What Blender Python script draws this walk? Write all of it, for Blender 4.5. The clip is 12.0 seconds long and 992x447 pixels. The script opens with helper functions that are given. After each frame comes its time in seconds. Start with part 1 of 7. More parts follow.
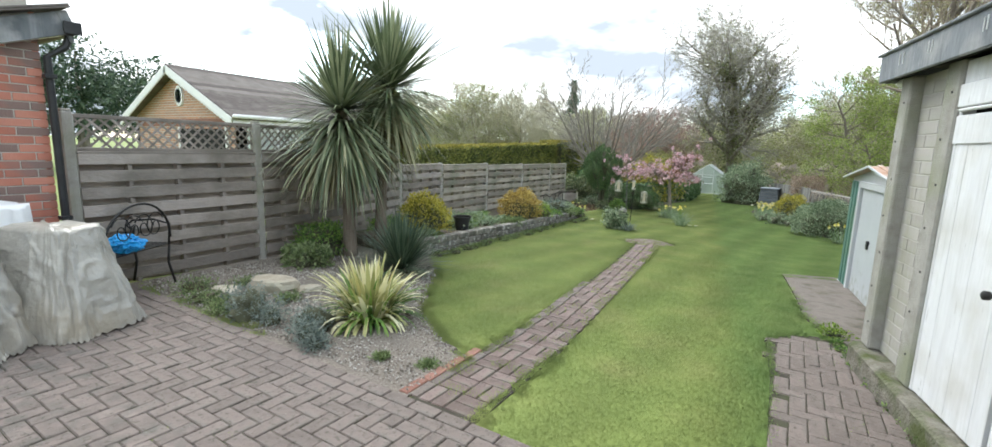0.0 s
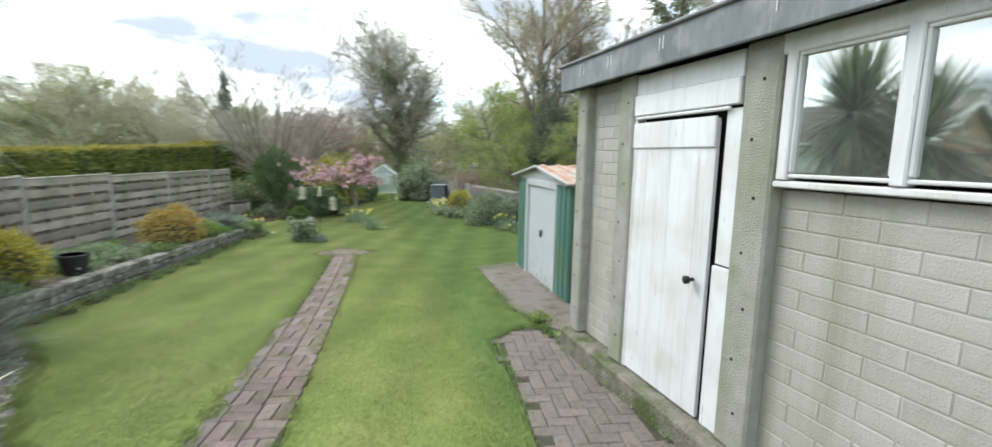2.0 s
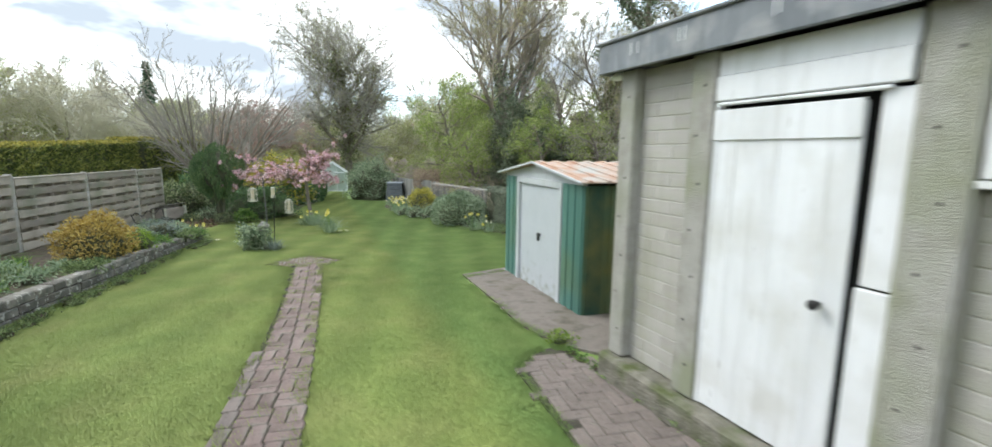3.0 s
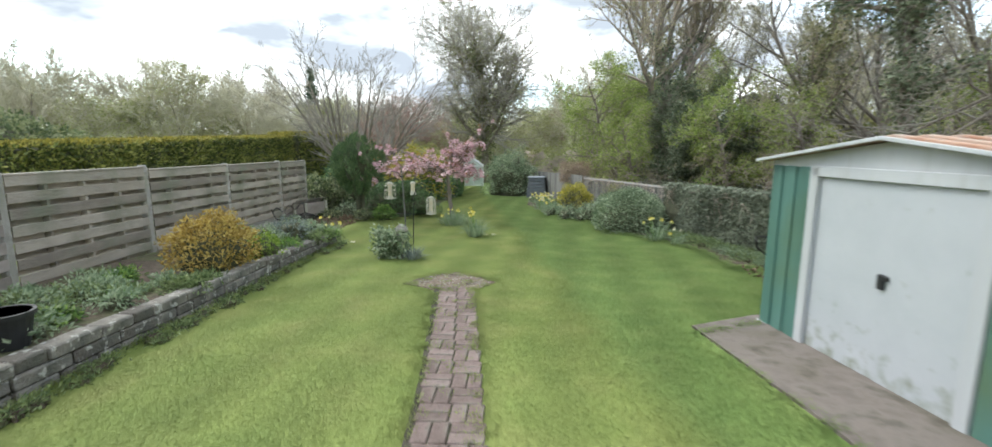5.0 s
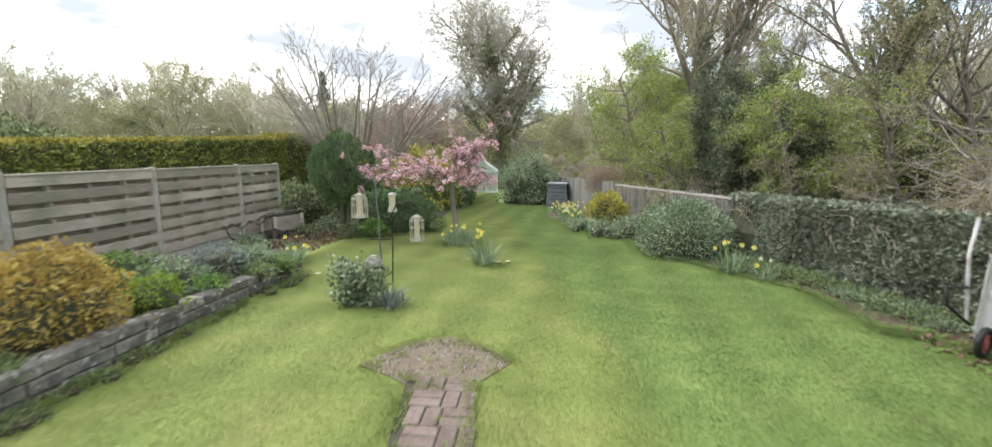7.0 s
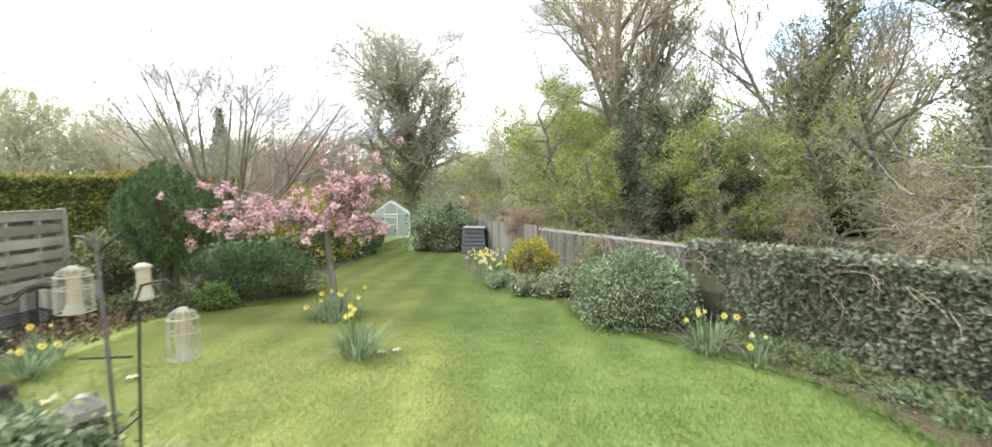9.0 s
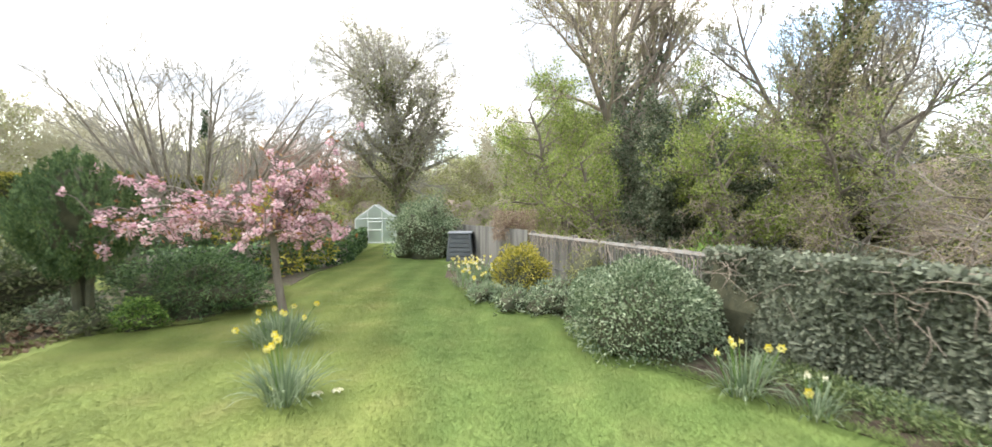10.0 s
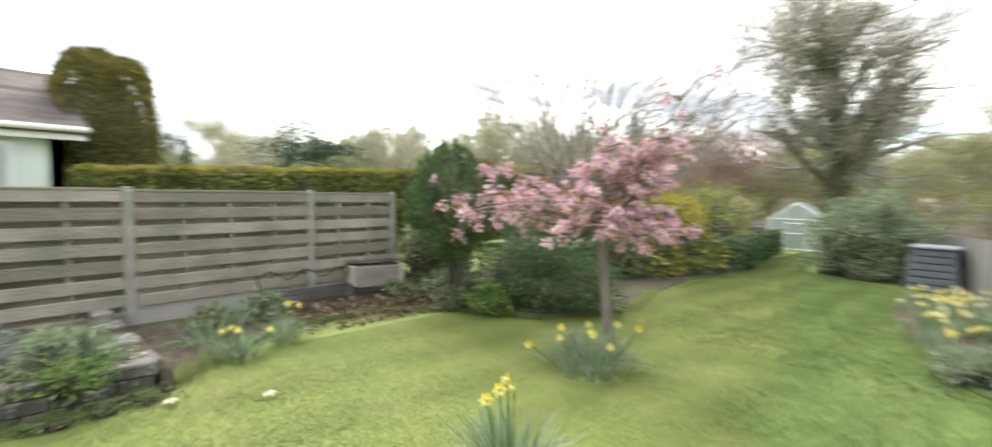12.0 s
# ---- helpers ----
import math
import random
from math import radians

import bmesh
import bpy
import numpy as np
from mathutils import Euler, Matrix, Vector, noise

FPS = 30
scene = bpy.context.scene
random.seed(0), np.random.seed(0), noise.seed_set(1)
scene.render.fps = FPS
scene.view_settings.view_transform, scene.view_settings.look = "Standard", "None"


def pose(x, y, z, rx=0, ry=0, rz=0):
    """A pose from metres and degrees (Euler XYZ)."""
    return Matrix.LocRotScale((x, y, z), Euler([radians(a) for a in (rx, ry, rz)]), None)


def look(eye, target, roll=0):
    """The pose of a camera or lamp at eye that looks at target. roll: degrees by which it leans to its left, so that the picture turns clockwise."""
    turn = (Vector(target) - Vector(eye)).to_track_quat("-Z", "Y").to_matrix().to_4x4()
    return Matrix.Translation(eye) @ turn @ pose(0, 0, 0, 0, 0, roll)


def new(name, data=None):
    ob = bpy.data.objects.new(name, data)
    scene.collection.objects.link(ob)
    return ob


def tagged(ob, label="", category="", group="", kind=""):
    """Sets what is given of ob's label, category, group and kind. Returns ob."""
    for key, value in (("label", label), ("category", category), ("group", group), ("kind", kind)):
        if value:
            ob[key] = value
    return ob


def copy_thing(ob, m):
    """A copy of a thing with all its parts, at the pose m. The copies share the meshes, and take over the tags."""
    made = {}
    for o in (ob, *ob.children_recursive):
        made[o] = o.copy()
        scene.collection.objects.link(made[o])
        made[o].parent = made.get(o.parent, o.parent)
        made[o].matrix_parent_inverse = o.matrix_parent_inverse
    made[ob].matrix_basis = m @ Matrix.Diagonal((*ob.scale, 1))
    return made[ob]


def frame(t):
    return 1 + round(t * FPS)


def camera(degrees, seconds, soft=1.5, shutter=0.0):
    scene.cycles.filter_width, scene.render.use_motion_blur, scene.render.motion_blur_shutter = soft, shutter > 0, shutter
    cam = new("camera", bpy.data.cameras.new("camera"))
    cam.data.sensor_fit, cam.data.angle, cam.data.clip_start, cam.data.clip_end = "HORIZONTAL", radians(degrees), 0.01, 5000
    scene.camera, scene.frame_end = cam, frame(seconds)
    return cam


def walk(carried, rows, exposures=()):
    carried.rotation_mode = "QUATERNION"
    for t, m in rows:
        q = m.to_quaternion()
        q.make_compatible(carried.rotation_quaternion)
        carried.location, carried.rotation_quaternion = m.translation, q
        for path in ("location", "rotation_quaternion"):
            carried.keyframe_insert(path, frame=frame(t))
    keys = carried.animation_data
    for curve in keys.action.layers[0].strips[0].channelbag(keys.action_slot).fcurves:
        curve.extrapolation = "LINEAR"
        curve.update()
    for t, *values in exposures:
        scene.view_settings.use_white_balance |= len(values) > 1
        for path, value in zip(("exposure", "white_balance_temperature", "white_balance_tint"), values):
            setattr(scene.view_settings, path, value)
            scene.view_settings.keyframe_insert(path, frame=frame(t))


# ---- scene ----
cam = camera(92.9, 12.0, 1.5, 0.6)
PATH = [
    (0, (0.915, -0.236, 1.792), (-0.132, 1.438, 1.472), 1.8),
    (0.5, (0.857, -0.163, 1.802), (-0.178, 1.518, 1.482), 1.8),
    (1, (0.739, 0.007, 1.813), (0.103, 1.878, 1.507), 1.6),
    (1.5, (0.618, 0.187, 1.811), (0.426, 2.157, 1.519), 1.3),
    (2, (0.423, 0.451, 1.82), (0.637, 2.419, 1.538), 1.1),
    (2.5, (0.211, 0.756, 1.807), (0.619, 2.694, 1.529), 1.2),
    (2.7, (0.102, 0.911, 1.823), (0.548, 2.839, 1.534), 0.8),
    (4.3, (-0.501, 2.944, 1.675), (-0.4, 4.915, 1.351), -0.1),
    (4.5, (-0.537, 3.162, 1.676), (-0.506, 5.135, 1.348), -0.1),
    (5, (-0.637, 3.713, 1.642), (-0.731, 5.685, 1.32), 0.1),
    (5.5, (-0.667, 4.253, 1.616), (-0.83, 6.221, 1.301), -0.0),
    (6, (-0.694, 4.854, 1.581), (-0.866, 6.822, 1.265), 0.1),
    (6.5, (-0.708, 5.404, 1.556), (-0.876, 7.373, 1.246), -0.1),
    (7, (-0.761, 6.018, 1.541), (-0.918, 7.989, 1.24), 0.0),
    (7.2, (-0.764, 6.258, 1.556), (-0.913, 8.23, 1.262), -0.2),
    (8.8, (-0.583, 7.965, 1.486), (-0.411, 9.952, 1.348), -0.1),
    (9, (-0.535, 8.18, 1.484), (-0.357, 10.168, 1.357), -0.3),
    (9.5, (-0.417, 8.687, 1.446), (-0.221, 10.675, 1.346), -0.3),
    (10, (-0.279, 9.249, 1.387), (-0.073, 11.236, 1.284), -0.1),
    (10.5, (-0.225, 9.75, 1.351), (-0.074, 11.741, 1.24), 0.0),
    (11, (-0.137, 10.26, 1.309), (-0.373, 12.243, 1.203), 0.1),
    (11.5, (-0.049, 10.669, 1.312), (-0.843, 12.501, 1.196), 0.4),
    (12, (-0.07, 11.113, 1.3), (-1.413, 12.589, 1.176), 0.7),
]
walk(cam, [(t, look(eye, target, roll)) for t, eye, target, roll in PATH],
     [(0, 1.50, 6180, 5), (2.5, 1.44, 6160, 4), (5, 1.38, 6230, 5), (7, 1.60, 6520, 8), (9, 1.92, 6700, 9), (12, 1.84, 6700, 9)])

# ---------------------------------------------------------------- sky and sun
SUN_EL, SUN_AZ = 46.0, -60.0          # elevation; azimuth from +y, negative to -x
world = bpy.data.worlds.new("overcast_sky")
scene.world = world
world.use_nodes = True
wn, wl = world.node_tree.nodes, world.node_tree.links
wn.clear()
w_out, w_bg = wn.new("ShaderNodeOutputWorld"), wn.new("ShaderNodeBackground")
w_sky = wn.new("ShaderNodeTexSky")
w_sky.sky_type, w_sky.sun_disc = "NISHITA", False
w_sky.sun_elevation, w_sky.sun_rotation = radians(SUN_EL), radians(SUN_AZ)
w_tc, w_map = wn.new("ShaderNodeTexCoord"), wn.new("ShaderNodeMapping")
w_map.inputs["Scale"].default_value = (1.0, 1.0, 2.6)
w_n1, w_n2 = wn.new("ShaderNodeTexNoise"), wn.new("ShaderNodeTexNoise")
for n, sc, de, ro in ((w_n1, 2.3, 6.0, 0.55), (w_n2, 3.1, 5.0, 0.5)):
    n.inputs["Scale"].default_value, n.inputs["Detail"].default_value, n.inputs["Roughness"].default_value = sc, de, ro
w_cover, w_tone = wn.new("ShaderNodeValToRGB"), wn.new("ShaderNodeValToRGB")
w_cover.color_ramp.elements[0].position, w_cover.color_ramp.elements[1].position = 0.33, 0.47
w_tone.color_ramp.elements[0].position, w_tone.color_ramp.elements[1].position = 0.42, 0.58
w_tone.color_ramp.elements[0].color, w_tone.color_ramp.elements[1].color = (2.5, 2.7, 3.05, 1), (8.2, 8.2, 8.1, 1)
w_mix = wn.new("ShaderNodeMix")
w_mix.data_type = "RGBA"
w_gain = wn.new("ShaderNodeMix")
w_gain.data_type, w_gain.blend_type = "RGBA", "MULTIPLY"
w_gain.inputs[0].default_value, w_gain.inputs[7].default_value = 1.0, (2.6, 2.6, 2.5, 1)
wl.new(w_tc.outputs["Generated"], w_map.inputs["Vector"])
wl.new(w_map.outputs[0], w_n1.inputs["Vector"]), wl.new(w_map.outputs[0], w_n2.inputs["Vector"])
wl.new(w_n1.outputs[0], w_cover.inputs[0]), wl.new(w_n2.outputs[0], w_tone.inputs[0])
wl.new(w_cover.outputs[0], w_mix.inputs[0]), wl.new(w_sky.outputs[0], w_gain.inputs[6])
wl.new(w_gain.outputs[2], w_mix.inputs[6]), wl.new(w_tone.outputs[0], w_mix.inputs[7])
wl.new(w_mix.outputs[2], w_bg.inputs["Color"]), wl.new(w_bg.outputs[0], w_out.inputs[0])
w_bg.inputs["Strength"].default_value = 0.114

sun = new("sun", bpy.data.lights.new("sun", "SUN"))
sun.data.energy, sun.data.angle, sun.data.color = 0.75, radians(30), (1.0, 0.95, 0.88)
_a, _e = radians(SUN_AZ), radians(SUN_EL)
sun.matrix_world = look((0, 0, 20), (-20 * math.sin(_a) * math.cos(_e), -20 * math.cos(_a) * math.cos(_e), 20 - 20 * math.sin(_e)))

# ---------------------------------------------------------------- materials
def mat(name, cols, scale=8.0, rough=0.8, bump=0.2, vary="object", detail=4.0, metal=0.0, stain=None, stain_scale=1.2,
        stretch=(1, 1, 1), spread=0.25, spec=0.3, sub=0.0, fine=0.0, alpha=0.0):
    """A procedural surface: a ramp of colours by noise, shifted piece by piece, stains on a second scale, relief."""
    m = bpy.data.materials.new(name)
    m.use_nodes = True
    n, l = m.node_tree.nodes, m.node_tree.links
    b = n["Principled BSDF"]
    tc, mp = n.new("ShaderNodeTexCoord"), n.new("ShaderNodeMapping")
    mp.inputs["Scale"].default_value = stretch
    l.new(tc.outputs["Object"], mp.inputs["Vector"])
    no = n.new("ShaderNodeTexNoise")
    no.inputs["Scale"].default_value, no.inputs["Detail"].default_value = scale, detail
    no.inputs["Roughness"].default_value = 0.6
    l.new(mp.outputs[0], no.inputs["Vector"])
    fac = no.outputs[0]
    if vary:
        src = n.new("ShaderNodeObjectInfo").outputs["Random"] if vary == "object" else n.new("ShaderNodeNewGeometry").outputs["Random Per Island"]
        mr = n.new("ShaderNodeMapRange")
        mr.inputs[3].default_value, mr.inputs[4].default_value = -spread, spread
        ad = n.new("ShaderNodeMath")
        l.new(src, mr.inputs[0]), l.new(mr.outputs[0], ad.inputs[0]), l.new(fac, ad.inputs[1])
        fac = ad.outputs[0]
    rp = n.new("ShaderNodeValToRGB")
    el = rp.color_ramp.elements
    for i, c in enumerate(cols):
        p = 0.25 + 0.5 * i / max(1, len(cols) - 1)
        e = el[i] if i < 2 else el.new(p)
        e.position, e.color = p, (*c, 1)
    l.new(fac, rp.inputs[0])
    col = rp.outputs[0]
    if stain:
        sn = n.new("ShaderNodeTexNoise")
        sn.inputs["Scale"].default_value, sn.inputs["Detail"].default_value = stain_scale, 6.0
        l.new(tc.outputs["Object"], sn.inputs["Vector"])
        sr = n.new("ShaderNodeValToRGB")
        sr.color_ramp.elements[0].position, sr.color_ramp.elements[1].position = 0.48, 0.68
        l.new(sn.outputs[0], sr.inputs[0])
        mx = n.new("ShaderNodeMix")
        mx.data_type = "RGBA"
        l.new(sr.outputs[0], mx.inputs[0]), l.new(col, mx.inputs[6])
        mx.inputs[7].default_value = (*stain, 1)
        col = mx.outputs[2]
    l.new(col, b.inputs["Base Color"])
    b.inputs["Roughness"].default_value, b.inputs["Metallic"].default_value = rough, metal
    b.inputs["Specular IOR Level"].default_value = spec
    if bump:
        bn = n.new("ShaderNodeTexNoise")
        bn.inputs["Scale"].default_value, bn.inputs["Detail"].default_value = fine or scale * 5, 5.0
        l.new(mp.outputs[0], bn.inputs["Vector"])
        bp = n.new("ShaderNodeBump")
        bp.inputs["Strength"].default_value, bp.inputs["Distance"].default_value = bump, 0.02
        l.new(bn.outputs[0], bp.inputs["Height"]), l.new(bp.outputs[0], b.inputs["Normal"])
    if sub:
        out = n["Material Output"]
        tr = n.new("ShaderNodeBsdfTranslucent")
        ms = n.new("ShaderNodeMixShader")
        ms.inputs[0].default_value = sub
        l.new(col, tr.inputs[0]), l.new(b.outputs[0], ms.inputs[1]), l.new(tr.outputs[0], ms.inputs[2]), l.new(ms.outputs[0], out.inputs[0])
    if alpha:
        b.inputs["Alpha"].default_value = alpha
    return m


def leaf(name, *cols, rough=0.55, sub=0.3, spread=0.35, scale=1.5):
    return mat(name, cols, scale=scale, rough=rough, bump=0, vary="island", sub=sub, spread=spread, spec=0.35)


# ---------------------------------------------------------------- mesh helpers
class Mesher:
    """Collects vertices and faces; make() turns them into one mesh."""

    def __init__(self):
        self.v, self.f, self.n = [], [], 0

    def add(self, verts, faces, m=None):
        a = np.asarray(verts, float).reshape(-1, 3)
        if m is not None:
            q = np.array(m)
            a = a @ q[:3, :3].T + q[:3, 3]
        self.v.append(a)
        self.f += [tuple(i + self.n for i in f) for f in faces]
        self.n += len(a)
        return self

    def box(self, c, s, m=None, bevel=0.0):
        v, f = cbox(tuple(round(x, 4) for x in s), bevel)
        p = Matrix.Translation(c)
        return self.add(v, f, (m @ p) if m is not None else p)

    def tube(self, pts, radii, sides=6, caps=True):
        pts = [Vector(p) for p in pts]
        if not hasattr(radii, "__len__"):
            radii = [radii] * len(pts)
        v, f, up = [], [], None
        for i, p in enumerate(pts):
            d = (pts[min(i + 1, len(pts) - 1)] - pts[max(i - 1, 0)])
            d = d.normalized() if d.length > 1e-9 else Vector((0, 0, 1))
            if up is None:
                up = Vector((1, 0, 0)) if abs(d.x) < 0.8 else Vector((0, 1, 0))
            up = (up - d * up.dot(d)).normalized()
            w = d.cross(up)
            for k in range(sides):
                a = 2 * math.pi * k / sides
                v.append(p + (up * math.cos(a) + w * math.sin(a)) * radii[i])
        for i in range(len(pts) - 1):
            for k in range(sides):
                a, b = i * sides + k, i * sides + (k + 1) % sides
                f.append((a, b, b + sides, a + sides))
        if caps:
            f.append(tuple(reversed(range(sides))))
            f.append(tuple(range((len(pts) - 1) * sides, len(pts) * sides)))
        return self.add([tuple(q) for q in v], f)

    def quads(self, q):
        """q: an array n x 4 x 3."""
        q = np.asarray(q, float)
        k = q.shape[1]
        idx = (np.arange(len(q) * k).reshape(-1, k) + self.n)
        self.v.append(q.reshape(-1, 3))
        self.f.append(idx)
        self.n += len(q) * k
        return self

    def mesh(self, name, smooth=False):
        me = bpy.data.meshes.new(name)
        verts = np.concatenate(self.v) if self.v else np.zeros((0, 3))
        loops, starts, totals, at = [], [], [], 0
        for f in self.f:
            if isinstance(f, np.ndarray):
                loops.append(f.ravel())
                starts.append(at + np.arange(len(f)) * f.shape[1])
                totals.append(np.full(len(f), f.shape[1]))
                at += f.size
            else:
                loops.append(np.array(f)), starts.append(np.array([at])), totals.append(np.array([len(f)]))
                at += len(f)
        if not loops:
            return me
        loops, starts, totals = (np.concatenate(x).astype(np.int32) for x in (loops, starts, totals))
        me.vertices.add(len(verts)), me.loops.add(len(loops)), me.polygons.add(len(starts))
        me.vertices.foreach_set("co", verts.astype(np.float32).ravel())
        me.loops.foreach_set("vertex_index", loops)
        me.polygons.foreach_set("loop_start", starts)
        me.polygons.foreach_set("loop_total", totals)
        me.polygons.foreach_set("use_smooth", np.full(len(starts), bool(smooth)))
        me.update(calc_edges=True)
        return me


_boxes = {}


def cbox(size, bevel=0.0):
    key = (size, bevel)
    if key not in _boxes:
        bm = bmesh.new()
        bmesh.ops.create_cube(bm, size=1.0)
        bmesh.ops.scale(bm, vec=size, verts=bm.verts)
        if bevel:
            bmesh.ops.bevel(bm, geom=list(bm.edges), offset=min(bevel, min(size) * 0.3), segments=1, affect="EDGES")
        bm.verts.index_update()
        _boxes[key] = ([tuple(v.co) for v in bm.verts], [tuple(v.index for v in f.verts) for f in bm.faces])
        bm.free()
    return _boxes[key]


def part(name, ms, material, parent=None, label="", m=None, smooth=False):
    """One mesh object of a Mesher (or of ready mesh data), under a thing or a part."""
    me = ms.mesh(name, smooth) if isinstance(ms, Mesher) else ms
    if material is not None and not me.materials:
        me.materials.append(material)
    ob = new(name, me)
    if parent is not None:
        ob.parent = parent
    if m is not None:
        ob.matrix_basis = m
    return tagged(ob, label)


def thing(name, label, category, m=None, group="", kind=""):
    ob = new(name)
    ob.empty_display_size = 0.1
    if m is not None:
        ob.matrix_basis = m
    return tagged(ob, label, category, group, kind)


def G(y):
    """The fall of the ground along the garden."""
    return -0.03 * (min(y, 60.0) - 9.5)


rng = np.random.default_rng(7)


def unit(n):
    d = rng.normal(size=(n, 3))
    return d / np.linalg.norm(d, axis=1, keepdims=True)


def leaves_at(ms, pts, size, aspect=0.5, droop=0.0, out=None, curl=0.25):
    """A leaf (a four-sided blade, folded a little) at each point."""
    n = len(pts)
    if n == 0:
        return
    d = unit(n)
    if out is not None:
        d = d * 0.8 + out
    d[:, 2] -= droop
    d /= np.linalg.norm(d, axis=1, keepdims=True)
    side = np.cross(d, unit(n))
    side /= np.linalg.norm(side, axis=1, keepdims=True) + 1e-9
    nor = np.cross(d, side)
    L = size * rng.uniform(0.65, 1.25, (n, 1))
    W = L * aspect * 0.5
    mid = pts + d * L * 0.45 + nor * L * curl * rng.uniform(-0.5, 0.5, (n, 1))
    ms.quads(np.stack([pts, mid + side * W, pts + d * L, mid - side * W], axis=1))


def lump(p, scale, seed=0.0):
    return noise.noise(Vector((p[0] * scale + seed, p[1] * scale - seed, p[2] * scale + 2 * seed)))


def blob_points(n, radii, lumpy=0.25, freq=2.2, shell=0.35, seed=0.0, flat_base=True):
    """Points in the outer shell of an uneven rounded mass, and their outward directions."""
    d = unit(n)
    if flat_base:
        d[:, 2] = np.where(d[:, 2] < -0.35, -d[:, 2], d[:, 2])
    r = np.array([1 + lumpy * 2.0 * lump(x, freq, seed) for x in d])
    k = r * (1 - shell * rng.uniform(0, 1, n) ** 1.5)
    return d * k[:, None] * np.array(radii), d


def core(radii, lumpy=0.25, freq=2.2, seed=0.0, k=0.8):
    bm = bmesh.new()
    bmesh.ops.create_icosphere(bm, subdivisions=3, radius=1.0)
    v = []
    for q in bm.verts:
        d = q.co.normalized()
        v.append(tuple(d[i] * radii[i] * k * (1 + lumpy * 2.0 * lump(d, freq, seed)) for i in range(3)))
    bm.verts.index_update()
    f = [tuple(q.index for q in x.verts) for x in bm.faces]
    bm.free()
    return v, f


def shrub(name, label, cat, at, radii, material, inner, n=4000, size=0.05, aspect=0.5, lumpy=0.22, freq=2.2, shell=0.35, droop=0.0, lift=0.75, group=""):
    """A rounded bush that stands on the ground: stems, a solid fill coloured for the shade inside, and a skin of many
    leaves.
    """
    x, y, z = at
    radii = (radii[0], radii[1], radii[2] * (1 + lift) / 1.40)
    lift = 0.40
    t = thing(name, label, cat, pose(x, y, z), group)
    seed = x * 1.7 + y * 0.9
    up = Matrix.Translation((0, 0, radii[2] * lift))
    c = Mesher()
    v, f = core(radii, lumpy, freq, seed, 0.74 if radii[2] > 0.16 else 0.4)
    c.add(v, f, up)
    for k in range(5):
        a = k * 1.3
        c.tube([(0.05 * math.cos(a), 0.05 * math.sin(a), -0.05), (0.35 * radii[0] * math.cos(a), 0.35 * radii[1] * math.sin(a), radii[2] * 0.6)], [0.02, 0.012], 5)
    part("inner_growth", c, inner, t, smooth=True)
    p, d = blob_points(n, radii, lumpy, freq, shell, seed)
    ms = Mesher()
    leaves_at(ms, p + np.array([0, 0, radii[2] * lift]), size, aspect, droop, d * 0.7)
    part("foliage", ms, material, t)
    return t


def limb_tree(seed, height, trunk_r, stem=0.72, spread=0.6, levels=4, kids=(5, 5, 4, 4), first=0.3, ratio=0.62, rise=0.25, wander=0.18, rmin=0.004, fan=0):
    """Branch lines of a tree: a list of (points, radii, level)."""
    r = random.Random(seed)
    out = []

    def grow(p, d, length, rad, lv):
        n = 6 if lv == 0 else (4 if lv < 3 else 2)
        pts, rr, q = [p.copy()], [rad], p.copy()
        dd = d.copy()
        for i in range(n):
            dd = (dd + Vector((r.uniform(-1, 1), r.uniform(-1, 1), r.uniform(-1, 1))) * wander + Vector((0, 0, rise * (0.2 if lv == 0 else 0.5)))).normalized()
            q = q + dd * (length / n)
            pts.append(q.copy()), rr.append(max(rad * (1 - 0.78 * (i + 1) / n), rmin * 0.6))
        out.append((pts, rr, lv))
        if lv + 1 < levels:
            for k in range(kids[lv]):
                f = first + (1 - first) * (k + r.random() * 0.8) / kids[lv] if lv == 0 else 0.25 + 0.75 * (k + r.random()) / kids[lv]
                f = min(f, 0.99)
                i = int(f * n)
                a = pts[i].lerp(pts[min(i + 1, n)], f * n - i)
                ang = r.uniform(0, 6.283)
                axis = (pts[min(i + 1, n)] - pts[i]).normalized()
                sidev = axis.orthogonal().normalized()
                sidev.rotate(Matrix.Rotation(ang, 3, axis))
                nd = (axis * (1 - spread * 0.6) + sidev * spread).normalized()
                grow(a, nd, length * ratio * r.uniform(0.75, 1.15) * (1 - 0.35 * f), max(rr[i] * 0.62, rmin), lv + 1)

    if fan:
        out.append(([Vector((0, 0, -0.1)), Vector((0, 0, 0.35))], [trunk_r, trunk_r * 0.9], 0))
        for k in range(fan):
            a, tilt = 6.283 * (k + r.random() * 0.7) / fan, r.uniform(0.25, 1.0)
            grow(Vector((0, 0, 0.25)), Vector((math.cos(a) * math.sin(tilt), math.sin(a) * math.sin(tilt), math.cos(tilt))), height * stem * r.uniform(0.8, 1.15), trunk_r * 0.42, 1)
    else:
        grow(Vector((0, 0, -0.1)), Vector((0, 0, 1)), height * stem, trunk_r, 0)
    return out


def tree_meshes(lines, apart, sides=(9, 6, 4, 3, 3)):
    a, b, limbs = Mesher(), Mesher(), []
    for pts, rr, lv in lines:
        if lv == 1 and apart:
            limbs.append(Mesher().tube(pts, rr, sides[lv], caps=False))
        else:
            (a if lv == 0 else b).tube(pts, rr, sides[lv], caps=False)
    return a, b, limbs


def twig_points(lines, level, per):
    p = []
    for pts, rr, lv in lines:
        if lv >= level:
            for i in range(len(pts) - 1):
                for _ in range(per):
                    p.append(pts[i].lerp(pts[i + 1], rng.random()))
    return np.array([tuple(q) for q in p])


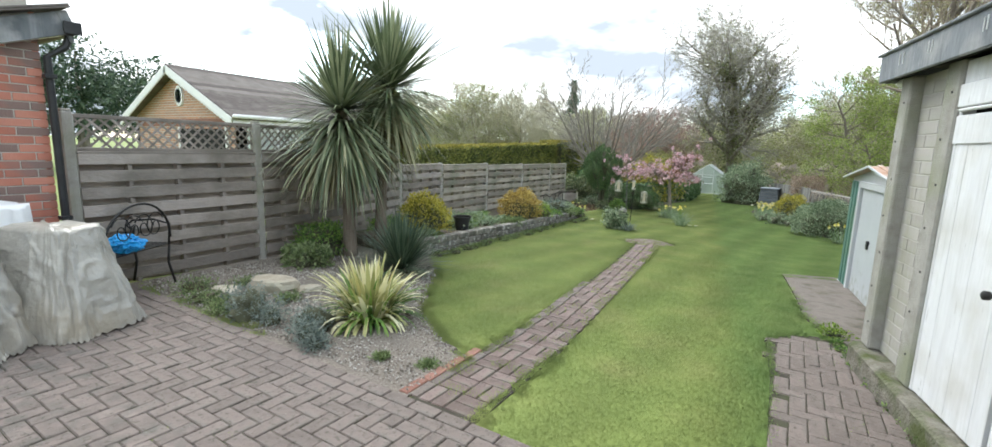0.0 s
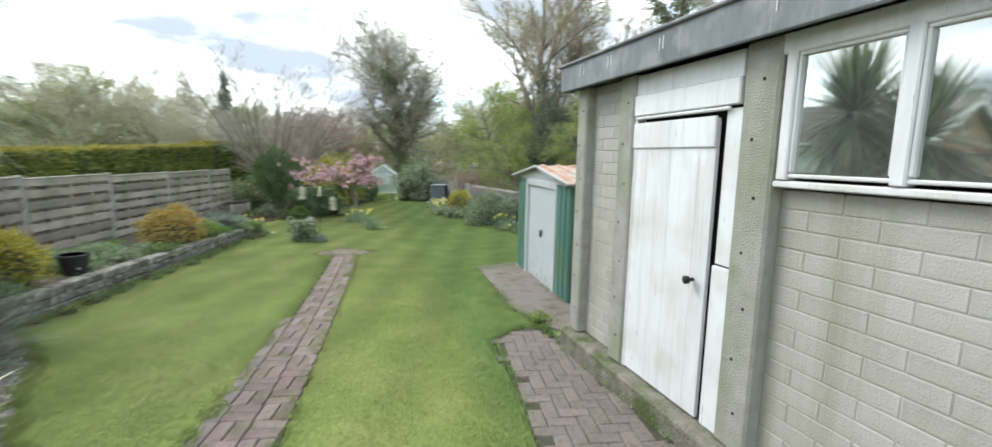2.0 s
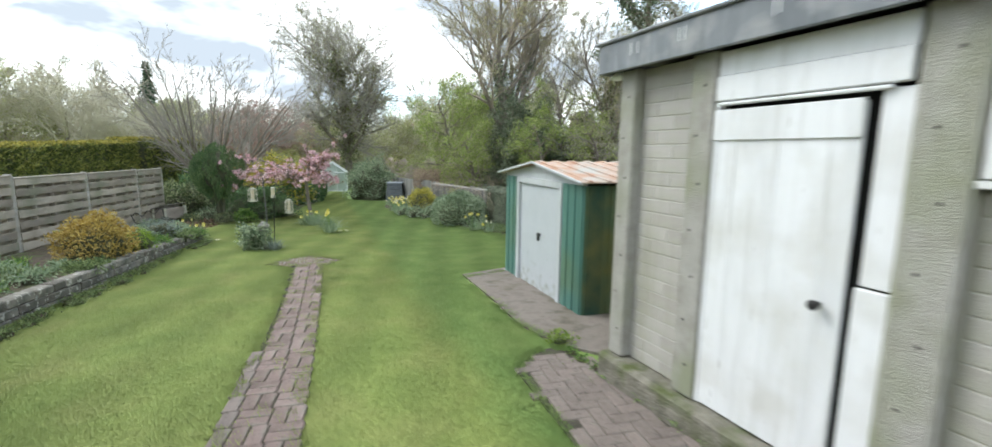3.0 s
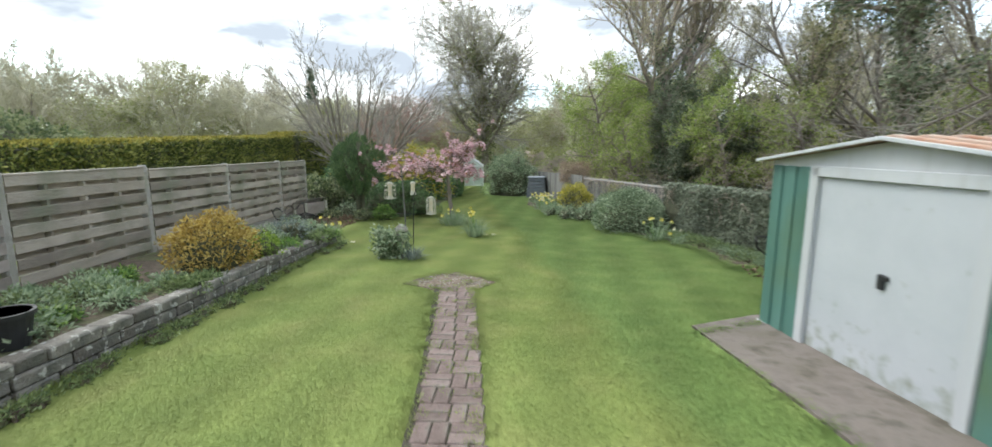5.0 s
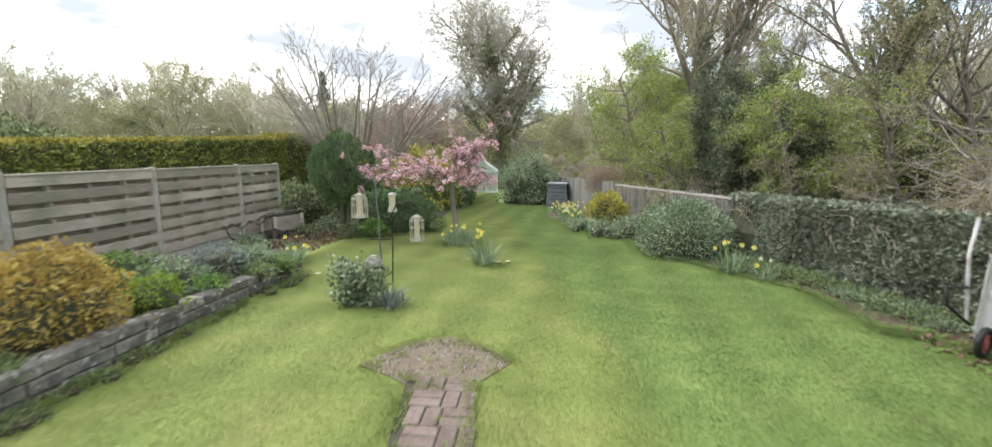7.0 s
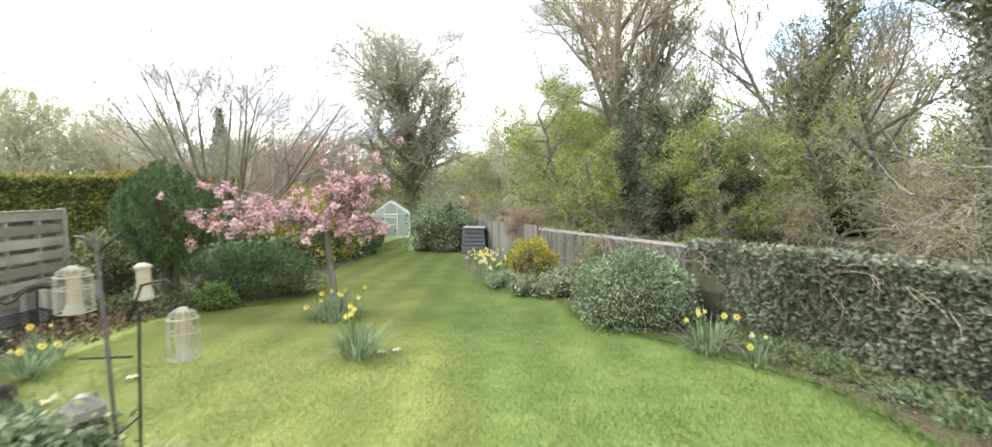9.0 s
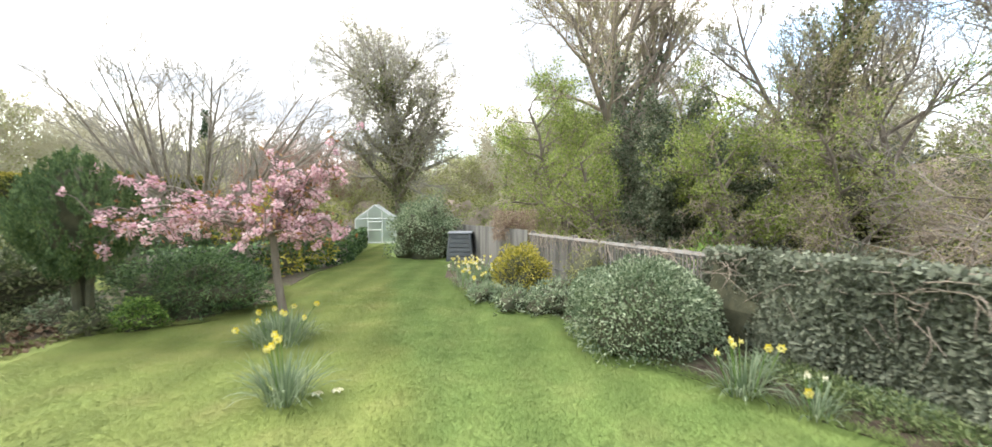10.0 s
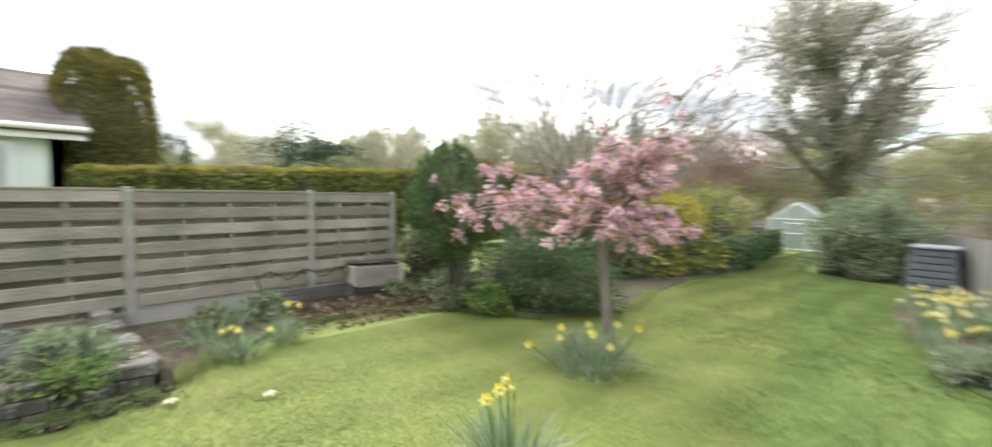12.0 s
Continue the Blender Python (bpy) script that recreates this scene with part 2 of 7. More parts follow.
def blades(ms, n, length, width, base_r, lean=(0.15, 1.0), droop=0.8, seg=5, at=(0, 0, 0), stiff=1.0, fold=0.0):
    """Strap leaves that rise from a crown and arch over."""
    for _ in range(n):
        a = rng.uniform(0, 6.283)
        le = rng.uniform(*lean)
        L = length * rng.uniform(0.65, 1.1)
        h = np.array([math.cos(a), math.sin(a), 0.0])
        s = np.array([-math.sin(a), math.cos(a), 0.0])
        p = np.array(at, float) + h * base_r * rng.uniform(0, 1)
        th = le
        left, right = [], []
        for i in range(seg + 1):
            f = i / seg
            w = width * (0.75 + 0.5 * f if f < 0.35 else 1.0 - ((f - 0.35) / 0.65) ** 1.6) * 0.5 + 0.0006
            left.append(p + s * w), right.append(p - s * w)
            p = p + (h * math.sin(th) + np.array([0, 0, math.cos(th)])) * (L / seg)
            th = min(th + droop * le / seg * (0.6 + f * 1.6), 2.9)
        ms.add(np.array(left + right), [(i, seg + 1 + i, seg + 2 + i, i + 1) for i in range(seg)])

# ---------------------------------------------------------------- the surfaces of the place
M_PAVER = mat("paver", [(0.165, 0.137, 0.122), (0.225, 0.185, 0.165), (0.27, 0.225, 0.20)], 9, 0.95, 0.6, stain=(0.165, 0.148, 0.130), stain_scale=7.0, spread=0.11, fine=120)
M_PAVER_RED = mat("paver_red", [(0.165, 0.125, 0.110), (0.235, 0.175, 0.157), (0.285, 0.228, 0.205)], 9, 0.95, 0.6, stain=(0.19, 0.18, 0.145), stain_scale=6.0, spread=0.2, fine=120)
M_REDBRICK = mat("red_brick", [(0.24, 0.12, 0.09), (0.33, 0.18, 0.14)], 12, 0.9, 0.4, fine=90)
M_BRICK = mat("house_brick", [(0.22, 0.15, 0.13), (0.42, 0.16, 0.11), (0.50, 0.22, 0.16)], 1.2, 0.9, 0.4, spread=0.6, fine=90)
M_BRICK_ORANGE = mat("orange_brick", [(0.42, 0.22, 0.13), (0.55, 0.30, 0.18), (0.62, 0.40, 0.27)], 2.0, 0.9, 0.3, vary="", fine=30)
M_MORTAR = mat("mortar", [(0.36, 0.33, 0.29), (0.46, 0.43, 0.38)], 20, 0.95, 0.3, vary="")
M_JOINT = mat("sandy_joint", [(0.040, 0.036, 0.028), (0.075, 0.066, 0.050), (0.062, 0.075, 0.030)], 7, 0.97, 0.5, vary="", fine=60)
M_SLAB = mat("concrete_slab", [(0.14, 0.118, 0.102), (0.215, 0.185, 0.162), (0.255, 0.225, 0.20)], 5, 0.95, 0.5, vary="", stain=(0.15, 0.13, 0.10), stain_scale=2.5, fine=90)
M_CONC = mat("weathered_concrete", [(0.345, 0.322, 0.292), (0.415, 0.392, 0.362), (0.455, 0.432, 0.402)], 6, 0.9, 0.28, stain=(0.299, 0.299, 0.216), stain_scale=1.6, fine=110, spread=0.12)
M_CONC_POST = mat("concrete_post", [(0.306, 0.288, 0.252), (0.387, 0.369, 0.333), (0.450, 0.432, 0.396)], 10, 0.92, 0.7, stain=(0.297, 0.306, 0.216), stain_scale=2.0, fine=150, spread=0.12)
M_WHITE = mat("peeling_white_paint", [(0.607, 0.607, 0.607), (0.718, 0.718, 0.727), (0.754, 0.754, 0.764)], 5, 0.55, 0.25, stretch=(1, 1, 0.15), stain=(0.60, 0.59, 0.565), stain_scale=2.6, fine=40, spread=0.08)
M_FASCIA = mat("grey_felt_fascia", [(0.12, 0.13, 0.14), (0.19, 0.20, 0.215), (0.26, 0.27, 0.28)], 4, 0.7, 0.3, stretch=(1, 1, 0.3), stain=(0.30, 0.30, 0.30), stain_scale=5, fine=50)
M_ROOFFELT = mat("roof_felt", [(0.10, 0.10, 0.095), (0.16, 0.155, 0.14)], 6, 0.95, 0.4, vary="")
# near-black that stands in for unlit space
M_DARK = mat("shade_black", [(0.012, 0.012, 0.011), (0.02, 0.02, 0.018)], 5, 0.9, 0, vary="")
M_TIMBER = mat("grey_fence_timber", [(0.228, 0.200, 0.166), (0.325, 0.288, 0.240), (0.415, 0.370, 0.312)], 6, 0.9, 0.5, stretch=(0.321, 0.321, 0.900), stain=(0.193, 0.206, 0.148), stain_scale=1.5, fine=45, spread=0.28)
M_TIMBER_DK = mat("dark_fence_timber", [(0.200, 0.175, 0.153), (0.302, 0.266, 0.235), (0.394, 0.348, 0.313)], 6, 0.9, 0.5, stretch=(0.388, 0.388, 0.850), stain=(0.172, 0.156, 0.132), stain_scale=1.5, fine=45, spread=0.28)
M_STONEBLK = mat("lichened_block", [(0.125, 0.112, 0.098), (0.205, 0.188, 0.165), (0.300, 0.280, 0.252)], 9, 0.95, 0.8, stain=(0.093, 0.093, 0.080), stain_scale=4.5, fine=70, spread=0.3)
M_GREEN = mat("green_painted_steel", [(0.062, 0.15, 0.122), (0.082, 0.18, 0.15), (0.10, 0.205, 0.175)], 3, 0.45, 0.1, stain=(0.10, 0.16, 0.09), stain_scale=1.1, stretch=(1, 1, 0.2), spec=0.5)
M_GREEN_DK = mat("algae_stained_green_steel", [(0.023, 0.058, 0.039), (0.046, 0.111, 0.078), (0.078, 0.098, 0.039)], 3, 0.7, 0.15, stain=(0.130, 0.130, 0.046), stain_scale=1.5, stretch=(1, 1, 0.2))
M_STEELWHITE = mat("white_painted_steel", [(0.448, 0.468, 0.482), (0.516, 0.530, 0.543)], 3, 0.4, 0.05, vary="", stretch=(1, 1, 0.3), spec=0.5)
M_DOORMOULD = mat("mould_stained_white_steel", [(0.424, 0.451, 0.470), (0.490, 0.510, 0.530)], 3, 0.4, 0.05, vary="", spec=0.5)
M_SHEDROOF = mat("rusty_shed_roof", [(0.36, 0.20, 0.13), (0.45, 0.30, 0.22), (0.52, 0.44, 0.38)], 4, 0.7, 0.2, vary="", stain=(0.42, 0.40, 0.37), stain_scale=2)
M_BLACK = mat("black_iron", [(0.012, 0.012, 0.012), (0.03, 0.028, 0.026)], 20, 0.5, 0.2, vary="")
M_BLACKPLASTIC = mat("black_plastic", [(0.02, 0.02, 0.021), (0.035, 0.036, 0.038)], 8, 0.45, 0.05, vary="")
M_GALV = mat("galvanised_steel", [(0.34, 0.35, 0.35), (0.47, 0.48, 0.48), (0.55, 0.55, 0.55)], 7, 0.45, 0.05, metal=0.6, vary="", stain=(0.24, 0.21, 0.18), stain_scale=4)
M_REDPAINT = mat("faded_red_plastic", [(0.45, 0.10, 0.10), (0.55, 0.20, 0.19)], 8, 0.6, 0.1, vary="")
M_COVER = mat("grey_plastic_cover", [(0.290, 0.275, 0.240), (0.385, 0.368, 0.328), (0.480, 0.462, 0.420)], 5, 0.30, 0.55, vary="", stain=(0.360, 0.325, 0.262), stain_scale=2.6, fine=22, spec=0.6)
M_WHITECOVER = mat("white_cover", [(0.72, 0.73, 0.75), (0.80, 0.81, 0.82)], 4, 0.6, 0.1, vary="")
M_BLUE = mat("blue_plastic_bag", [(0.02, 0.26, 0.62), (0.05, 0.38, 0.78)], 6, 0.4, 0.3, vary="", fine=18)
M_ROCK = mat("sandstone", [(0.30, 0.26, 0.20), (0.42, 0.37, 0.29), (0.50, 0.455, 0.38)], 5, 0.9, 0.6, stain=(0.30, 0.29, 0.22), stain_scale=3, fine=30)
M_SOIL = mat("garden_soil", [(0.045, 0.035, 0.026), (0.09, 0.07, 0.052), (0.15, 0.12, 0.09)], 12, 0.98, 0.9, vary="", stain=(0.09, 0.12, 0.04), stain_scale=2.2, fine=40)
M_GRAVELBED = mat("gravel_bed", [(0.120, 0.100, 0.080), (0.215, 0.185, 0.155), (0.330, 0.295, 0.260)], 60, 0.95, 0.9, vary="", fine=70)
M_PEBBLE = mat("pebble", [(0.135, 0.112, 0.092), (0.260, 0.228, 0.196), (0.450, 0.420, 0.380)], 3, 0.85, 0.2, vary="island", spread=0.5)
M_BARK = mat("bark", [(0.120, 0.102, 0.084), (0.216, 0.186, 0.156), (0.300, 0.264, 0.222)], 10, 0.95, 0.8, stretch=(1, 1, 0.2), vary="", fine=40)
M_TWIG_GREY = mat("lichened_twigs", [(0.250, 0.228, 0.200), (0.360, 0.330, 0.290)], 3, 0.9, 0, vary="")
M_TWIG = mat("bare_twigs", [(0.276, 0.224, 0.182), (0.414, 0.353, 0.293)], 3, 0.9, 0, vary="")
# pale budding twigs, raised further to stand for distance haze
M_TWIG_PALE = mat("pale_budding_hazed_twigs", [(0.431, 0.398, 0.303), (0.574, 0.542, 0.431)], 3, 0.9, 0, vary="")
# dark stems, and the shade inside foliage put into a colour
M_STEMS_AND_SHADE = mat("dark_stems_and_inner_shade", [(0.051, 0.056, 0.036), (0.116, 0.116, 0.071)], 8, 0.95, 0.3, vary="")
M_PALMTRUNK = mat("fibrous_trunk", [(0.10, 0.08, 0.06), (0.19, 0.155, 0.12), (0.28, 0.235, 0.185)], 8, 0.95, 0.9, stretch=(2, 2, 0.4), vary="", fine=40)
M_TILE = mat("brown_concrete_tile", [(0.096, 0.080, 0.072), (0.152, 0.132, 0.120), (0.200, 0.176, 0.160)], 3, 0.95, 0.3, spread=0.3, fine=40)
M_RENDER = mat("pale_green_render", [(0.60, 0.67, 0.60), (0.68, 0.74, 0.68)], 3, 0.9, 0.15, vary="", fine=60)
M_PVC = mat("white_plastic", [(0.76, 0.76, 0.75), (0.82, 0.82, 0.81)], 6, 0.4, 0, vary="", spec=0.5)
M_DEADWOOD = mat("dry_brown_litter", [(0.10, 0.065, 0.04), (0.19, 0.13, 0.085), (0.28, 0.21, 0.15)], 3, 0.95, 0, vary="island", spread=0.4)

L_PALM = leaf("cordyline_leaf", (0.090, 0.121, 0.063), (0.168, 0.208, 0.112), (0.347, 0.375, 0.230), rough=0.36, sub=0.15)
L_STRAW = leaf("straw_leaf", (0.18, 0.155, 0.085), (0.33, 0.31, 0.18), (0.50, 0.48, 0.31), sub=0.1)
L_YUCCA = leaf("yellow_edged_leaf", (0.36, 0.37, 0.15), (0.66, 0.61, 0.29), (0.80, 0.76, 0.52), rough=0.45, sub=0.2, spread=0.45)
L_SPIKY = leaf("blue_green_spike", (0.05, 0.085, 0.05), (0.09, 0.13, 0.08), (0.15, 0.19, 0.12), sub=0.1)
L_GOLD = leaf("golden_shrub_leaf", (0.27, 0.185, 0.045), (0.42, 0.300, 0.075), (0.54, 0.430, 0.135))
L_GOLDGREEN = leaf("yellow_green_shrub_leaf", (0.20, 0.20, 0.03), (0.40, 0.36, 0.05), (0.55, 0.48, 0.10))
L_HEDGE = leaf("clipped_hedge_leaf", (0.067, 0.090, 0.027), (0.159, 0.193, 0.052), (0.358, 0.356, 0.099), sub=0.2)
# yellowish hedge top, with the light from above put into the colour
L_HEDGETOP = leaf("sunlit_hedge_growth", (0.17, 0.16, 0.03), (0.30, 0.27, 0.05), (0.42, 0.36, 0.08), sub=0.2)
L_YEW = leaf("dark_yew_leaf", (0.036, 0.072, 0.031), (0.078, 0.144, 0.052), (0.156, 0.247, 0.092), sub=0.15)
L_CYP = leaf("cypress_leaf", (0.054, 0.100, 0.041), (0.100, 0.163, 0.063), (0.172, 0.244, 0.100), sub=0.15)
L_DOME = leaf("grey_green_leaf", (0.102, 0.151, 0.078), (0.221, 0.285, 0.166), (0.428, 0.491, 0.332), rough=0.5, sub=0.2)
L_IVY = leaf("ivy_leaf", (0.130, 0.148, 0.104), (0.190, 0.212, 0.150), (0.285, 0.312, 0.230), rough=0.66, sub=0.15, spread=0.3)
# darker copy of the ivy leaf, with woodland shade in its colour
L_IVYDARK = leaf("shaded_ivy_leaf", (0.082, 0.106, 0.062), (0.150, 0.182, 0.108), (0.250, 0.285, 0.190), rough=0.66, sub=0.12, spread=0.35)
L_FRESH = leaf("fresh_spring_leaf", (0.165, 0.228, 0.050), (0.285, 0.365, 0.090), (0.420, 0.490, 0.155), sub=0.45)
L_OLIVEDK = leaf("olive_ivy_leaf", (0.085, 0.100, 0.045), (0.160, 0.178, 0.080), (0.260, 0.270, 0.130), sub=0.2)
L_BUD = leaf("pale_bud", (0.26, 0.25, 0.11), (0.38, 0.36, 0.18), (0.50, 0.47, 0.27), sub=0.35)
L_OLIVEGOLD = leaf("golden_olive_conifer", (0.100, 0.098, 0.028), (0.195, 0.180, 0.048), (0.320, 0.285, 0.085), sub=0.2)
L_OLIVE = leaf("olive_bud_leaf", (0.184, 0.200, 0.059), (0.316, 0.333, 0.108), (0.467, 0.467, 0.200), sub=0.35)
L_GREEN = leaf("plain_green_leaf", (0.074, 0.148, 0.033), (0.148, 0.265, 0.059), (0.282, 0.413, 0.099))
L_LAUREL = leaf("variegated_laurel_leaf", (0.075, 0.105, 0.045), (0.150, 0.190, 0.085), (0.330, 0.350, 0.190))
L_WEED = leaf("weed_leaf", (0.105, 0.150, 0.060), (0.185, 0.245, 0.098), (0.300, 0.360, 0.170))
L_LIME = leaf("lime_leaf", (0.12, 0.20, 0.02), (0.21, 0.32, 0.04), (0.32, 0.42, 0.08))
L_DAFF = leaf("daffodil_leaf", (0.165, 0.230, 0.135), (0.262, 0.340, 0.205), (0.390, 0.460, 0.315), sub=0.4)
L_SILVER = leaf("silvery_leaf", (0.13, 0.17, 0.15), (0.21, 0.25, 0.22), (0.30, 0.34, 0.30))
L_FIR = leaf("dark_fir_needles", (0.022, 0.049, 0.027), (0.056, 0.094, 0.053), (0.104, 0.150, 0.085), sub=0.1)
L_BLOSSOM = leaf("pink_blossom", (0.594, 0.341, 0.407), (0.726, 0.484, 0.539), (0.850, 0.682, 0.715), rough=0.7, sub=0.4)
L_BRONZE = leaf("bronze_young_leaf", (0.22, 0.10, 0.04), (0.33, 0.17, 0.07), (0.42, 0.26, 0.12))
L_YELLOW = leaf("yellow_petal", (0.68, 0.55, 0.05), (0.80, 0.68, 0.10), (0.84, 0.78, 0.35), rough=0.7, sub=0.35)
L_CREAM = leaf("cream_petal", (0.70, 0.66, 0.42), (0.82, 0.80, 0.65), rough=0.7, sub=0.35)
L_CLIPPED = leaf("russet_twig", (0.20, 0.135, 0.09), (0.32, 0.235, 0.17), (0.42, 0.33, 0.25), sub=0.1)
# far foliage: haze of distance put into lighter leaf colours
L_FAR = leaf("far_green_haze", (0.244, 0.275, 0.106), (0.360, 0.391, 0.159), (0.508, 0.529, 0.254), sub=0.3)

M_GREYPALE = mat("silver_grey_timber", [(0.145, 0.145, 0.135), (0.21, 0.206, 0.19), (0.265, 0.258, 0.24)], 6, 0.95, 0.4, stretch=(1, 1, 0.2), spread=0.25, fine=40)
M_MOSS = mat("mossy_rough_concrete", [(0.10, 0.095, 0.07), (0.20, 0.185, 0.15), (0.28, 0.265, 0.22)], 9, 0.97, 1.0, stain=(0.09, 0.105, 0.04), stain_scale=5, vary="", fine=45)
# courses of orange brick
_n, _l = M_BRICK_ORANGE.node_tree.nodes, M_BRICK_ORANGE.node_tree.links
_bt, _mp, _tc = (_n.new("ShaderNode" + k) for k in ("TexBrick", "Mapping", "TexCoord"))
_mp.inputs["Rotation"].default_value = (radians(90), 0, 0)
_bt.inputs["Scale"].default_value, _bt.inputs["Brick Width"].default_value, _bt.inputs["Row Height"].default_value, _bt.inputs["Mortar Size"].default_value = 1.0, 0.225, 0.075, 0.010
_bt.inputs["Color1"].default_value, _bt.inputs["Color2"].default_value, _bt.inputs["Mortar"].default_value = (0.50, 0.26, 0.16, 1), (0.36, 0.21, 0.15, 1), (0.50, 0.46, 0.40, 1)
for _a1, _b1 in ((_tc.outputs["Object"], _mp.inputs[0]), (_mp.outputs[0], _bt.inputs["Vector"]), (_bt.outputs["Color"], _n["Principled BSDF"].inputs["Base Color"])):
    _l.new(_a1, _b1)
# glass
M_GLASS = bpy.data.materials.new("window_glass")
M_GLASS.use_nodes = True
_b = M_GLASS.node_tree.nodes["Principled BSDF"]
_b.inputs["Base Color"].default_value, _b.inputs["Roughness"].default_value = (0.85, 0.9, 0.88, 1), 0.03
_b.inputs["Transmission Weight"].default_value, _b.inputs["IOR"].default_value = 1.0, 1.5
_b.inputs["Specular IOR Level"].default_value = 1.0

M_DUSTY = bpy.data.materials.new("dusty_window_glass")
M_DUSTY.use_nodes = True
_d = M_DUSTY.node_tree.nodes["Principled BSDF"]
_d.inputs["Base Color"].default_value, _d.inputs["Roughness"].default_value, _d.inputs["IOR"].default_value = (0.42, 0.46, 0.44, 1), 0.02, 1.9
_d.inputs["Transmission Weight"].default_value, _d.inputs["Specular IOR Level"].default_value = 0.75, 1.0
_g, _x = M_DUSTY.node_tree.nodes.new("ShaderNodeBsdfGlossy"), M_DUSTY.node_tree.nodes.new("ShaderNodeMixShader")
_g.inputs["Color"].default_value, _g.inputs["Roughness"].default_value, _x.inputs[0].default_value = (0.80, 0.84, 0.82, 1), 0.03, 0.55
for _a1, _b1 in ((_d.outputs[0], _x.inputs[1]), (_g.outputs[0], _x.inputs[2]), (_x.outputs[0], M_DUSTY.node_tree.nodes["Material Output"].inputs[0])):
    M_DUSTY.node_tree.links.new(_a1, _b1)

_n, _l = M_DOORMOULD.node_tree.nodes, M_DOORMOULD.node_tree.links
_pb = _n["Principled BSDF"]
_src = _pb.inputs["Base Color"].links[0].from_socket
_tc, _sp, _zr, _nz, _nr, _mu, _mx = (_n.new("ShaderNode" + k) for k in ("TexCoord", "SeparateXYZ", "MapRange", "TexNoise", "ValToRGB", "Math", "Mix"))
_nz.inputs["Scale"].default_value, _nz.inputs["Detail"].default_value = 9.0, 7.0
_zr.inputs[1].default_value, _zr.inputs[2].default_value, _zr.inputs[3].default_value, _zr.inputs[4].default_value = 0.06, 0.50, 0.60, 0.36
_nr.color_ramp.elements[0].position, _nr.color_ramp.elements[1].position = 0.0, 0.30
_mu.operation, _mx.data_type = "SUBTRACT", "RGBA"
_mx.inputs[7].default_value = (0.21, 0.22, 0.155, 1)
for _a1, _b1 in ((_tc.outputs["Object"], _sp.inputs[0]), (_tc.outputs["Object"], _nz.inputs[0]), (_sp.outputs[2], _zr.inputs[0]), (_zr.outputs[0], _mu.inputs[0]), (_nz.outputs[0], _mu.inputs[1]), (_mu.outputs[0], _nr.inputs[0]), (_nr.outputs[0], _mx.inputs[0]), (_src, _mx.inputs[6]), (_mx.outputs[2], _pb.inputs["Base Color"])):
    _l.new(_a1, _b1)



def streaks(m, colour, strength, across=9.0, tall=0.45, low=0.50, high=0.72):
    """Rain streaks and algae runs down a wall, drawn out along z."""
    n, l = m.node_tree.nodes, m.node_tree.links
    b = n["Principled BSDF"]
    src = b.inputs["Base Color"].links[0].from_socket
    geo, mp, no, rp, k, mx = (n.new("ShaderNode" + q) for q in ("NewGeometry", "Mapping", "TexNoise", "ValToRGB", "Math", "Mix"))
    mp.inputs["Scale"].default_value = (across, across, tall)
    no.inputs["Scale"].default_value, no.inputs["Detail"].default_value, no.inputs["Roughness"].default_value = 1.0, 5.0, 0.62
    rp.color_ramp.elements[0].position, rp.color_ramp.elements[1].position = low, high
    k.operation, mx.data_type = "MULTIPLY", "RGBA"
    k.inputs[1].default_value, mx.inputs[7].default_value = strength, (*colour, 1)
    for a, c in ((geo.outputs["Position"], mp.inputs[0]), (mp.outputs[0], no.inputs[0]), (no.outputs[0], rp.inputs[0]), (rp.outputs[0], k.inputs[0]), (k.outputs[0], mx.inputs[0]), (src, mx.inputs[6]), (mx.outputs[2], b.inputs["Base Color"])):
        l.new(a, c)


streaks(M_CONC, (0.25, 0.25, 0.17), 0.6, 5.0, 0.35)
streaks(M_CONC_POST, (0.27, 0.27, 0.20), 0.5, 8.0, 0.5)
streaks(M_WHITE, (0.46, 0.45, 0.42), 0.5, 16.0, 0.9, 0.52, 0.74)
streaks(M_WHITE, (0.30, 0.28, 0.25), 0.7, 45.0, 5.0, 0.66, 0.70)
streaks(M_STONEBLK, (0.50, 0.49, 0.45), 0.8, 13.0, 13.0, 0.57, 0.63)
streaks(M_PAVER, (0.085, 0.080, 0.064), 0.65, 34.0, 34.0, 0.56, 0.66)
streaks(M_PAVER_RED, (0.095, 0.085, 0.065), 0.6, 34.0, 34.0, 0.56, 0.66)
streaks(M_PAVER, (0.40, 0.385, 0.35), 0.7, 60.0, 60.0, 0.67, 0.70)
streaks(M_SLAB, (0.085, 0.075, 0.058), 0.65, 5.0, 5.0, 0.52, 0.68)
streaks(M_STEELWHITE, (0.33, 0.33, 0.30), 0.4, 12.0, 0.6)
streaks(M_FASCIA, (0.36, 0.37, 0.38), 0.6, 9.0, 0.8, 0.55, 0.72)
streaks(M_TIMBER, (0.19, 0.19, 0.15), 0.3, 2.2, 1.1)
streaks(M_TIMBER_DK, (0.15, 0.135, 0.115), 0.3, 2.2, 1.1)
streaks(M_GREEN, (0.045, 0.10, 0.075), 0.5, 7.0, 0.6)

# grass: two growths with a wandering border, mowing stripes, worn yellow patches
M_GRASS = bpy.data.materials.new("lawn_grass")
M_GRASS.use_nodes = True


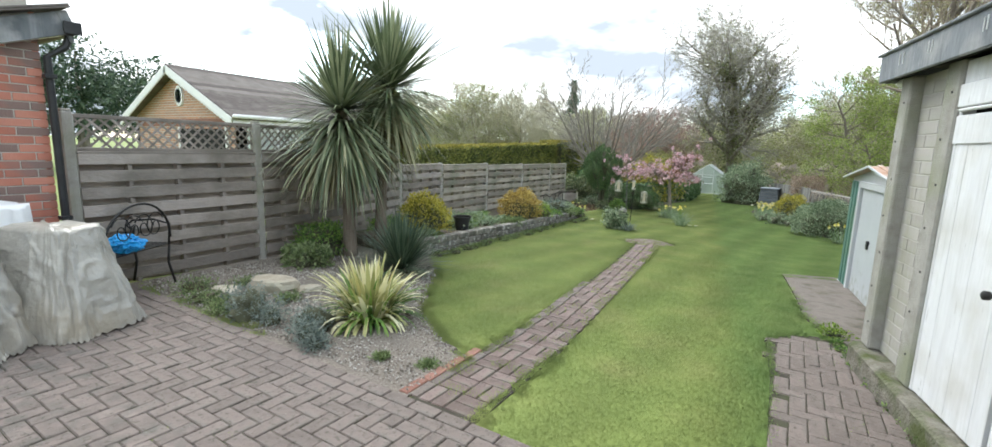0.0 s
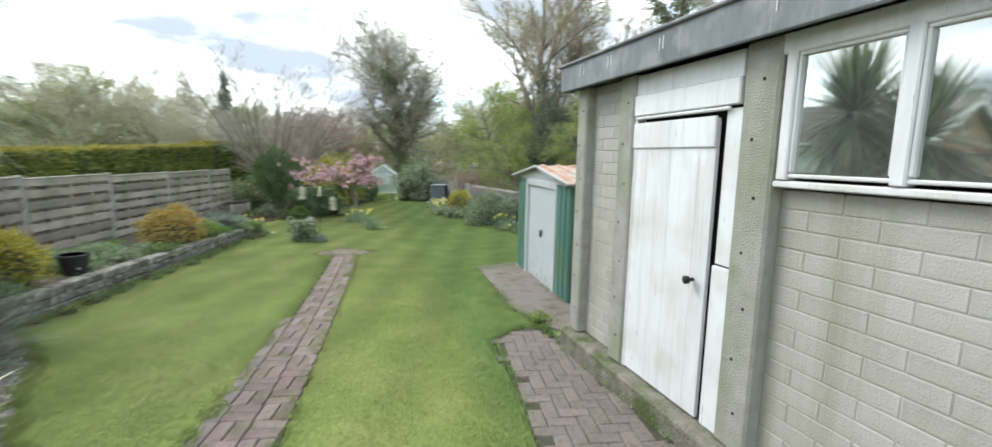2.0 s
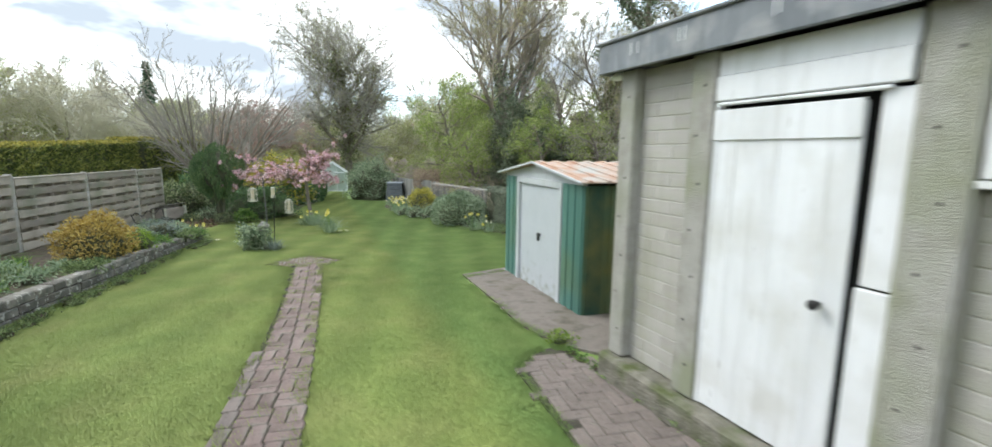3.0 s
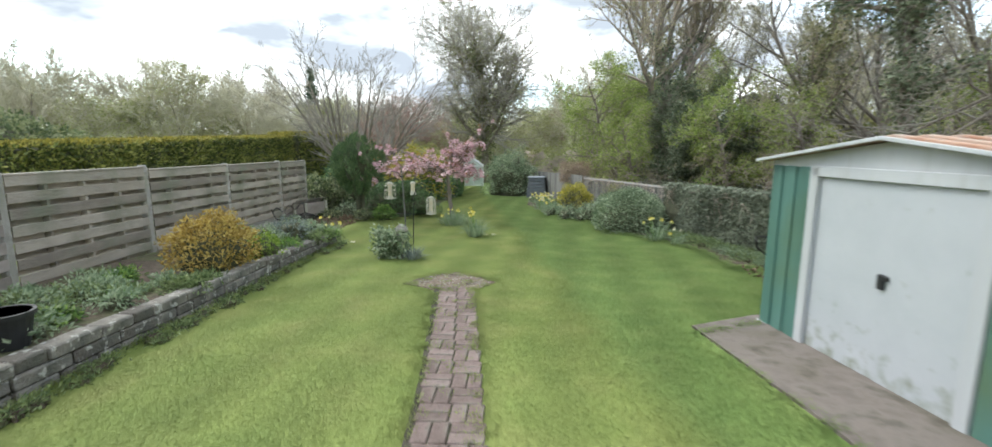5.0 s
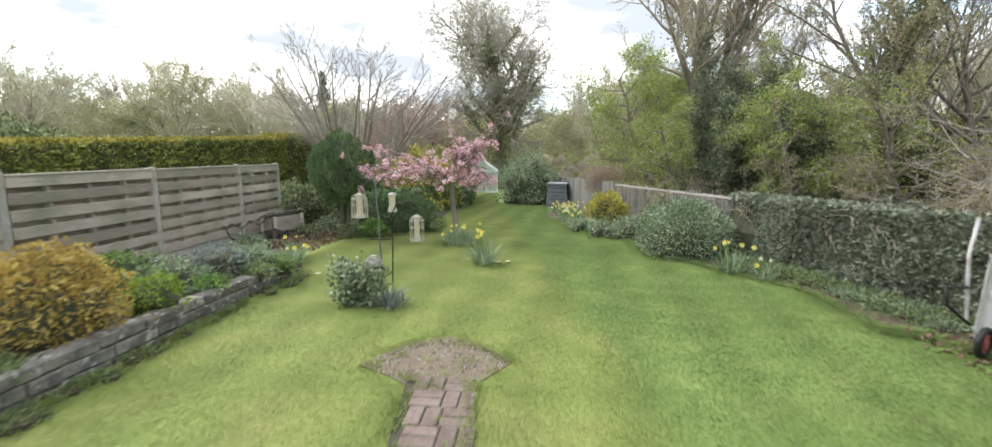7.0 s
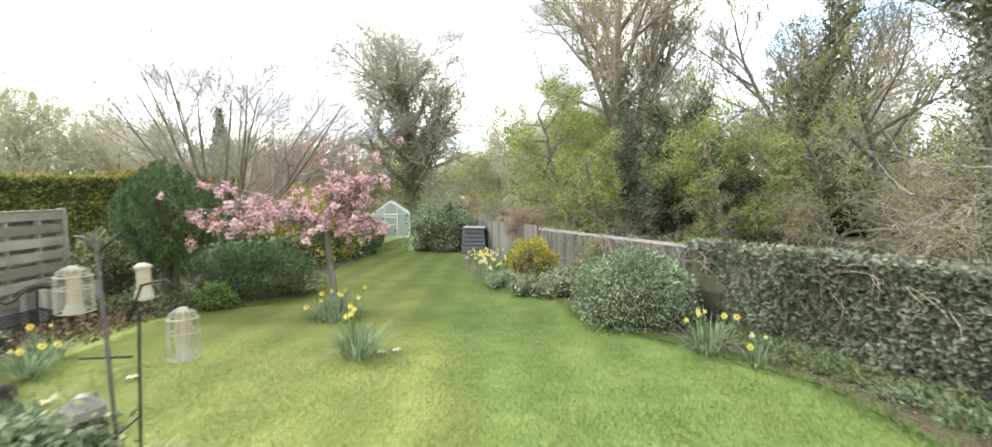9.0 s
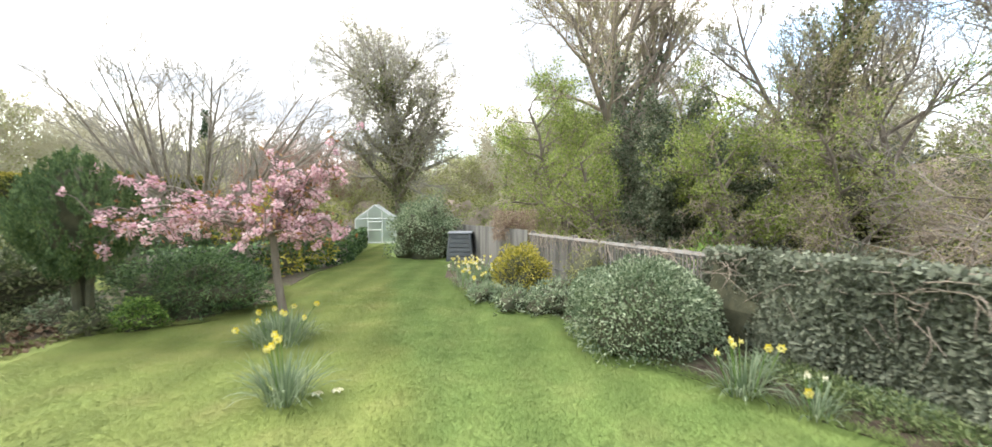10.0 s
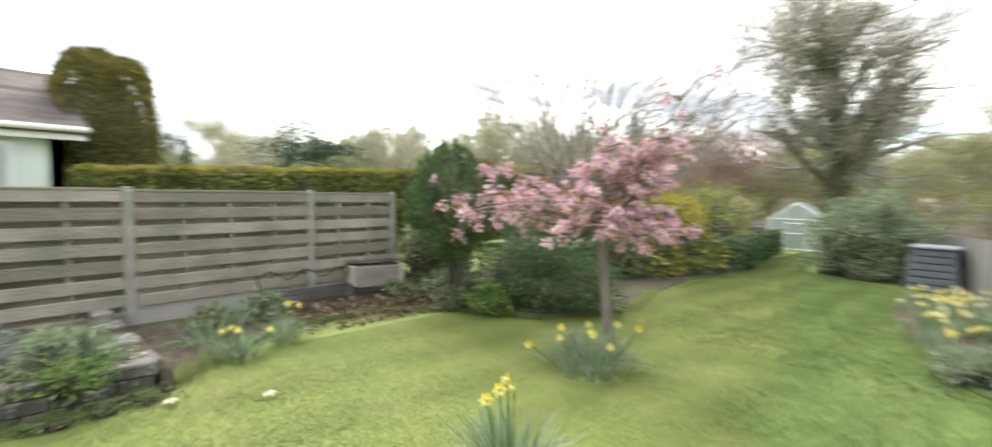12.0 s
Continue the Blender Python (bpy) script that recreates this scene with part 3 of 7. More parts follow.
def grass_nodes(m, blade):
    n, l = m.node_tree.nodes, m.node_tree.links
    b = n["Principled BSDF"]
    geo = n.new("ShaderNodeNewGeometry")
    sep = n.new("ShaderNodeSeparateXYZ")
    l.new(geo.outputs["Position"], sep.inputs[0])

    def tex(scale, detail=4.0, stretch=None):
        t = n.new("ShaderNodeTexNoise")
        t.inputs["Scale"].default_value, t.inputs["Detail"].default_value = scale, detail
        if stretch:
            mp = n.new("ShaderNodeMapping")
            mp.inputs["Scale"].default_value = stretch
            l.new(geo.outputs["Position"], mp.inputs[0]), l.new(mp.outputs[0], t.inputs[0])
        else:
            l.new(geo.outputs["Position"], t.inputs[0])
        return t.outputs[0]

    def ramp(fac, *cols):
        r = n.new("ShaderNodeValToRGB")
        for i, (p, c) in enumerate(cols):
            e = r.color_ramp.elements[i] if i < 2 else r.color_ramp.elements.new(p)
            e.position, e.color = p, (*c, 1)
        l.new(fac, r.inputs[0])
        return r.outputs[0]

    def mth(op, a, c):
        q = n.new("ShaderNodeMath")
        q.operation = op
        for i, x in enumerate((a, c)):
            if isinstance(x, (int, float)):
                q.inputs[i].default_value = x
            else:
                l.new(x, q.inputs[i])
        return q.outputs[0]

    def blend(f, a, c):
        q = n.new("ShaderNodeMix")
        q.data_type = "RGBA"
        l.new(f, q.inputs[0]), l.new(a, q.inputs[6]), l.new(c, q.inputs[7])
        return q.outputs[2]

    short = ramp(tex(1.6), (0.30, (0.176, 0.230, 0.060)), (0.52, (0.210, 0.258, 0.071)), (0.74, (0.262, 0.284, 0.092)))
    lush = ramp(tex(2.2), (0.30, (0.150, 0.228, 0.062)), (0.52, (0.182, 0.260, 0.074)), (0.74, (0.228, 0.294, 0.092)))
    edge = mth("ADD", sep.outputs[0], mth("MULTIPLY", tex(0.9), 0.7))
    edge = mth("SUBTRACT", edge, mth("MULTIPLY", mth("SUBTRACT", sep.outputs[1], 9.5), -0.135))
    right = mth("MULTIPLY", mth("ADD", edge, -0.05), 3.0)
    cl = n.new("ShaderNodeClamp")
    l.new(right, cl.inputs[0])
    col = blend(cl.outputs[0], short, lush)
    stripe = mth("SINE", mth("ADD", mth("MULTIPLY", sep.outputs[0], 8.4), mth("ADD", mth("MULTIPLY", sep.outputs[1], -0.9), mth("MULTIPLY", tex(0.5), 1.6))), 0.0)
    gain = mth("ADD", 1.0, mth("MULTIPLY", stripe, 0.085))
    tuft = mth("ADD", 0.90, mth("MULTIPLY", tex(7.0, 5.0, (1, 0.7, 1)), 0.20))
    fine = mth("MULTIPLY", tuft, mth("ADD", 0.92, mth("MULTIPLY", tex(38.0, 3.0, (1, 0.5, 1)), 0.16)))
    v = mth("MULTIPLY", gain, fine)
    if blade:
        v = mth("MULTIPLY", v, mth("ADD", 0.94, mth("MULTIPLY", geo.outputs["Random Per Island"], 0.24)))
    vm = n.new("ShaderNodeVectorMath")
    vm.operation = "SCALE"
    l.new(col, vm.inputs[0]), l.new(v, vm.inputs["Scale"])
    l.new(vm.outputs[0], b.inputs["Base Color"])
    b.inputs["Roughness"].default_value, b.inputs["Specular IOR Level"].default_value = 0.75, 0.2
    if blade:
        up = n.new("ShaderNodeMix")
        up.data_type = "VECTOR"
        up.inputs[0].default_value, up.inputs[5].default_value = 0.90, (0.0, 0.0, 1.0)
        l.new(geo.outputs["Normal"], up.inputs[4]), l.new(up.outputs[1], b.inputs["Normal"])
    else:
        bp = n.new("ShaderNodeBump")
        bp.inputs["Strength"].default_value, bp.inputs["Distance"].default_value = 0.12, 0.02
        l.new(tex(55.0, 4.0), bp.inputs["Height"]), l.new(bp.outputs[0], b.inputs["Normal"])


grass_nodes(M_GRASS, False)
M_BLADE = bpy.data.materials.new("grass_blade")
M_BLADE.use_nodes = True
grass_nodes(M_BLADE, True)

# ---------------------------------------------------------------- ground
def ground_sheet():
    xs = np.concatenate([[-900, -300, -120, -60], np.arange(-40, -12, 4.0), np.arange(-12, 12.1, 0.5), np.arange(16, 41, 4.0), [60, 120, 300, 900]])
    ys = np.concatenate([[-900, -300, -100, -40, -20], np.arange(-10, 34.1, 0.5), np.arange(38, 62, 4.0), [80, 140, 300, 900]])
    v = []
    for y in ys:
        for x in xs:
            b = 0.002 * noise.noise(Vector((x * 0.6, y * 0.6, 0))) if (abs(x) < 20 and 0 < y < 60) else 0
            v.append((x, y, G(max(y, -10)) + (b if y > 5 else 0) - 0.012))
    k = len(xs)
    f = [(j * k + i, j * k + i + 1, (j + 1) * k + i + 1, (j + 1) * k + i) for j in range(len(ys) - 1) for i in range(k - 1)]
    ms = Mesher().add(v, f)
    return tagged(part("ground", ms, M_GRASS, smooth=True), "mown green lawn and open grass falling gently away", "lawn", kind="structure")


GROUND = ground_sheet()


def patch(name, outline, lift, material, label, cat, thick=0.03, mound=0.0):
    """A bed or slab of the given outline that follows the fall of the ground."""
    bm = bmesh.new()
    top = bm.faces.new([bm.verts.new((x, y, 0)) for x, y in outline])
    r = bmesh.ops.triangulate(bm, faces=[top])
    bmesh.ops.subdivide_edges(bm, edges=list(bm.edges), cuts=3, use_grid_fill=True)
    v = []
    edge = {q.index for e in bm.edges if e.is_boundary for q in e.verts}
    bm.verts.index_update()
    edge = {q.index for e in bm.edges if e.is_boundary for q in e.verts}
    for q in bm.verts:
        h = mound * (0.5 + noise.noise(Vector((q.co.x * 3, q.co.y * 3, 1)))) if q.index not in edge else 0.0
        v.append((q.co.x, q.co.y, G(q.co.y) + lift + h))
    f = [tuple(q.index for q in x.verts) for x in bm.faces]
    rim = [(e.verts[0].index, e.verts[1].index) for e in bm.edges if e.is_boundary]
    bm.free()
    n = len(v)
    low = [(a, b, c - thick - lift) for a, b, c in v]
    f += [(a, b, b + n, a + n) for a, b in rim]
    ob = part(name, Mesher().add(v + low, f), material)
    me = ob.data
    b2 = bmesh.new()
    b2.from_mesh(me)
    bmesh.ops.recalc_face_normals(b2, faces=b2.faces)
    b2.to_mesh(me)
    b2.free()
    return tagged(ob, label, cat, kind="structure")


patio = patch("patio", [(-5.0, -3.0), (2.6, -3.0), (1.95, 1.795), (-5.0, 1.795)], 0.002, M_JOINT, "weathered reddish-grey block paved patio beside the house", "patio")
path = patch("path", [(-0.96, 1.80), (-0.47, 1.80), (-0.50, 3.0), (-0.90, 6.68), (-1.15, 8.95), (-1.60, 8.95), (-1.30, 6.66), (-1.02, 3.6)], -0.003, M_JOINT, "narrow reddish brick path sunk in the lawn", "path")
apron = patch("apron", [(0.97, 1.80), (1.93, 1.80), (1.46, 4.75), (1.30, 4.92), (1.05, 4.85), (0.86, 4.55), (0.93, 3.6)], 0.002, M_JOINT, "brown block paving strip in front of the garage door", "paving")
gravel_bed = patch("gravel_bed", [(-4.95, 1.80), (-0.98, 1.80), (-1.0, 2.5), (-1.42, 2.72), (-1.95, 3.1), (-2.4, 3.7), (-2.75, 4.3), (-3.5, 5.1), (-5.35, 5.2)], 0.006, M_GRAVELBED, "pale gravel bed planted with spiky shrubs", "gravel bed", mound=0.02)
slab = patch("shed_slab", [(0.93, 7.82), (1.64, 8.16), (4.0, 8.5), (4.2, 5.0), (1.62, 4.7), (1.34, 5.0), (1.16, 5.6), (1.10, 6.4)], 0.012, M_SLAB, "stained concrete slab in front of the metal shed", "slab")
tee = patch("worn_patch", [(-2.02, 9.17), (-1.75, 9.02), (-1.60, 8.90), (-1.15, 8.90), (-1.02, 9.12), (-0.90, 9.32), (-1.15, 9.62), (-1.45, 9.80), (-1.78, 9.62)], -0.005, mat("worn_earth", [(0.13, 0.10, 0.075), (0.20, 0.155, 0.12), (0.15, 0.17, 0.06)], 10, 0.97, 0.8, vary="", fine=60), "bare worn earth where the brick path ends", "bare earth")
WALL_X = lambda y: -3.62 - 0.04 * (y - 5.0)
WALL_TOP = lambda y: 0.36 - 0.038 * (y - 6.0)
bed_soil = Mesher()
_v, _f = [], []
_ys = np.linspace(4.95, 11.95, 29)
for j, y in enumerate(_ys):
    for i, k in enumerate(np.linspace(0, 1, 9)):
        xf = -5.38 - 0.62 * min(1, max(0, (y - 5.0) / 4.0))
        x = (WALL_X(y) - 0.1) * (1 - k) + (xf + 0.08) * k
        _v.append((x, y, WALL_TOP(y) - 0.03 + 0.03 * noise.noise(Vector((x * 3, y * 3, 0))) - 0.06 * k))
_f = [(j * 9 + i, j * 9 + i + 1, (j + 1) * 9 + i + 1, (j + 1) * 9 + i) for j in range(28) for i in range(8)]
bed_soil.add(_v, _f)
for y0 in (4.95, 11.95):
    bed_soil.box(((WALL_X(y0) - 5.9) / 2, y0, WALL_TOP(y0) - 0.32), (2.1, 0.06, 0.5))
tagged(part("bed_soil", bed_soil, M_SOIL, smooth=True), "dark soil of the raised bed along the fence", "soil", kind="structure")
patch("border_soil", [(-5.95, 12.0), (-3.95, 12.0), (-4.5, 12.5), (-4.95, 13.4), (-4.95, 14.3), (-4.45, 15.1), (-3.4, 15.6), (-2.9, 16.9), (-3.3, 18.5), (-3.4, 20.5), (-3.1, 23.3), (-6.2, 23.0), (-6.6, 17.5)], 0.003, M_SOIL, "dark leaf-strewn soil of the shrub border", "soil", mound=0.05)
patch("border_soil", [(2.35, 10.2), (3.45, 10.0), (2.85, 13.4), (1.5, 19.1), (0.55, 22.6), (-0.2, 22.6), (-0.35, 19.2), (0.1, 16.6), (1.1, 15.2), (1.2, 13.9), (1.75, 12.9), (2.4, 11.6)], 0.003, M_SOIL, "soil of the flower border along the ivy fence", "soil", mound=0.04)
patch("litter_strip", [(2.05, 8.1), (3.95, 8.3), (3.45, 10.1), (2.55, 10.2), (2.75, 9.6), (2.4, 8.9)], 0.003, M_SOIL, "bare ground with dead leaves beside the shed", "soil", mound=0.02)
patch("woodland_floor", [(4.3, 6.0), (30, 6.0), (30, 40.0), (14, 52.0), (1.2, 40.0), (0.6, 26.0), (1.7, 19.5)], 0.015, mat("woodland_litter", [(0.09, 0.07, 0.045), (0.15, 0.125, 0.075), (0.14, 0.17, 0.05)], 1.2, 0.98, 0.9, vary="", fine=20), "brown woodland floor beyond the fence", "woodland floor", mound=0.12)


# ---------------------------------------------------------------- garage of concrete panels
GAR = pose(1.52, 4.30, 0.37, 0, 0, -78.6)     # x along the wall towards the house, y inwards, z up
garage = thing("garage", "pale concrete panel garage with flaking white door and windows", "garage", GAR)
GLEN, GDEP, GTOP = 7.2, 2.9, 2.0


def gpart(name, mat_, boxes, parent=garage, label="", bevel=0.006, split=False):
    if split:
        return [gpart(name, mat_, [q], parent, label, bevel) for q in boxes]
    ms = Mesher()
    for c, s in boxes:
        ms.box(c, s, None, bevel)
    return part(name, ms, mat_, parent, label)


posts = [(0.075, 0.15), (0.71, 0.17), (1.80, 0.20), (3.42, 0.20), (5.2, 0.20), (7.1, 0.2)]
for c, w in posts:
    p = gpart("post", M_CONC_POST, [((c, 0.04, GTOP / 2), (w, 0.13, GTOP))], bevel=0.012)
    for k in range(7):
        gpart("bolt", M_BLACK, [((c + 0.02 * (-1) ** k, -0.027, 0.2 + 0.27 * k), (0.014, 0.006, 0.014))], p, bevel=0.002)
backings = gpart("wall_panel", M_CONC, [((0.39, 0.09, GTOP / 2), (0.5, 0.07, GTOP)), ((2.61, 0.09, 0.66), (1.44, 0.07, 1.32)), ((4.31, 0.09, GTOP / 2), (1.60, 0.07, GTOP)), ((6.15, 0.09, GTOP / 2), (1.72, 0.07, GTOP))], label="block-patterned concrete wall panel", split=True)
gpart("end_wall", M_CONC, [((0.06, 0.1 + GDEP / 2, GTOP / 2), (0.07, GDEP, GTOP)), ((GLEN, 0.1 + GDEP / 2, GTOP / 2), (0.07, GDEP, GTOP))], split=True)
gpart("back_wall", M_CONC, [((GLEN / 2, GDEP + 0.1, GTOP / 2), (GLEN, 0.07, GTOP))])
gpart("plinth", M_MOSS, [((GLEN / 2, 0.08, -0.16), (GLEN + 0.1, 0.34, 0.31))], label="mossy concrete plinth", bevel=0.03)
gpart("garage_floor", M_SLAB, [((GLEN / 2, GDEP / 2 + 0.2, -0.02), (GLEN - 0.1, GDEP - 0.3, 0.04))])
# raised blocks moulded into the panels
block_mesh = {}


def block(w):
    w = round(w, 3)
    if w not in block_mesh:
        block_mesh[w] = Mesher().box((0, 0, 0), (w - 0.006, 0.016, 0.083), None, 0.003).mesh("block")
        block_mesh[w].materials.append(M_CONC)
    return block_mesh[w]


for backing, x0, x1, ztop in ((backings[0], 0.15, 0.625, GTOP), (backings[1], 1.90, 3.32, 1.32), (backings[2], 3.52, 5.1, GTOP)):
    z, row = 0.045, 0
    while z < ztop - 0.03:
        x = x0 - (0.0 if row % 2 == 0 else 0.145)
        while x < x1 - 0.02:
            a, b = max(x, x0), min(x + 0.29, x1)
            if b - a > 0.05:
                part("block", block(b - a), M_CONC, backing, m=pose((a + b) / 2, 0.0595, z))
            x += 0.29
        z += 0.0885
        row += 1
# door: boarded leaf, side strip, head boards
door = gpart("door", M_WHITE, [((1.174, 0.026, 0.84), (0.70, 0.012, 1.64))], label="flaking white boarded door")
gpart("board", M_WHITE, [((0.82 + 0.118 * (k + 0.5), 0.010 + 0.0015 * (k % 2), 0.84), (0.1179, 0.02, 1.66)) for k in range(6)], door, bevel=0.0012, split=True)
gpart("rail", M_WHITE, [((1.16, -0.006, 1.60), (0.74, 0.012, 0.16))], door)
kn = Mesher().tube([(1.44, -0.002, 0.79), (1.44, -0.03, 0.79), (1.44, -0.036, 0.79), (1.44, -0.058, 0.79), (1.44, -0.066, 0.79)], [0.010, 0.010, 0.022, 0.024, 0.012], 12)
part("door_knob", kn, M_BLACK, door, "small dark round knob", smooth=True)
gpart("side_board", M_WHITE, [((1.633, 0.014, 0.45), (0.134, 0.03, 0.90)), ((1.640, 0.018, 1.31), (0.120, 0.03, 0.80))], label="white filler board", split=True)
gpart("head_board", M_WHITE, [((1.24, -0.004, 1.79), (0.88, 0.035, 0.13)), ((1.24, 0.010, 1.92), (0.88, 0.035, 0.13)), ((1.22, -0.012, 1.71), (0.80, 0.024, 0.018))], split=True)
gpart("door_jamb", M_WHITE, [((0.805, 0.03, 0.86), (0.03, 0.07, 1.72))])
# added black sheet behind the door, so its gaps look unlit
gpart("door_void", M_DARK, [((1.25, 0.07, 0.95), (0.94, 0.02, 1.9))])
# window, three narrow lights
BARS = (1.94, 2.405, 2.87, 3.29)
wf = gpart("window", M_WHITE, [((2.61, 0.024, 1.352), (1.44, 0.065, 0.03))], label="white painted timber window with dusty glass")
gpart("window_frame", M_WHITE, [((2.61, 0.02, 1.955), (1.46, 0.07, 0.09))] + [((x, 0.02, 1.65), (0.052, 0.07, 0.56)) for x in BARS], wf, split=True)
for xa, xb in zip(BARS, BARS[1:]):
    xm, w = (xa + xb) / 2, xb - xa - 0.05
    gpart("window_bead", M_WHITE, [((xm, 0.012, 1.39), (w, 0.03, 0.016)), ((xm, 0.012, 1.903), (w, 0.03, 0.016)), ((xm - w / 2 + 0.007, 0.012, 1.65), (0.014, 0.03, 0.49)), ((xm + w / 2 - 0.007, 0.012, 1.65), (0.014, 0.03, 0.49))], wf, bevel=0.004, split=True)
    gpart("pane", M_DUSTY, [((xm, 0.020, 1.65), (w, 0.005, 0.52))], wf, bevel=0)
# roof and fascia
gpart("roof", M_ROOFFELT, [((GLEN / 2 + 0.02, GDEP / 2 + 0.05, GTOP + 0.10), (GLEN + 0.24, GDEP + 0.30, 0.05))], label="flat felt roof")
fas = gpart("fascia", M_FASCIA, [((GLEN / 2 + 0.02, -0.115, GTOP + 0.075), (GLEN + 0.28, 0.03, 0.19)), ((-0.11, GDEP / 2, GTOP + 0.075), (0.03, GDEP + 0.2, 0.19)), ((GLEN / 2, -0.12, GTOP + 0.18), (GLEN + 0.3, 0.06, 0.02))], label="grey felt-covered fascia with white streaks")
# soffit in near-black: the shade under the roof edge as colour
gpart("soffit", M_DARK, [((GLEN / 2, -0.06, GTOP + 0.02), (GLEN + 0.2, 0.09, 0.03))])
for x in (0.22, 0.28, 0.62, 0.66, 1.18, 1.21, 1.95):
    gpart("paint_drip", M_WHITE, [((x, -0.133, GTOP + 0.10 - 0.02 * (x % 0.3)), (0.006, 0.004, 0.07))], fas, bevel=0)
gpart("bracket", M_PVC, [((-0.06, 0.02, GTOP - 0.02), (0.16, 0.08, 0.05))], label="white plastic rainwater fitting", bevel=0.02)

# ---------------------------------------------------------------- green metal shed
SHED = pose(1.63, 8.03, 0.0, 0, 0, -84.2)
shed = thing("metal_shed", "green steel shed with stained white sliding doors and rusty roof", "shed", SHED)
SW, SD, SE, SA = 2.36, 1.75, 1.50, 1.68


def spart(name, mat_, boxes, parent=shed, label="", bevel=0.004):
    return gpart(name, mat_, boxes, parent, label, bevel)


spart("base_rail", M_GALV, [((SW / 2, -0.01, 0.03), (SW + 0.02, 0.05, 0.06))])


def ribbed(name, x0, x1, y, ribs, m, along="x"):
    L = x1 - x0

    def add(cx, w, d, th):
        c = (cx, y - d, SE / 2) if along == "x" else (y + d, cx, SE / 2)
        s = (w, th, SE - 0.02) if along == "x" else (th, w, SE - 0.02)
        return Mesher().box(c, s, None, 0.004)

    panel = part(name, add((x0 + x1) / 2, L, 0, 0.02), m, shed)
    for k in range(ribs):
        part("rib", add(x0 + L * (k + 0.5) / ribs, L / ribs * 0.72, 0.012 if y > 0.5 or along == "x" else -0.012, 0.02), m, panel)
    return panel


ribbed("front_panel", 0.0, 0.50, 0.0, 3, M_GREEN)
ribbed("front_panel", 1.86, SW, 0.0, 3, M_GREEN)
ribbed("side_panel", 0.0, SD, SW, 7, M_GREEN_DK, "y")
ribbed("side_panel", 0.0, SD, 0.0, 7, M_GREEN_DK, "y")
spart("back_panel", M_GREEN_DK, [((SW / 2, SD, SE / 2), (SW, 0.02, SE))])
sd = spart("sliding_door", M_DOORMOULD, [((0.92, 0.010, 0.74), (0.70, 0.02, 1.38)), ((1.53, 0.004, 0.74), (0.60, 0.02, 1.38))], label="white steel sliding door with black mould near the foot")
spart("handle", M_BLACKPLASTIC, [((1.22, -0.012, 0.77), (0.05, 0.03, 0.10)), ((1.25, -0.014, 0.80), (0.04, 0.03, 0.03))], sd)
spart("door_frame", M_STEELWHITE, [((0.535, -0.012, 0.75), (0.085, 0.05, 1.48)), ((1.835, -0.012, 0.75), (0.085, 0.05, 1.48)), ((SW / 2, -0.012, 1.46), (1.3, 0.05, 0.08)), ((SW / 2, -0.02, 0.035), (1.34, 0.06, 0.04))], label="white steel door frame")
gab = Mesher()
gab.add([(0, -0.01, SE - 0.02), (SW, -0.01, SE - 0.02), (SW, -0.01, SE + 0.03), (SW / 2, -0.01, SA), (0, -0.01, SE + 0.03),
         (0, 0.02, SE - 0.02), (SW, 0.02, SE - 0.02), (SW, 0.02, SE + 0.03), (SW / 2, 0.02, SA), (0, 0.02, SE + 0.03)],
        [(4, 3, 2, 1, 0), (5, 6, 7, 8, 9)] + [(i, (i + 1) % 5, (i + 1) % 5 + 5, i + 5) for i in range(5)])
part("gable", gab, M_STEELWHITE, shed)
for sgn in (-1, 1):
    ms = Mesher()
    a, b = (SW / 2, SA + 0.02), ((SW + 0.10) if sgn > 0 else -0.10, SE + 0.025)
    dx, dz = b[0] - a[0], b[1] - a[1]
    ang = math.degrees(math.atan2(-dz, dx)) if sgn > 0 else math.degrees(math.atan2(dz, -dx))
    mm = pose((a[0] + b[0]) / 2, SD / 2, (a[1] + b[1]) / 2, 0, math.degrees(math.atan2(-dz, dx)) if sgn > 0 else -math.degrees(math.atan2(-dz, -dx)), 0)
    ms.box((0, 0, 0), (math.hypot(dx, dz), SD + 0.22, 0.012), mm)
    rf = part("roof_sheet", ms, M_SHEDROOF, shed, "rust-brown steel roof sheet")
    for k in range(9):
        part("rib", Mesher().box((0, -SD / 2 + SD * k / 8, 0.014), (math.hypot(dx, dz), 0.05, 0.02), mm, 0.005), M_SHEDROOF, rf)
    tr = Mesher().box((0, -SD / 2 - 0.11, 0.0), (math.hypot(dx, dz), 0.02, 0.026), mm, 0.004)
    part("roof_trim", tr, M_STEELWHITE, rf)

# ---------------------------------------------------------------- timber fence on concrete posts
FENCE = [(-5.10, 1.47), (-5.10, 3.38), (-5.34, 5.00), (-5.66, 6.62), (-5.93, 8.23), (-6.00, 10.22), (-6.00, 12.12), (-6.00, 14.02), (-6.00, 15.28)]
TOPS = [1.99, 1.99, 1.99, 1.36, 1.33, 1.29, 1.28, 1.27]
BOARDTOP = [1.60, 1.60, None, None, None, None, None, None]


side_fence = thing("side_fence", "weathered timber panel fence on concrete posts", "fence", kind="structure")


def fence_post(x, y, top, low):
    ms = Mesher().box((0, 0, (top + low) / 2), (0.105, 0.105, top - low), None, 0.014)
    ms.box((0, 0, top + 0.012), (0.085, 0.085, 0.03), None, 0.012)
    return part("post", ms, M_CONC_POST, side_fence, "weathered grey concrete fence post", pose(x, y, 0))


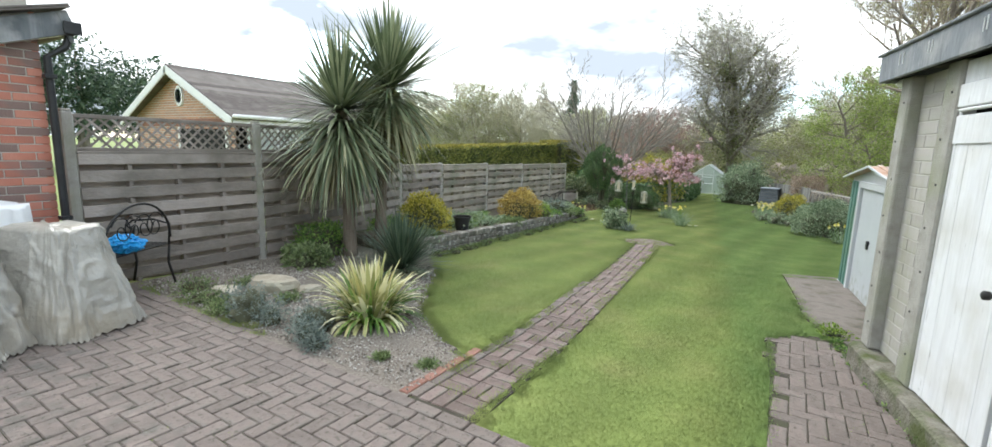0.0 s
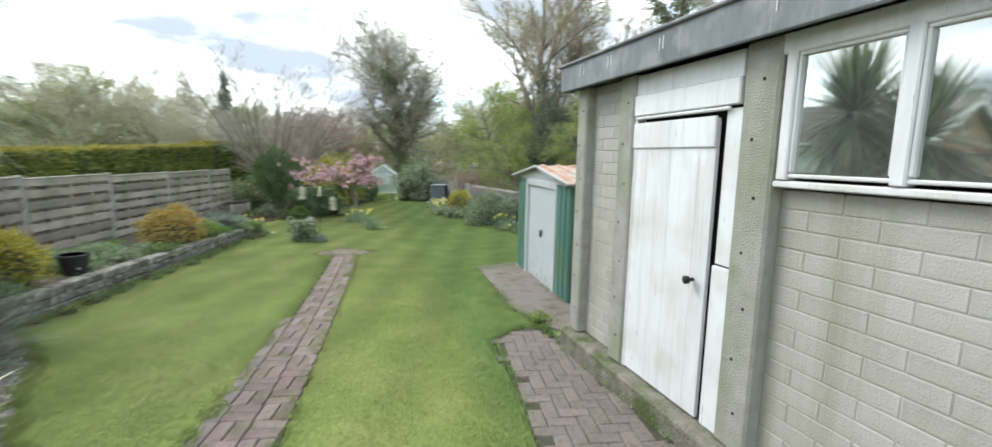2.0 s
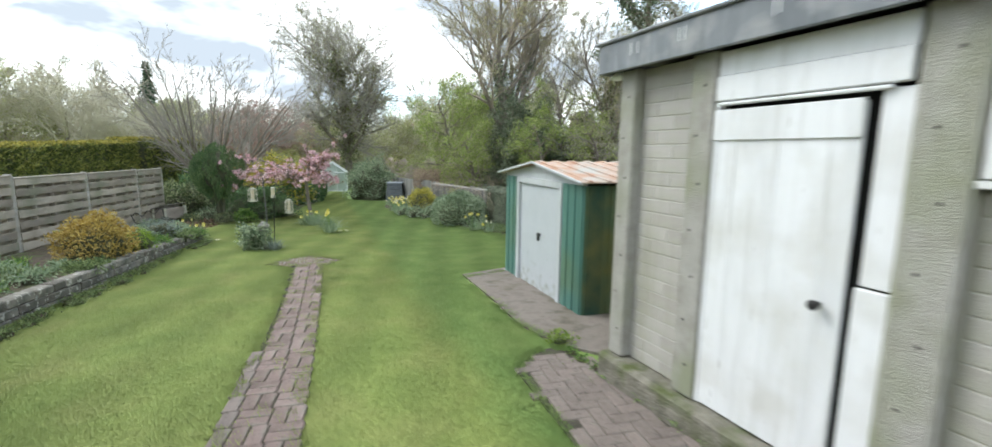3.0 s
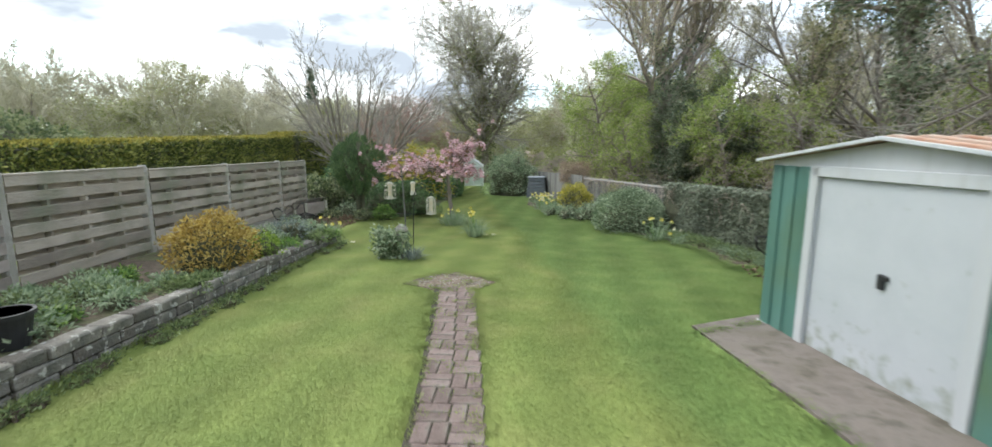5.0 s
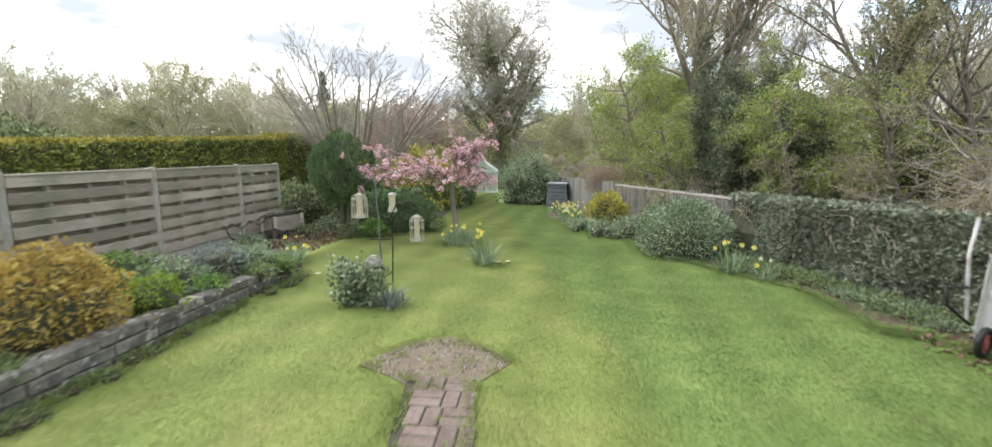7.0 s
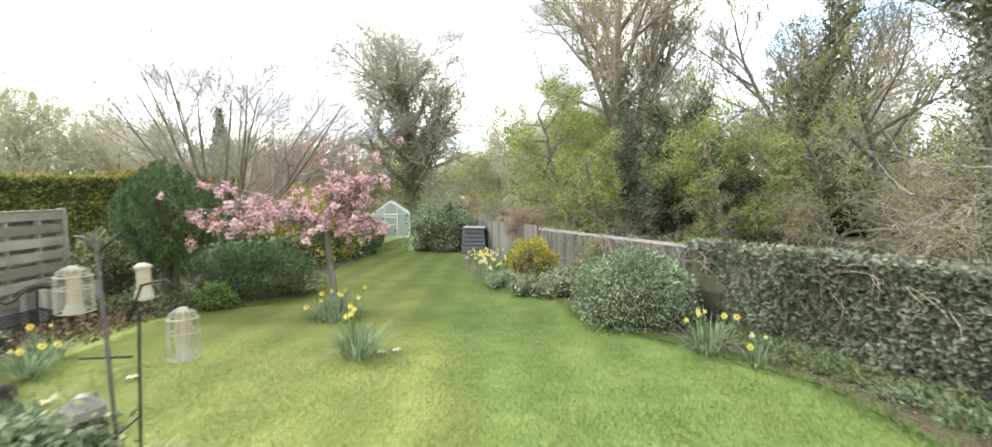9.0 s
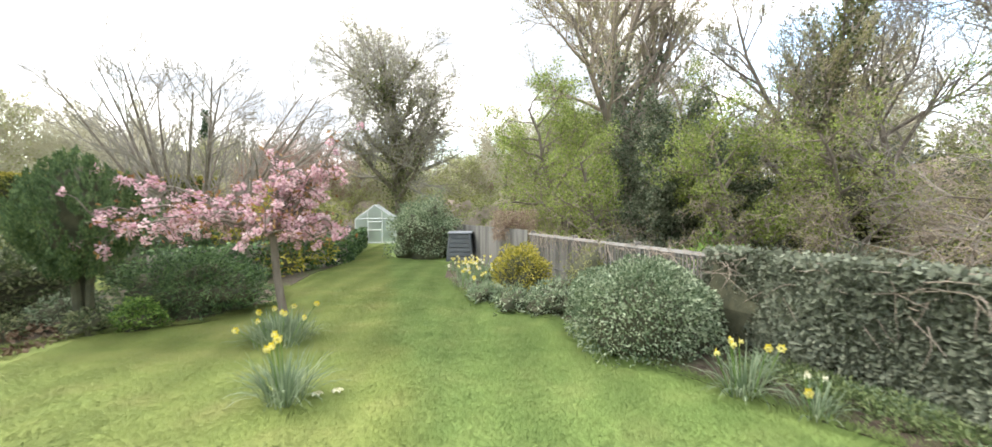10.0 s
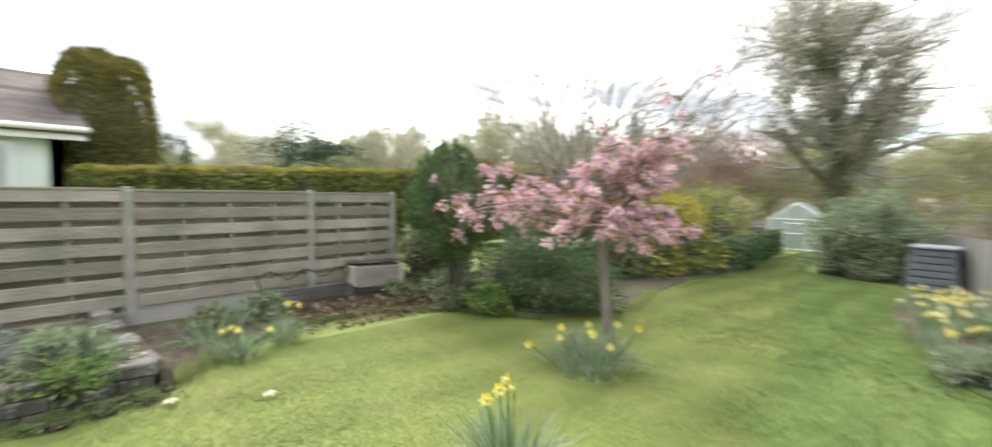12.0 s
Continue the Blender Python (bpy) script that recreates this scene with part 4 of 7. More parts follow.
def fence_panel(a, b, top, low, boards_top, dark, gravel):
    ax, ay = a
    bx, by = b
    L = math.hypot(bx - ax, by - ay) - 0.09
    m = pose((ax + bx) / 2, (ay + by) / 2, 0, 0, 0, math.degrees(math.atan2(by - ay, bx - ax)))
    wood = M_TIMBER_DK if dark else M_TIMBER
    bt = boards_top or top
    k = 0
    bl = low + (0.24 if gravel else 0.02)
    t = part("panel", Mesher().box((0, -0.005, bt + 0.012), (L, 0.12, 0.028), None, 0.005), wood, side_fence, "hit-and-miss timber panel" + (" topped with diamond trellis" if boards_top else ""), m)
    z = bt - 0.05
    while z > bl + 0.03:
        h = 0.116 if k % 2 == 0 else 0.11
        off = -0.052 if k % 2 == 0 else 0.05
        tilt = rng.uniform(-0.25, 0.25)
        ms = Mesher().box((0, 0, 0), (L - 0.01, 0.016, h), pose(0, off, z, rng.uniform(-3, 3), tilt, 0), 0.003)
        part("slat", ms, wood, t)
        z -= 0.088
        k += 1
    for q in (-0.26, 0.0, 0.27) if L > 1.3 else (-0.2, 0.2):
        part("batten", Mesher().box((q * L, -0.001, (bt + bl) / 2 - 0.01), (0.042, 0.084, bt - bl - 0.03), None, 0.004), wood, t)
    if gravel:
        part("gravel_board", Mesher().box((0, 0, low + 0.10), (L + 0.04, 0.05, 0.26), None, 0.008), M_CONC, t, "pale concrete gravel board")
    if boards_top:
        part("trellis_frame", Mesher().box((0, 0, top - 0.02), (L, 0.04, 0.04), None, 0.004).box((0, 0, bt + 0.045), (L, 0.04, 0.035), None, 0.004), wood, t)
        h = top - bt - 0.09
        step = 0.105
        n = int((L + h) / step)
        for sgn in (-1, 1):
            for i in range(n):
                x0 = -L / 2 - (h if sgn > 0 else 0) + i * step
                p, q = (x0, 0.0), (x0 + h, h)
                lo, hi = max(p[0], -L / 2), min(q[0], L / 2)
                if hi - lo < 0.03:
                    continue
                z0, z1 = lo - x0, hi - x0
                if sgn < 0:
                    z0, z1 = h - z0, h - z1
                c = ((lo + hi) / 2, 0.008 * sgn, bt + 0.06 + (z0 + z1) / 2)
                ln = math.hypot(hi - lo, z1 - z0)
                part("lath", Mesher().box((0, 0, 0), (ln, 0.008, 0.022), pose(*c, 0, -45 if sgn > 0 else 45, 0)), wood, t)
    return t


for i, (x, y) in enumerate(FENCE):
    tp = max(TOPS[max(i - 1, 0)], TOPS[min(i, 7)]) + 0.015
    if i == 3:
        tp = 1.40
    fence_post(x, y, tp, min(G(y), 0.05) - 0.12)
for i in range(8):
    lo = (0.02 if i < 3 else -0.02 - 0.012 * i) - 0.03
    bt = 1.60 if i < 2 else None
    top = TOPS[i] if i != 2 else 1.60
    fence_panel(FENCE[i], FENCE[i + 1], top, lo, bt, i < 4, i >= 6)

# ---------------------------------------------------------------- raised bed wall of small blocks
bed_wall = tagged(part("bed_wall", Mesher().add(
    [p for y in (4.98, 11.85) for x, z in ((WALL_X(y) - 0.03, G(y) - 0.08), (WALL_X(y) - 0.03, WALL_TOP(y) - 0.04), (WALL_X(y) - 0.14, WALL_TOP(y) - 0.04), (WALL_X(y) - 0.14, G(y) - 0.08)) for p in ((x, y, z),)],
    [(0, 1, 2, 3), (7, 6, 5, 4), (0, 4, 5, 1), (1, 5, 6, 2), (2, 6, 7, 3), (3, 7, 4, 0)]), M_JOINT), "low lichened grey block wall holding the raised bed", "garden wall", kind="structure")
stone_meshes = [Mesher().box((0, 0, 0), (w, 0.16, h), None, 0.012).mesh("block") for w, h in ((0.21, 0.090), (0.29, 0.089), (0.40, 0.091))]
for me in stone_meshes:
    me.materials.append(M_STONEBLK)
for course in range(4):
    y = 4.98 + (0.11 if course % 2 else 0.0)
    while y < 11.8:
        k = int(rng.integers(0, 3))
        w = (0.21, 0.29, 0.40)[k]
        yc = y + w / 2
        z = WALL_TOP(yc) - 0.045 - 0.094 * course
        if z > G(yc) - 0.09:
            a = math.degrees(math.atan2(1.0, -0.04))
            part("block", stone_meshes[k], M_STONEBLK, bed_wall, m=pose(WALL_X(yc) - 0.075 + rng.uniform(-0.012, 0.012), yc, z + rng.uniform(-0.004, 0.004), rng.uniform(-2.5, 2.5), 2.2 + rng.uniform(-0.8, 0.8), a + rng.uniform(-2, 2)))
        y += w + 0.012
for k in range(7):
    part("block", stone_meshes[1], M_STONEBLK, bed_wall, m=pose(WALL_X(11.85) - 0.2 - 0.30 * k, 11.86, WALL_TOP(11.85) - 0.05 - (0.094 if k % 2 else 0), 0, 0, 1))

# ---------------------------------------------------------------- ivy fence on the other side
RF = lambda y: 3.42 - 0.237 * (y - 10.93)
RTOP = lambda y: 0.84 - 0.022 * (y - 10.93)
ra = math.degrees(math.atan2(1, -0.237))
picket_fence = thing("picket_fence", "low grey paling fence half buried in ivy and dead stems", "fence", kind="structure")
for y in np.arange(8.6, 19.2, 1.75):
    part("post", Mesher().box((RF(y) + 0.06, y, (RTOP(y) + G(y)) / 2), (0.09, 0.09, RTOP(y) - G(y) + 0.1), None, 0.008), M_GREYPALE, picket_fence)
for z in (-0.03, -0.62):
    ms = Mesher().tube([(RF(8.4) + 0.03, 8.4, RTOP(8.4) + z), (RF(19.2) + 0.03, 19.2, RTOP(19.2) + z)], 0.042, 4)
    part("rail", ms, M_GREYPALE, picket_fence, "grey weathered timber rail")
pale = Mesher().box((0, 0, 0), (0.028, 0.016, 0.86), None, 0.004).mesh("pale")
pale.materials.append(M_GREYPALE)
for y in np.arange(12.6, 19.15, 0.058):
    part("pale", pale, M_GREYPALE, picket_fence, m=pose(RF(y), y, RTOP(y) - 0.46, rng.uniform(-1, 1), 0, ra))
board_fence = thing("board_fence", "plain grey boarded fence at the end of the border", "fence", kind="structure")
for k, y in enumerate(np.arange(19.35, 25.2, 0.15)):
    tp = 0.74 - 0.028 * (y - 19)
    part("board", Mesher().box((RF(y), y, (tp + G(y)) / 2 - 0.05), (0.147, 0.02, tp - G(y) + 0.08), Matrix.Translation((RF(y), y, 0)) @ pose(0, 0, 0, 0, 0, ra) @ Matrix.Translation((-RF(y), -y, 0)), 0.003), M_GREYPALE, board_fence)

ivy = thing("ivy", "dense grey-green ivy smothering the paling fence", "ivy", pose(0, 0, 0))
n = 38000
yy = rng.uniform(8.7, 14.2, n)
hh = rng.uniform(0, 1, n) ** 0.85
taper = np.clip((14.4 - yy) / 1.2, 0.25, 1)
bulge = np.array([0.10 + 0.12 * noise.noise(Vector((y * 1.6, h * 2.0, 3))) for y, h in zip(yy, hh)])
zz = np.array([G(y) + 0.02 + h * (RTOP(y) + 0.06 - G(y) + 0.10 * noise.noise(Vector((y * 2.2, 0, 7)))) for y, h in zip(yy, hh)])
side = np.where(rng.uniform(size=n) < 0.83, -1, 0.6)
xx = np.array([RF(y) for y in yy]) + side * (0.14 + bulge * (1.15 - 0.3 * hh)) * taper
pts = np.stack([xx, yy, zz], 1)
yt = rng.uniform(8.7, 14.0, 2600)
pts = np.concatenate([pts, np.stack([np.array([RF(y) for y in yt]) + rng.uniform(-0.25, 0.2, 2600), yt, np.array([RTOP(y) + 0.04 for y in yt]) + rng.uniform(-0.03, 0.09, 2600)], 1)])
ms = Mesher()
leaves_at(ms, pts, 0.058, 0.92, 0.6, np.array([-0.55, -0.2, 0.0]), curl=0.25)
part("foliage", ms, L_IVY, ivy)
ms = Mesher()
for _ in range(520):
    y = rng.uniform(8.8, 19.0)
    p = Vector((RF(y) - rng.uniform(0.1, 0.3) * (1 if y < 14 else 0.2), y, RTOP(y) + rng.uniform(-0.3, 0.10) * (1 if rng.random() < 0.4 else 0.3)))
    q = [p]
    d = Vector((rng.uniform(-0.2, 0.2), rng.uniform(-1, 1), rng.uniform(-0.5, 0.4)))
    for i in range(4):
        d = d + Vector((rng.uniform(-0.2, 0.2), rng.uniform(-0.3, 0.3), rng.uniform(-0.35, 0.15)))
        q.append(q[-1] + d * 0.10)
    ms.tube(q, [0.004, 0.004, 0.0035, 0.003, 0.002], 4)
part("dead_stem", ms, M_TWIG, ivy, "dry brown tangled stems")
# dark sheet behind the leaves: the ivy's inner shade as colour
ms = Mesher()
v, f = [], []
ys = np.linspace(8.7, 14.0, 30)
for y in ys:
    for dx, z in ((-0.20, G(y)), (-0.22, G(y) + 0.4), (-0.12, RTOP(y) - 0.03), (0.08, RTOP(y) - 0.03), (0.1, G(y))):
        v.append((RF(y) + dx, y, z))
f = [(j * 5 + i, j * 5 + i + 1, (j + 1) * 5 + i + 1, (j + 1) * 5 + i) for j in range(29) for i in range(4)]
part("inner_growth", ms.add(v, f), M_STEMS_AND_SHADE, ivy)

# ---------------------------------------------------------------- house corner in brick
house = thing("house", "red brick house corner with grey fascia and black gutter", "house")
HX, HY = -4.92, 1.31
part("wall", Mesher().box((HX - 2.05, HY - 3.0, 1.5), (4.0, 5.9, 3.0)), M_MORTAR, house)
wall_ob = house.children[0]
bricks = [Mesher().box((0, 0, 0), (0.02, w, 0.065), None, 0.003).mesh("brick") for w in (0.215, 0.1025)]
for me in bricks:
    me.materials.append(M_BRICK)
row = 0
z = 0.30
while z < 2.74:
    y = HY - 0.05 if row % 2 else HY
    ktop = 0
    first = True
    while y > HY - 2.0:
        w = 0.1025 if (first and row % 2) else 0.215
        k = 1 if w < 0.2 else 0
        part("brick", bricks[k], M_BRICK, wall_ob, m=pose(HX - 0.055 + 0.001 * (row % 2), (HY if first else y) - w / 2, z))
        y = (HY if first else y) - w - 0.01
        first = False
    z += 0.075
    row += 1
part("quoin_face", Mesher().box((HX - 1.06, HY - 0.035, 1.5), (2.0, 0.06, 2.7), None, 0.003), M_BRICK, house)
fm = pose(HX + 0.06, HY + 0.16, 2.68, 20, 0, 0)
part("bargeboard", Mesher().box((0, -1.9, 0.10), (0.03, 4.0, 0.20), fm, 0.006).box((-0.03, 0.03, 0.06), (0.10, 0.03, 0.26), fm, 0.006), M_FASCIA, house, "weathered grey painted bargeboard")
part("soffit", Mesher().box((-0.08, -1.9, 0.01), (0.16, 3.9, 0.02), fm), M_PVC, house)
roof = part("roof", Mesher().box((-0.9, -1.8, 0.222), (2.0, 3.8, 0.012), fm @ pose(0, 0, 0, -3, 0, 0)), M_TILE, house, "brown concrete roof tiles")
for k in range(14):
    part("tile_course", Mesher().box((-0.9, -0.05 - 0.27 * k, 0.24), (2.0, 0.30, 0.022), fm @ pose(0, 0, 0, -3, 0, 0), 0.006), M_TILE, roof)
gu = Mesher().tube([(HX - 2.2, HY + 0.20, 2.73), (HX + 0.12, HY + 0.20, 2.73)], 0.055, 10)
gu.box((HX + 0.13, HY + 0.20, 2.74), (0.02, 0.13, 0.11), None, 0.004)
part("gutter", gu, M_BLACKPLASTIC, house, "black plastic gutter", smooth=False)
dp = Mesher().tube([(HX + 0.02, HY + 0.20, 2.68), (HX + 0.02, HY + 0.17, 2.58), (HX + 0.0, HY + 0.035, 2.47), (HX + 0.0, HY + 0.035, 0.25)], 0.032, 10)
for z in (2.3, 1.0):
    dp.box((HX + 0.0, HY + 0.035, z), (0.10, 0.085, 0.04), None, 0.004)
part("downpipe", dp, M_BLACKPLASTIC, house, "black downpipe")

# ---------------------------------------------------------------- neighbour's bungalow
bung = thing("bungalow", "neighbouring bungalow with orange brick gable and brown tiled roof", "house")
BX0, BX1, BY0, BY1, BE, BA = -17.9, -11.75, 6.95, 12.2, 2.42, 3.82
xm = (BX0 + BX1) / 2
g = Mesher().add([(BX0, BY0, -0.2), (BX1, BY0, -0.2), (BX1, BY0, BE), (xm, BY0, BA - 0.1), (BX0, BY0, BE), (BX0, BY0 + 0.2, -0.2), (BX1, BY0 + 0.2, -0.2), (BX1, BY0 + 0.2, BE), (xm, BY0 + 0.2, BA - 0.1), (BX0, BY0 + 0.2, BE)],
                 [(0, 1, 2, 3, 4), (9, 8, 7, 6, 5)] + [(i, i + 5, (i + 1) % 5 + 5, (i + 1) % 5) for i in range(5)])
part("gable_wall", g, M_BRICK_ORANGE, bung, "orange brick gable")
part("side_wall", Mesher().box((BX1 - 0.1, (BY0 + BY1) / 2, BE / 2 - 0.1), (0.2, BY1 - BY0, BE + 0.2)).box((xm, BY1 - 0.1, BE / 2 - 0.1), (BX1 - BX0, 0.2, BE + 0.2)).box((BX0 + 0.1, (BY0 + BY1) / 2, BE / 2 - 0.1), (0.2, BY1 - BY0, BE + 0.2)), M_RENDER, bung, "pale green rendered wall")
for sgn, xe in ((1, BX1 + 0.30), (-1, BX0 - 0.30)):
    ln = math.hypot(xe - xm, BA - BE + 0.12)
    ang = math.degrees(math.atan2(BA - BE + 0.12, abs(xe - xm)))
    mm = pose(xm, 0, BA, 0, sgn * ang, 0)
    rows = 14
    rf = part("roof", Mesher().box((sgn * ln / 2, (BY0 + BY1) / 2, 0.0), (ln, BY1 - BY0 + 0.66, 0.03), mm), M_TILE, bung, "lichened brown tile roof")
    for k in range(rows):
        part("tile_course", Mesher().box((sgn * ln * (k + 0.5) / rows, (BY0 + BY1) / 2, 0.03), (ln / rows + 0.03, BY1 - BY0 + 0.7, 0.05), mm, 0.008), M_TILE, rf)
    bb = Mesher().box((sgn * ln / 2, BY0 - 0.36, -0.06), (ln, 0.03, 0.17), mm)
    for k in range(26):
        bb.tube([tuple(mm @ Vector((sgn * ln * (k + 0.5) / 26, BY0 - 0.38, -0.15))), tuple(mm @ Vector((sgn * ln * (k + 0.5) / 26, BY0 - 0.34, -0.15)))], 0.06, 8)
    part("bargeboard", bb, M_PVC, bung, "white scalloped bargeboard")
part("gutter", Mesher().box((BX1 + 0.33, (BY0 + BY1) / 2, BE - 0.05), (0.11, BY1 - BY0 + 0.7, 0.10), None, 0.03).box((BX1 + 0.22, (BY0 + BY1) / 2, BE - 0.16), (0.03, BY1 - BY0 + 0.6, 0.16)), M_PVC, bung, "white gutter and fascia")
ov = Mesher()
ov.tube([(xm, BY0 - 0.05, 3.0), (xm, BY0 + 0.02, 3.0)], 0.30, 20)
ob = part("oval_window", Mesher().add(np.concatenate(ov.v) * np.array([0.75, 1, 1]) + np.array([xm * 0.25, 0, 0]), ov.f), M_PVC, bung, "small white oval window")
gl = Mesher().tube([(0, -0.07, 0), (0, -0.05, 0)], 0.2, 18)
part("pane", Mesher().add(np.concatenate(gl.v) * np.array([0.75, 1, 1]) + np.array([xm, BY0, 3.0]), gl.f), M_GLASS, ob)
for y in (8.0, 10.9):
    w = part("window", Mesher().box((BX1 + 0.02, y, 1.55), (0.08, 1.3, 1.1)), M_PVC, bung)
    part("pane", Mesher().box((BX1 + 0.05, y - 0.31, 1.55), (0.04, 0.54, 0.95)).box((BX1 + 0.05, y + 0.31, 1.55), (0.04, 0.54, 0.95)), M_GLASS, w)
part("brick_band", Mesher().box((xm, BY0 - 0.012, 2.22), (BX1 - BX0 - 0.1, 0.02, 0.22)), M_REDBRICK, bung)
# near-black sheet in place of the unlit room behind the window
part("patio_window", Mesher().box((xm + 1.2, BY0 - 0.02, 1.2), (2.6, 0.05, 1.7)), M_DARK, bung)
part("window_frame", Mesher().box((xm - 0.1, BY0 - 0.04, 1.2), (0.08, 0.06, 1.8)).box((xm + 2.5, BY0 - 0.04, 1.2), (0.08, 0.06, 1.8)), M_PVC, bung)

# ---------------------------------------------------------------- hedges
def clipped(name, label, x0, x1, y0, y1, ztop0, ztop1, zlow, nside, ntop, size, cat="hedge", step=0.0):
    """A clipped hedge: a dark inner block for inside shade under a skin of leaves, with top growth coloured paler, as
    if sunlit.
    """
    t = thing(name, label, cat, pose(0, 0, 0))
    top = lambda y: ztop0 + (ztop1 - ztop0) * (y - y0) / (y1 - y0)
    # solid block in a dark colour for the shade within the hedge
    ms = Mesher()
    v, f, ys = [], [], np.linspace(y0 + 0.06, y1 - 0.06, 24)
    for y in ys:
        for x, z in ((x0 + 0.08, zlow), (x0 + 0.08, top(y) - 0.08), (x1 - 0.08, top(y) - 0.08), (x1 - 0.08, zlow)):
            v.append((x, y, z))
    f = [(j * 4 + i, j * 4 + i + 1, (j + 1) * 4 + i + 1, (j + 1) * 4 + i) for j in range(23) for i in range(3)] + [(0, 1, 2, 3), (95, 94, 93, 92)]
    part("inner_growth", ms.add(v, f), M_STEMS_AND_SHADE, t)
    W, D = x1 - x0, y1 - y0
    u = rng.uniform(size=nside)
    lenp = D / (D + W * 1.2)
    yy = np.where(u < lenp, rng.uniform(y0, y1, nside), np.where(rng.uniform(size=nside) < 0.5, y0, y1))
    xx = np.where(u < lenp, x1, rng.uniform(x0, x1, nside))
    zz = zlow + rng.uniform(0, 1, nside) * (np.array([top(y) for y in yy]) - zlow)
    wob = np.array([0.07 * noise.noise(Vector((x * 1.3, y * 1.3, z * 1.6))) for x, y, z in zip(xx, yy, zz)])
    p = np.stack([xx + wob - rng.uniform(0, 0.12, nside), yy + wob, zz], 1)
    ms = Mesher()
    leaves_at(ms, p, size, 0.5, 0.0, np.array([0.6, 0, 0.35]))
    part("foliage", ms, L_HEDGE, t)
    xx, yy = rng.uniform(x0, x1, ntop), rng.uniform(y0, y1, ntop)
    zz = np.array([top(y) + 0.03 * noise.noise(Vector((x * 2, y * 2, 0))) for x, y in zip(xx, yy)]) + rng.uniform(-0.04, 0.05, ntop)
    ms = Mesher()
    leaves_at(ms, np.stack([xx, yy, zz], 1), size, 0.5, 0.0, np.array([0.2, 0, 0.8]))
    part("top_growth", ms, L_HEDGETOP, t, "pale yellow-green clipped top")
    return t


clipped("hedge", "long clipped green hedge with a yellowish flat top", -11.8, -10.4, 12.3, 24.0, 1.62, 2.02, -0.2, 30000, 12000, 0.10)
clipped("hedge", "clipped green hedge at the far end, yellowish on top", -11.6, -10.2, 24.2, 31.0, 2.16, 2.25, -0.5, 9000, 6000, 0.12)
cc = thing("clipped_conifer", "tall clipped conifer with rounded top beside the bungalow", "conifer", pose(-13.15, 13.0, G(13.0)) @ Matrix.Scale(1.06, 4))
n = 26000
d = unit(n)
d[:, 2] = np.where(d[:, 2] < -0.5, -d[:, 2], d[:, 2])
d = d / np.sum(np.abs(d) ** 4.5, axis=1, keepdims=True) ** (1 / 4.5)
wob = np.array([1 + 0.07 * lump(q, 2.2, 5.0) for q in d])
p = d * np.array([0.88, 0.78, 1.95]) * (wob * rng.uniform(0.9, 1.0, n))[:, None] + np.array([0, 0, 2.05])
p[:, 0] += 0.12 * np.sin(p[:, 2] * 1.2)
# dark core: shade between the conifer's sprays, as colour
v, f = core((0.80, 0.70, 1.85), 0.03, 2.0, 5.0, 1.0)
part("inner_growth", Mesher().add(v, f, Matrix.Translation((0, 0, 2.0))).tube([(0, 0, -0.1), (0, 0, 0.6)], 0.12, 8), M_STEMS_AND_SHADE, cc)
ms = Mesher()
leaves_at(ms, p, 0.085, 0.45, -0.3, d * 0.8)
part("foliage", ms, L_OLIVEGOLD, cc)


# ---------------------------------------------------------------- gravel bed plants
def cordyline():
    t = thing("cordyline_palm", "two-headed cabbage palm with long dark green sword leaves", "palm", pose(-4.45, 4.35, G(4.4)))
    for (x, y), top, lean in (((0.0, 0.0), 2.12, (0.05, -0.15)), ((-0.05, 0.65), 2.50, (0.20, 0.0))):
        pts = [(x + lean[0] * k * k, y + lean[1] * k * k, -0.1 + (top + 0.1) * k) for k in np.linspace(0, 1, 9)]
        rad = [0.12, 0.10, 0.09, 0.085, 0.08, 0.08, 0.085, 0.09, 0.07]
        part("trunk", Mesher().tube(pts, rad, 12), M_PALMTRUNK, t, "rough brown fibrous trunk", smooth=True)
        cx, cy, cz = pts[-1]
        ms = Mesher()
        blades(ms, 420, 1.15 if lean[1] < 0 else 1.28, 0.036, 0.06, (0.05, 1.75), 0.22, 6, (cx, cy, cz - 0.05))
        blades(ms, 220, 1.15, 0.033, 0.08, (1.4, 2.3), 0.35, 6, (cx, cy, cz - 0.18))
        if lean[1] < 0:
            blades(ms, 300, 1.25, 0.033, 0.09, (1.6, 2.6), 0.35, 6, (cx, cy, cz - 0.38))
        part("crown", ms, L_PALM, t, "dense head of sword leaves")
        ms = Mesher()
        blades(ms, 230, 1.15, 0.036, 0.10, (1.9, 2.95), 0.12, 5, (cx, cy, cz - 0.30))
        part("dead_skirt", ms, L_STRAW, t, "hanging straw-brown dead leaves")
    return t


cordyline()
yuc = thing("yucca", "variegated yellow and green yucca in the gravel bed", "yucca", pose(-2.18, 2.62, G(2.6) + 0.0))
ms = Mesher()
blades(ms, 170, 0.60, 0.044, 0.15, (0.04, 0.62), 1.5, 7)
blades(ms, 70, 0.52, 0.038, 0.15, (0.5, 1.15), 2.2, 7)
part("leaves", ms, L_YUCCA, yuc)
ms = Mesher()
blades(ms, 130, 0.52, 0.032, 0.16, (0.1, 1.1), 1.6, 6)
part("lower_leaves", ms, L_GREEN, yuc, "older green lower leaves")
spk = thing("spiky_clump", "rounded clump of fine blue-green spiky leaves", "shrub", pose(-3.25, 4.15, G(4.1)))
ms = Mesher()
blades(ms, 620, 0.78, 0.014, 0.10, (0.05, 1.45), 0.35, 4, (0, 0, 0.05))
part("leaves", ms, L_SPIKY, spk)
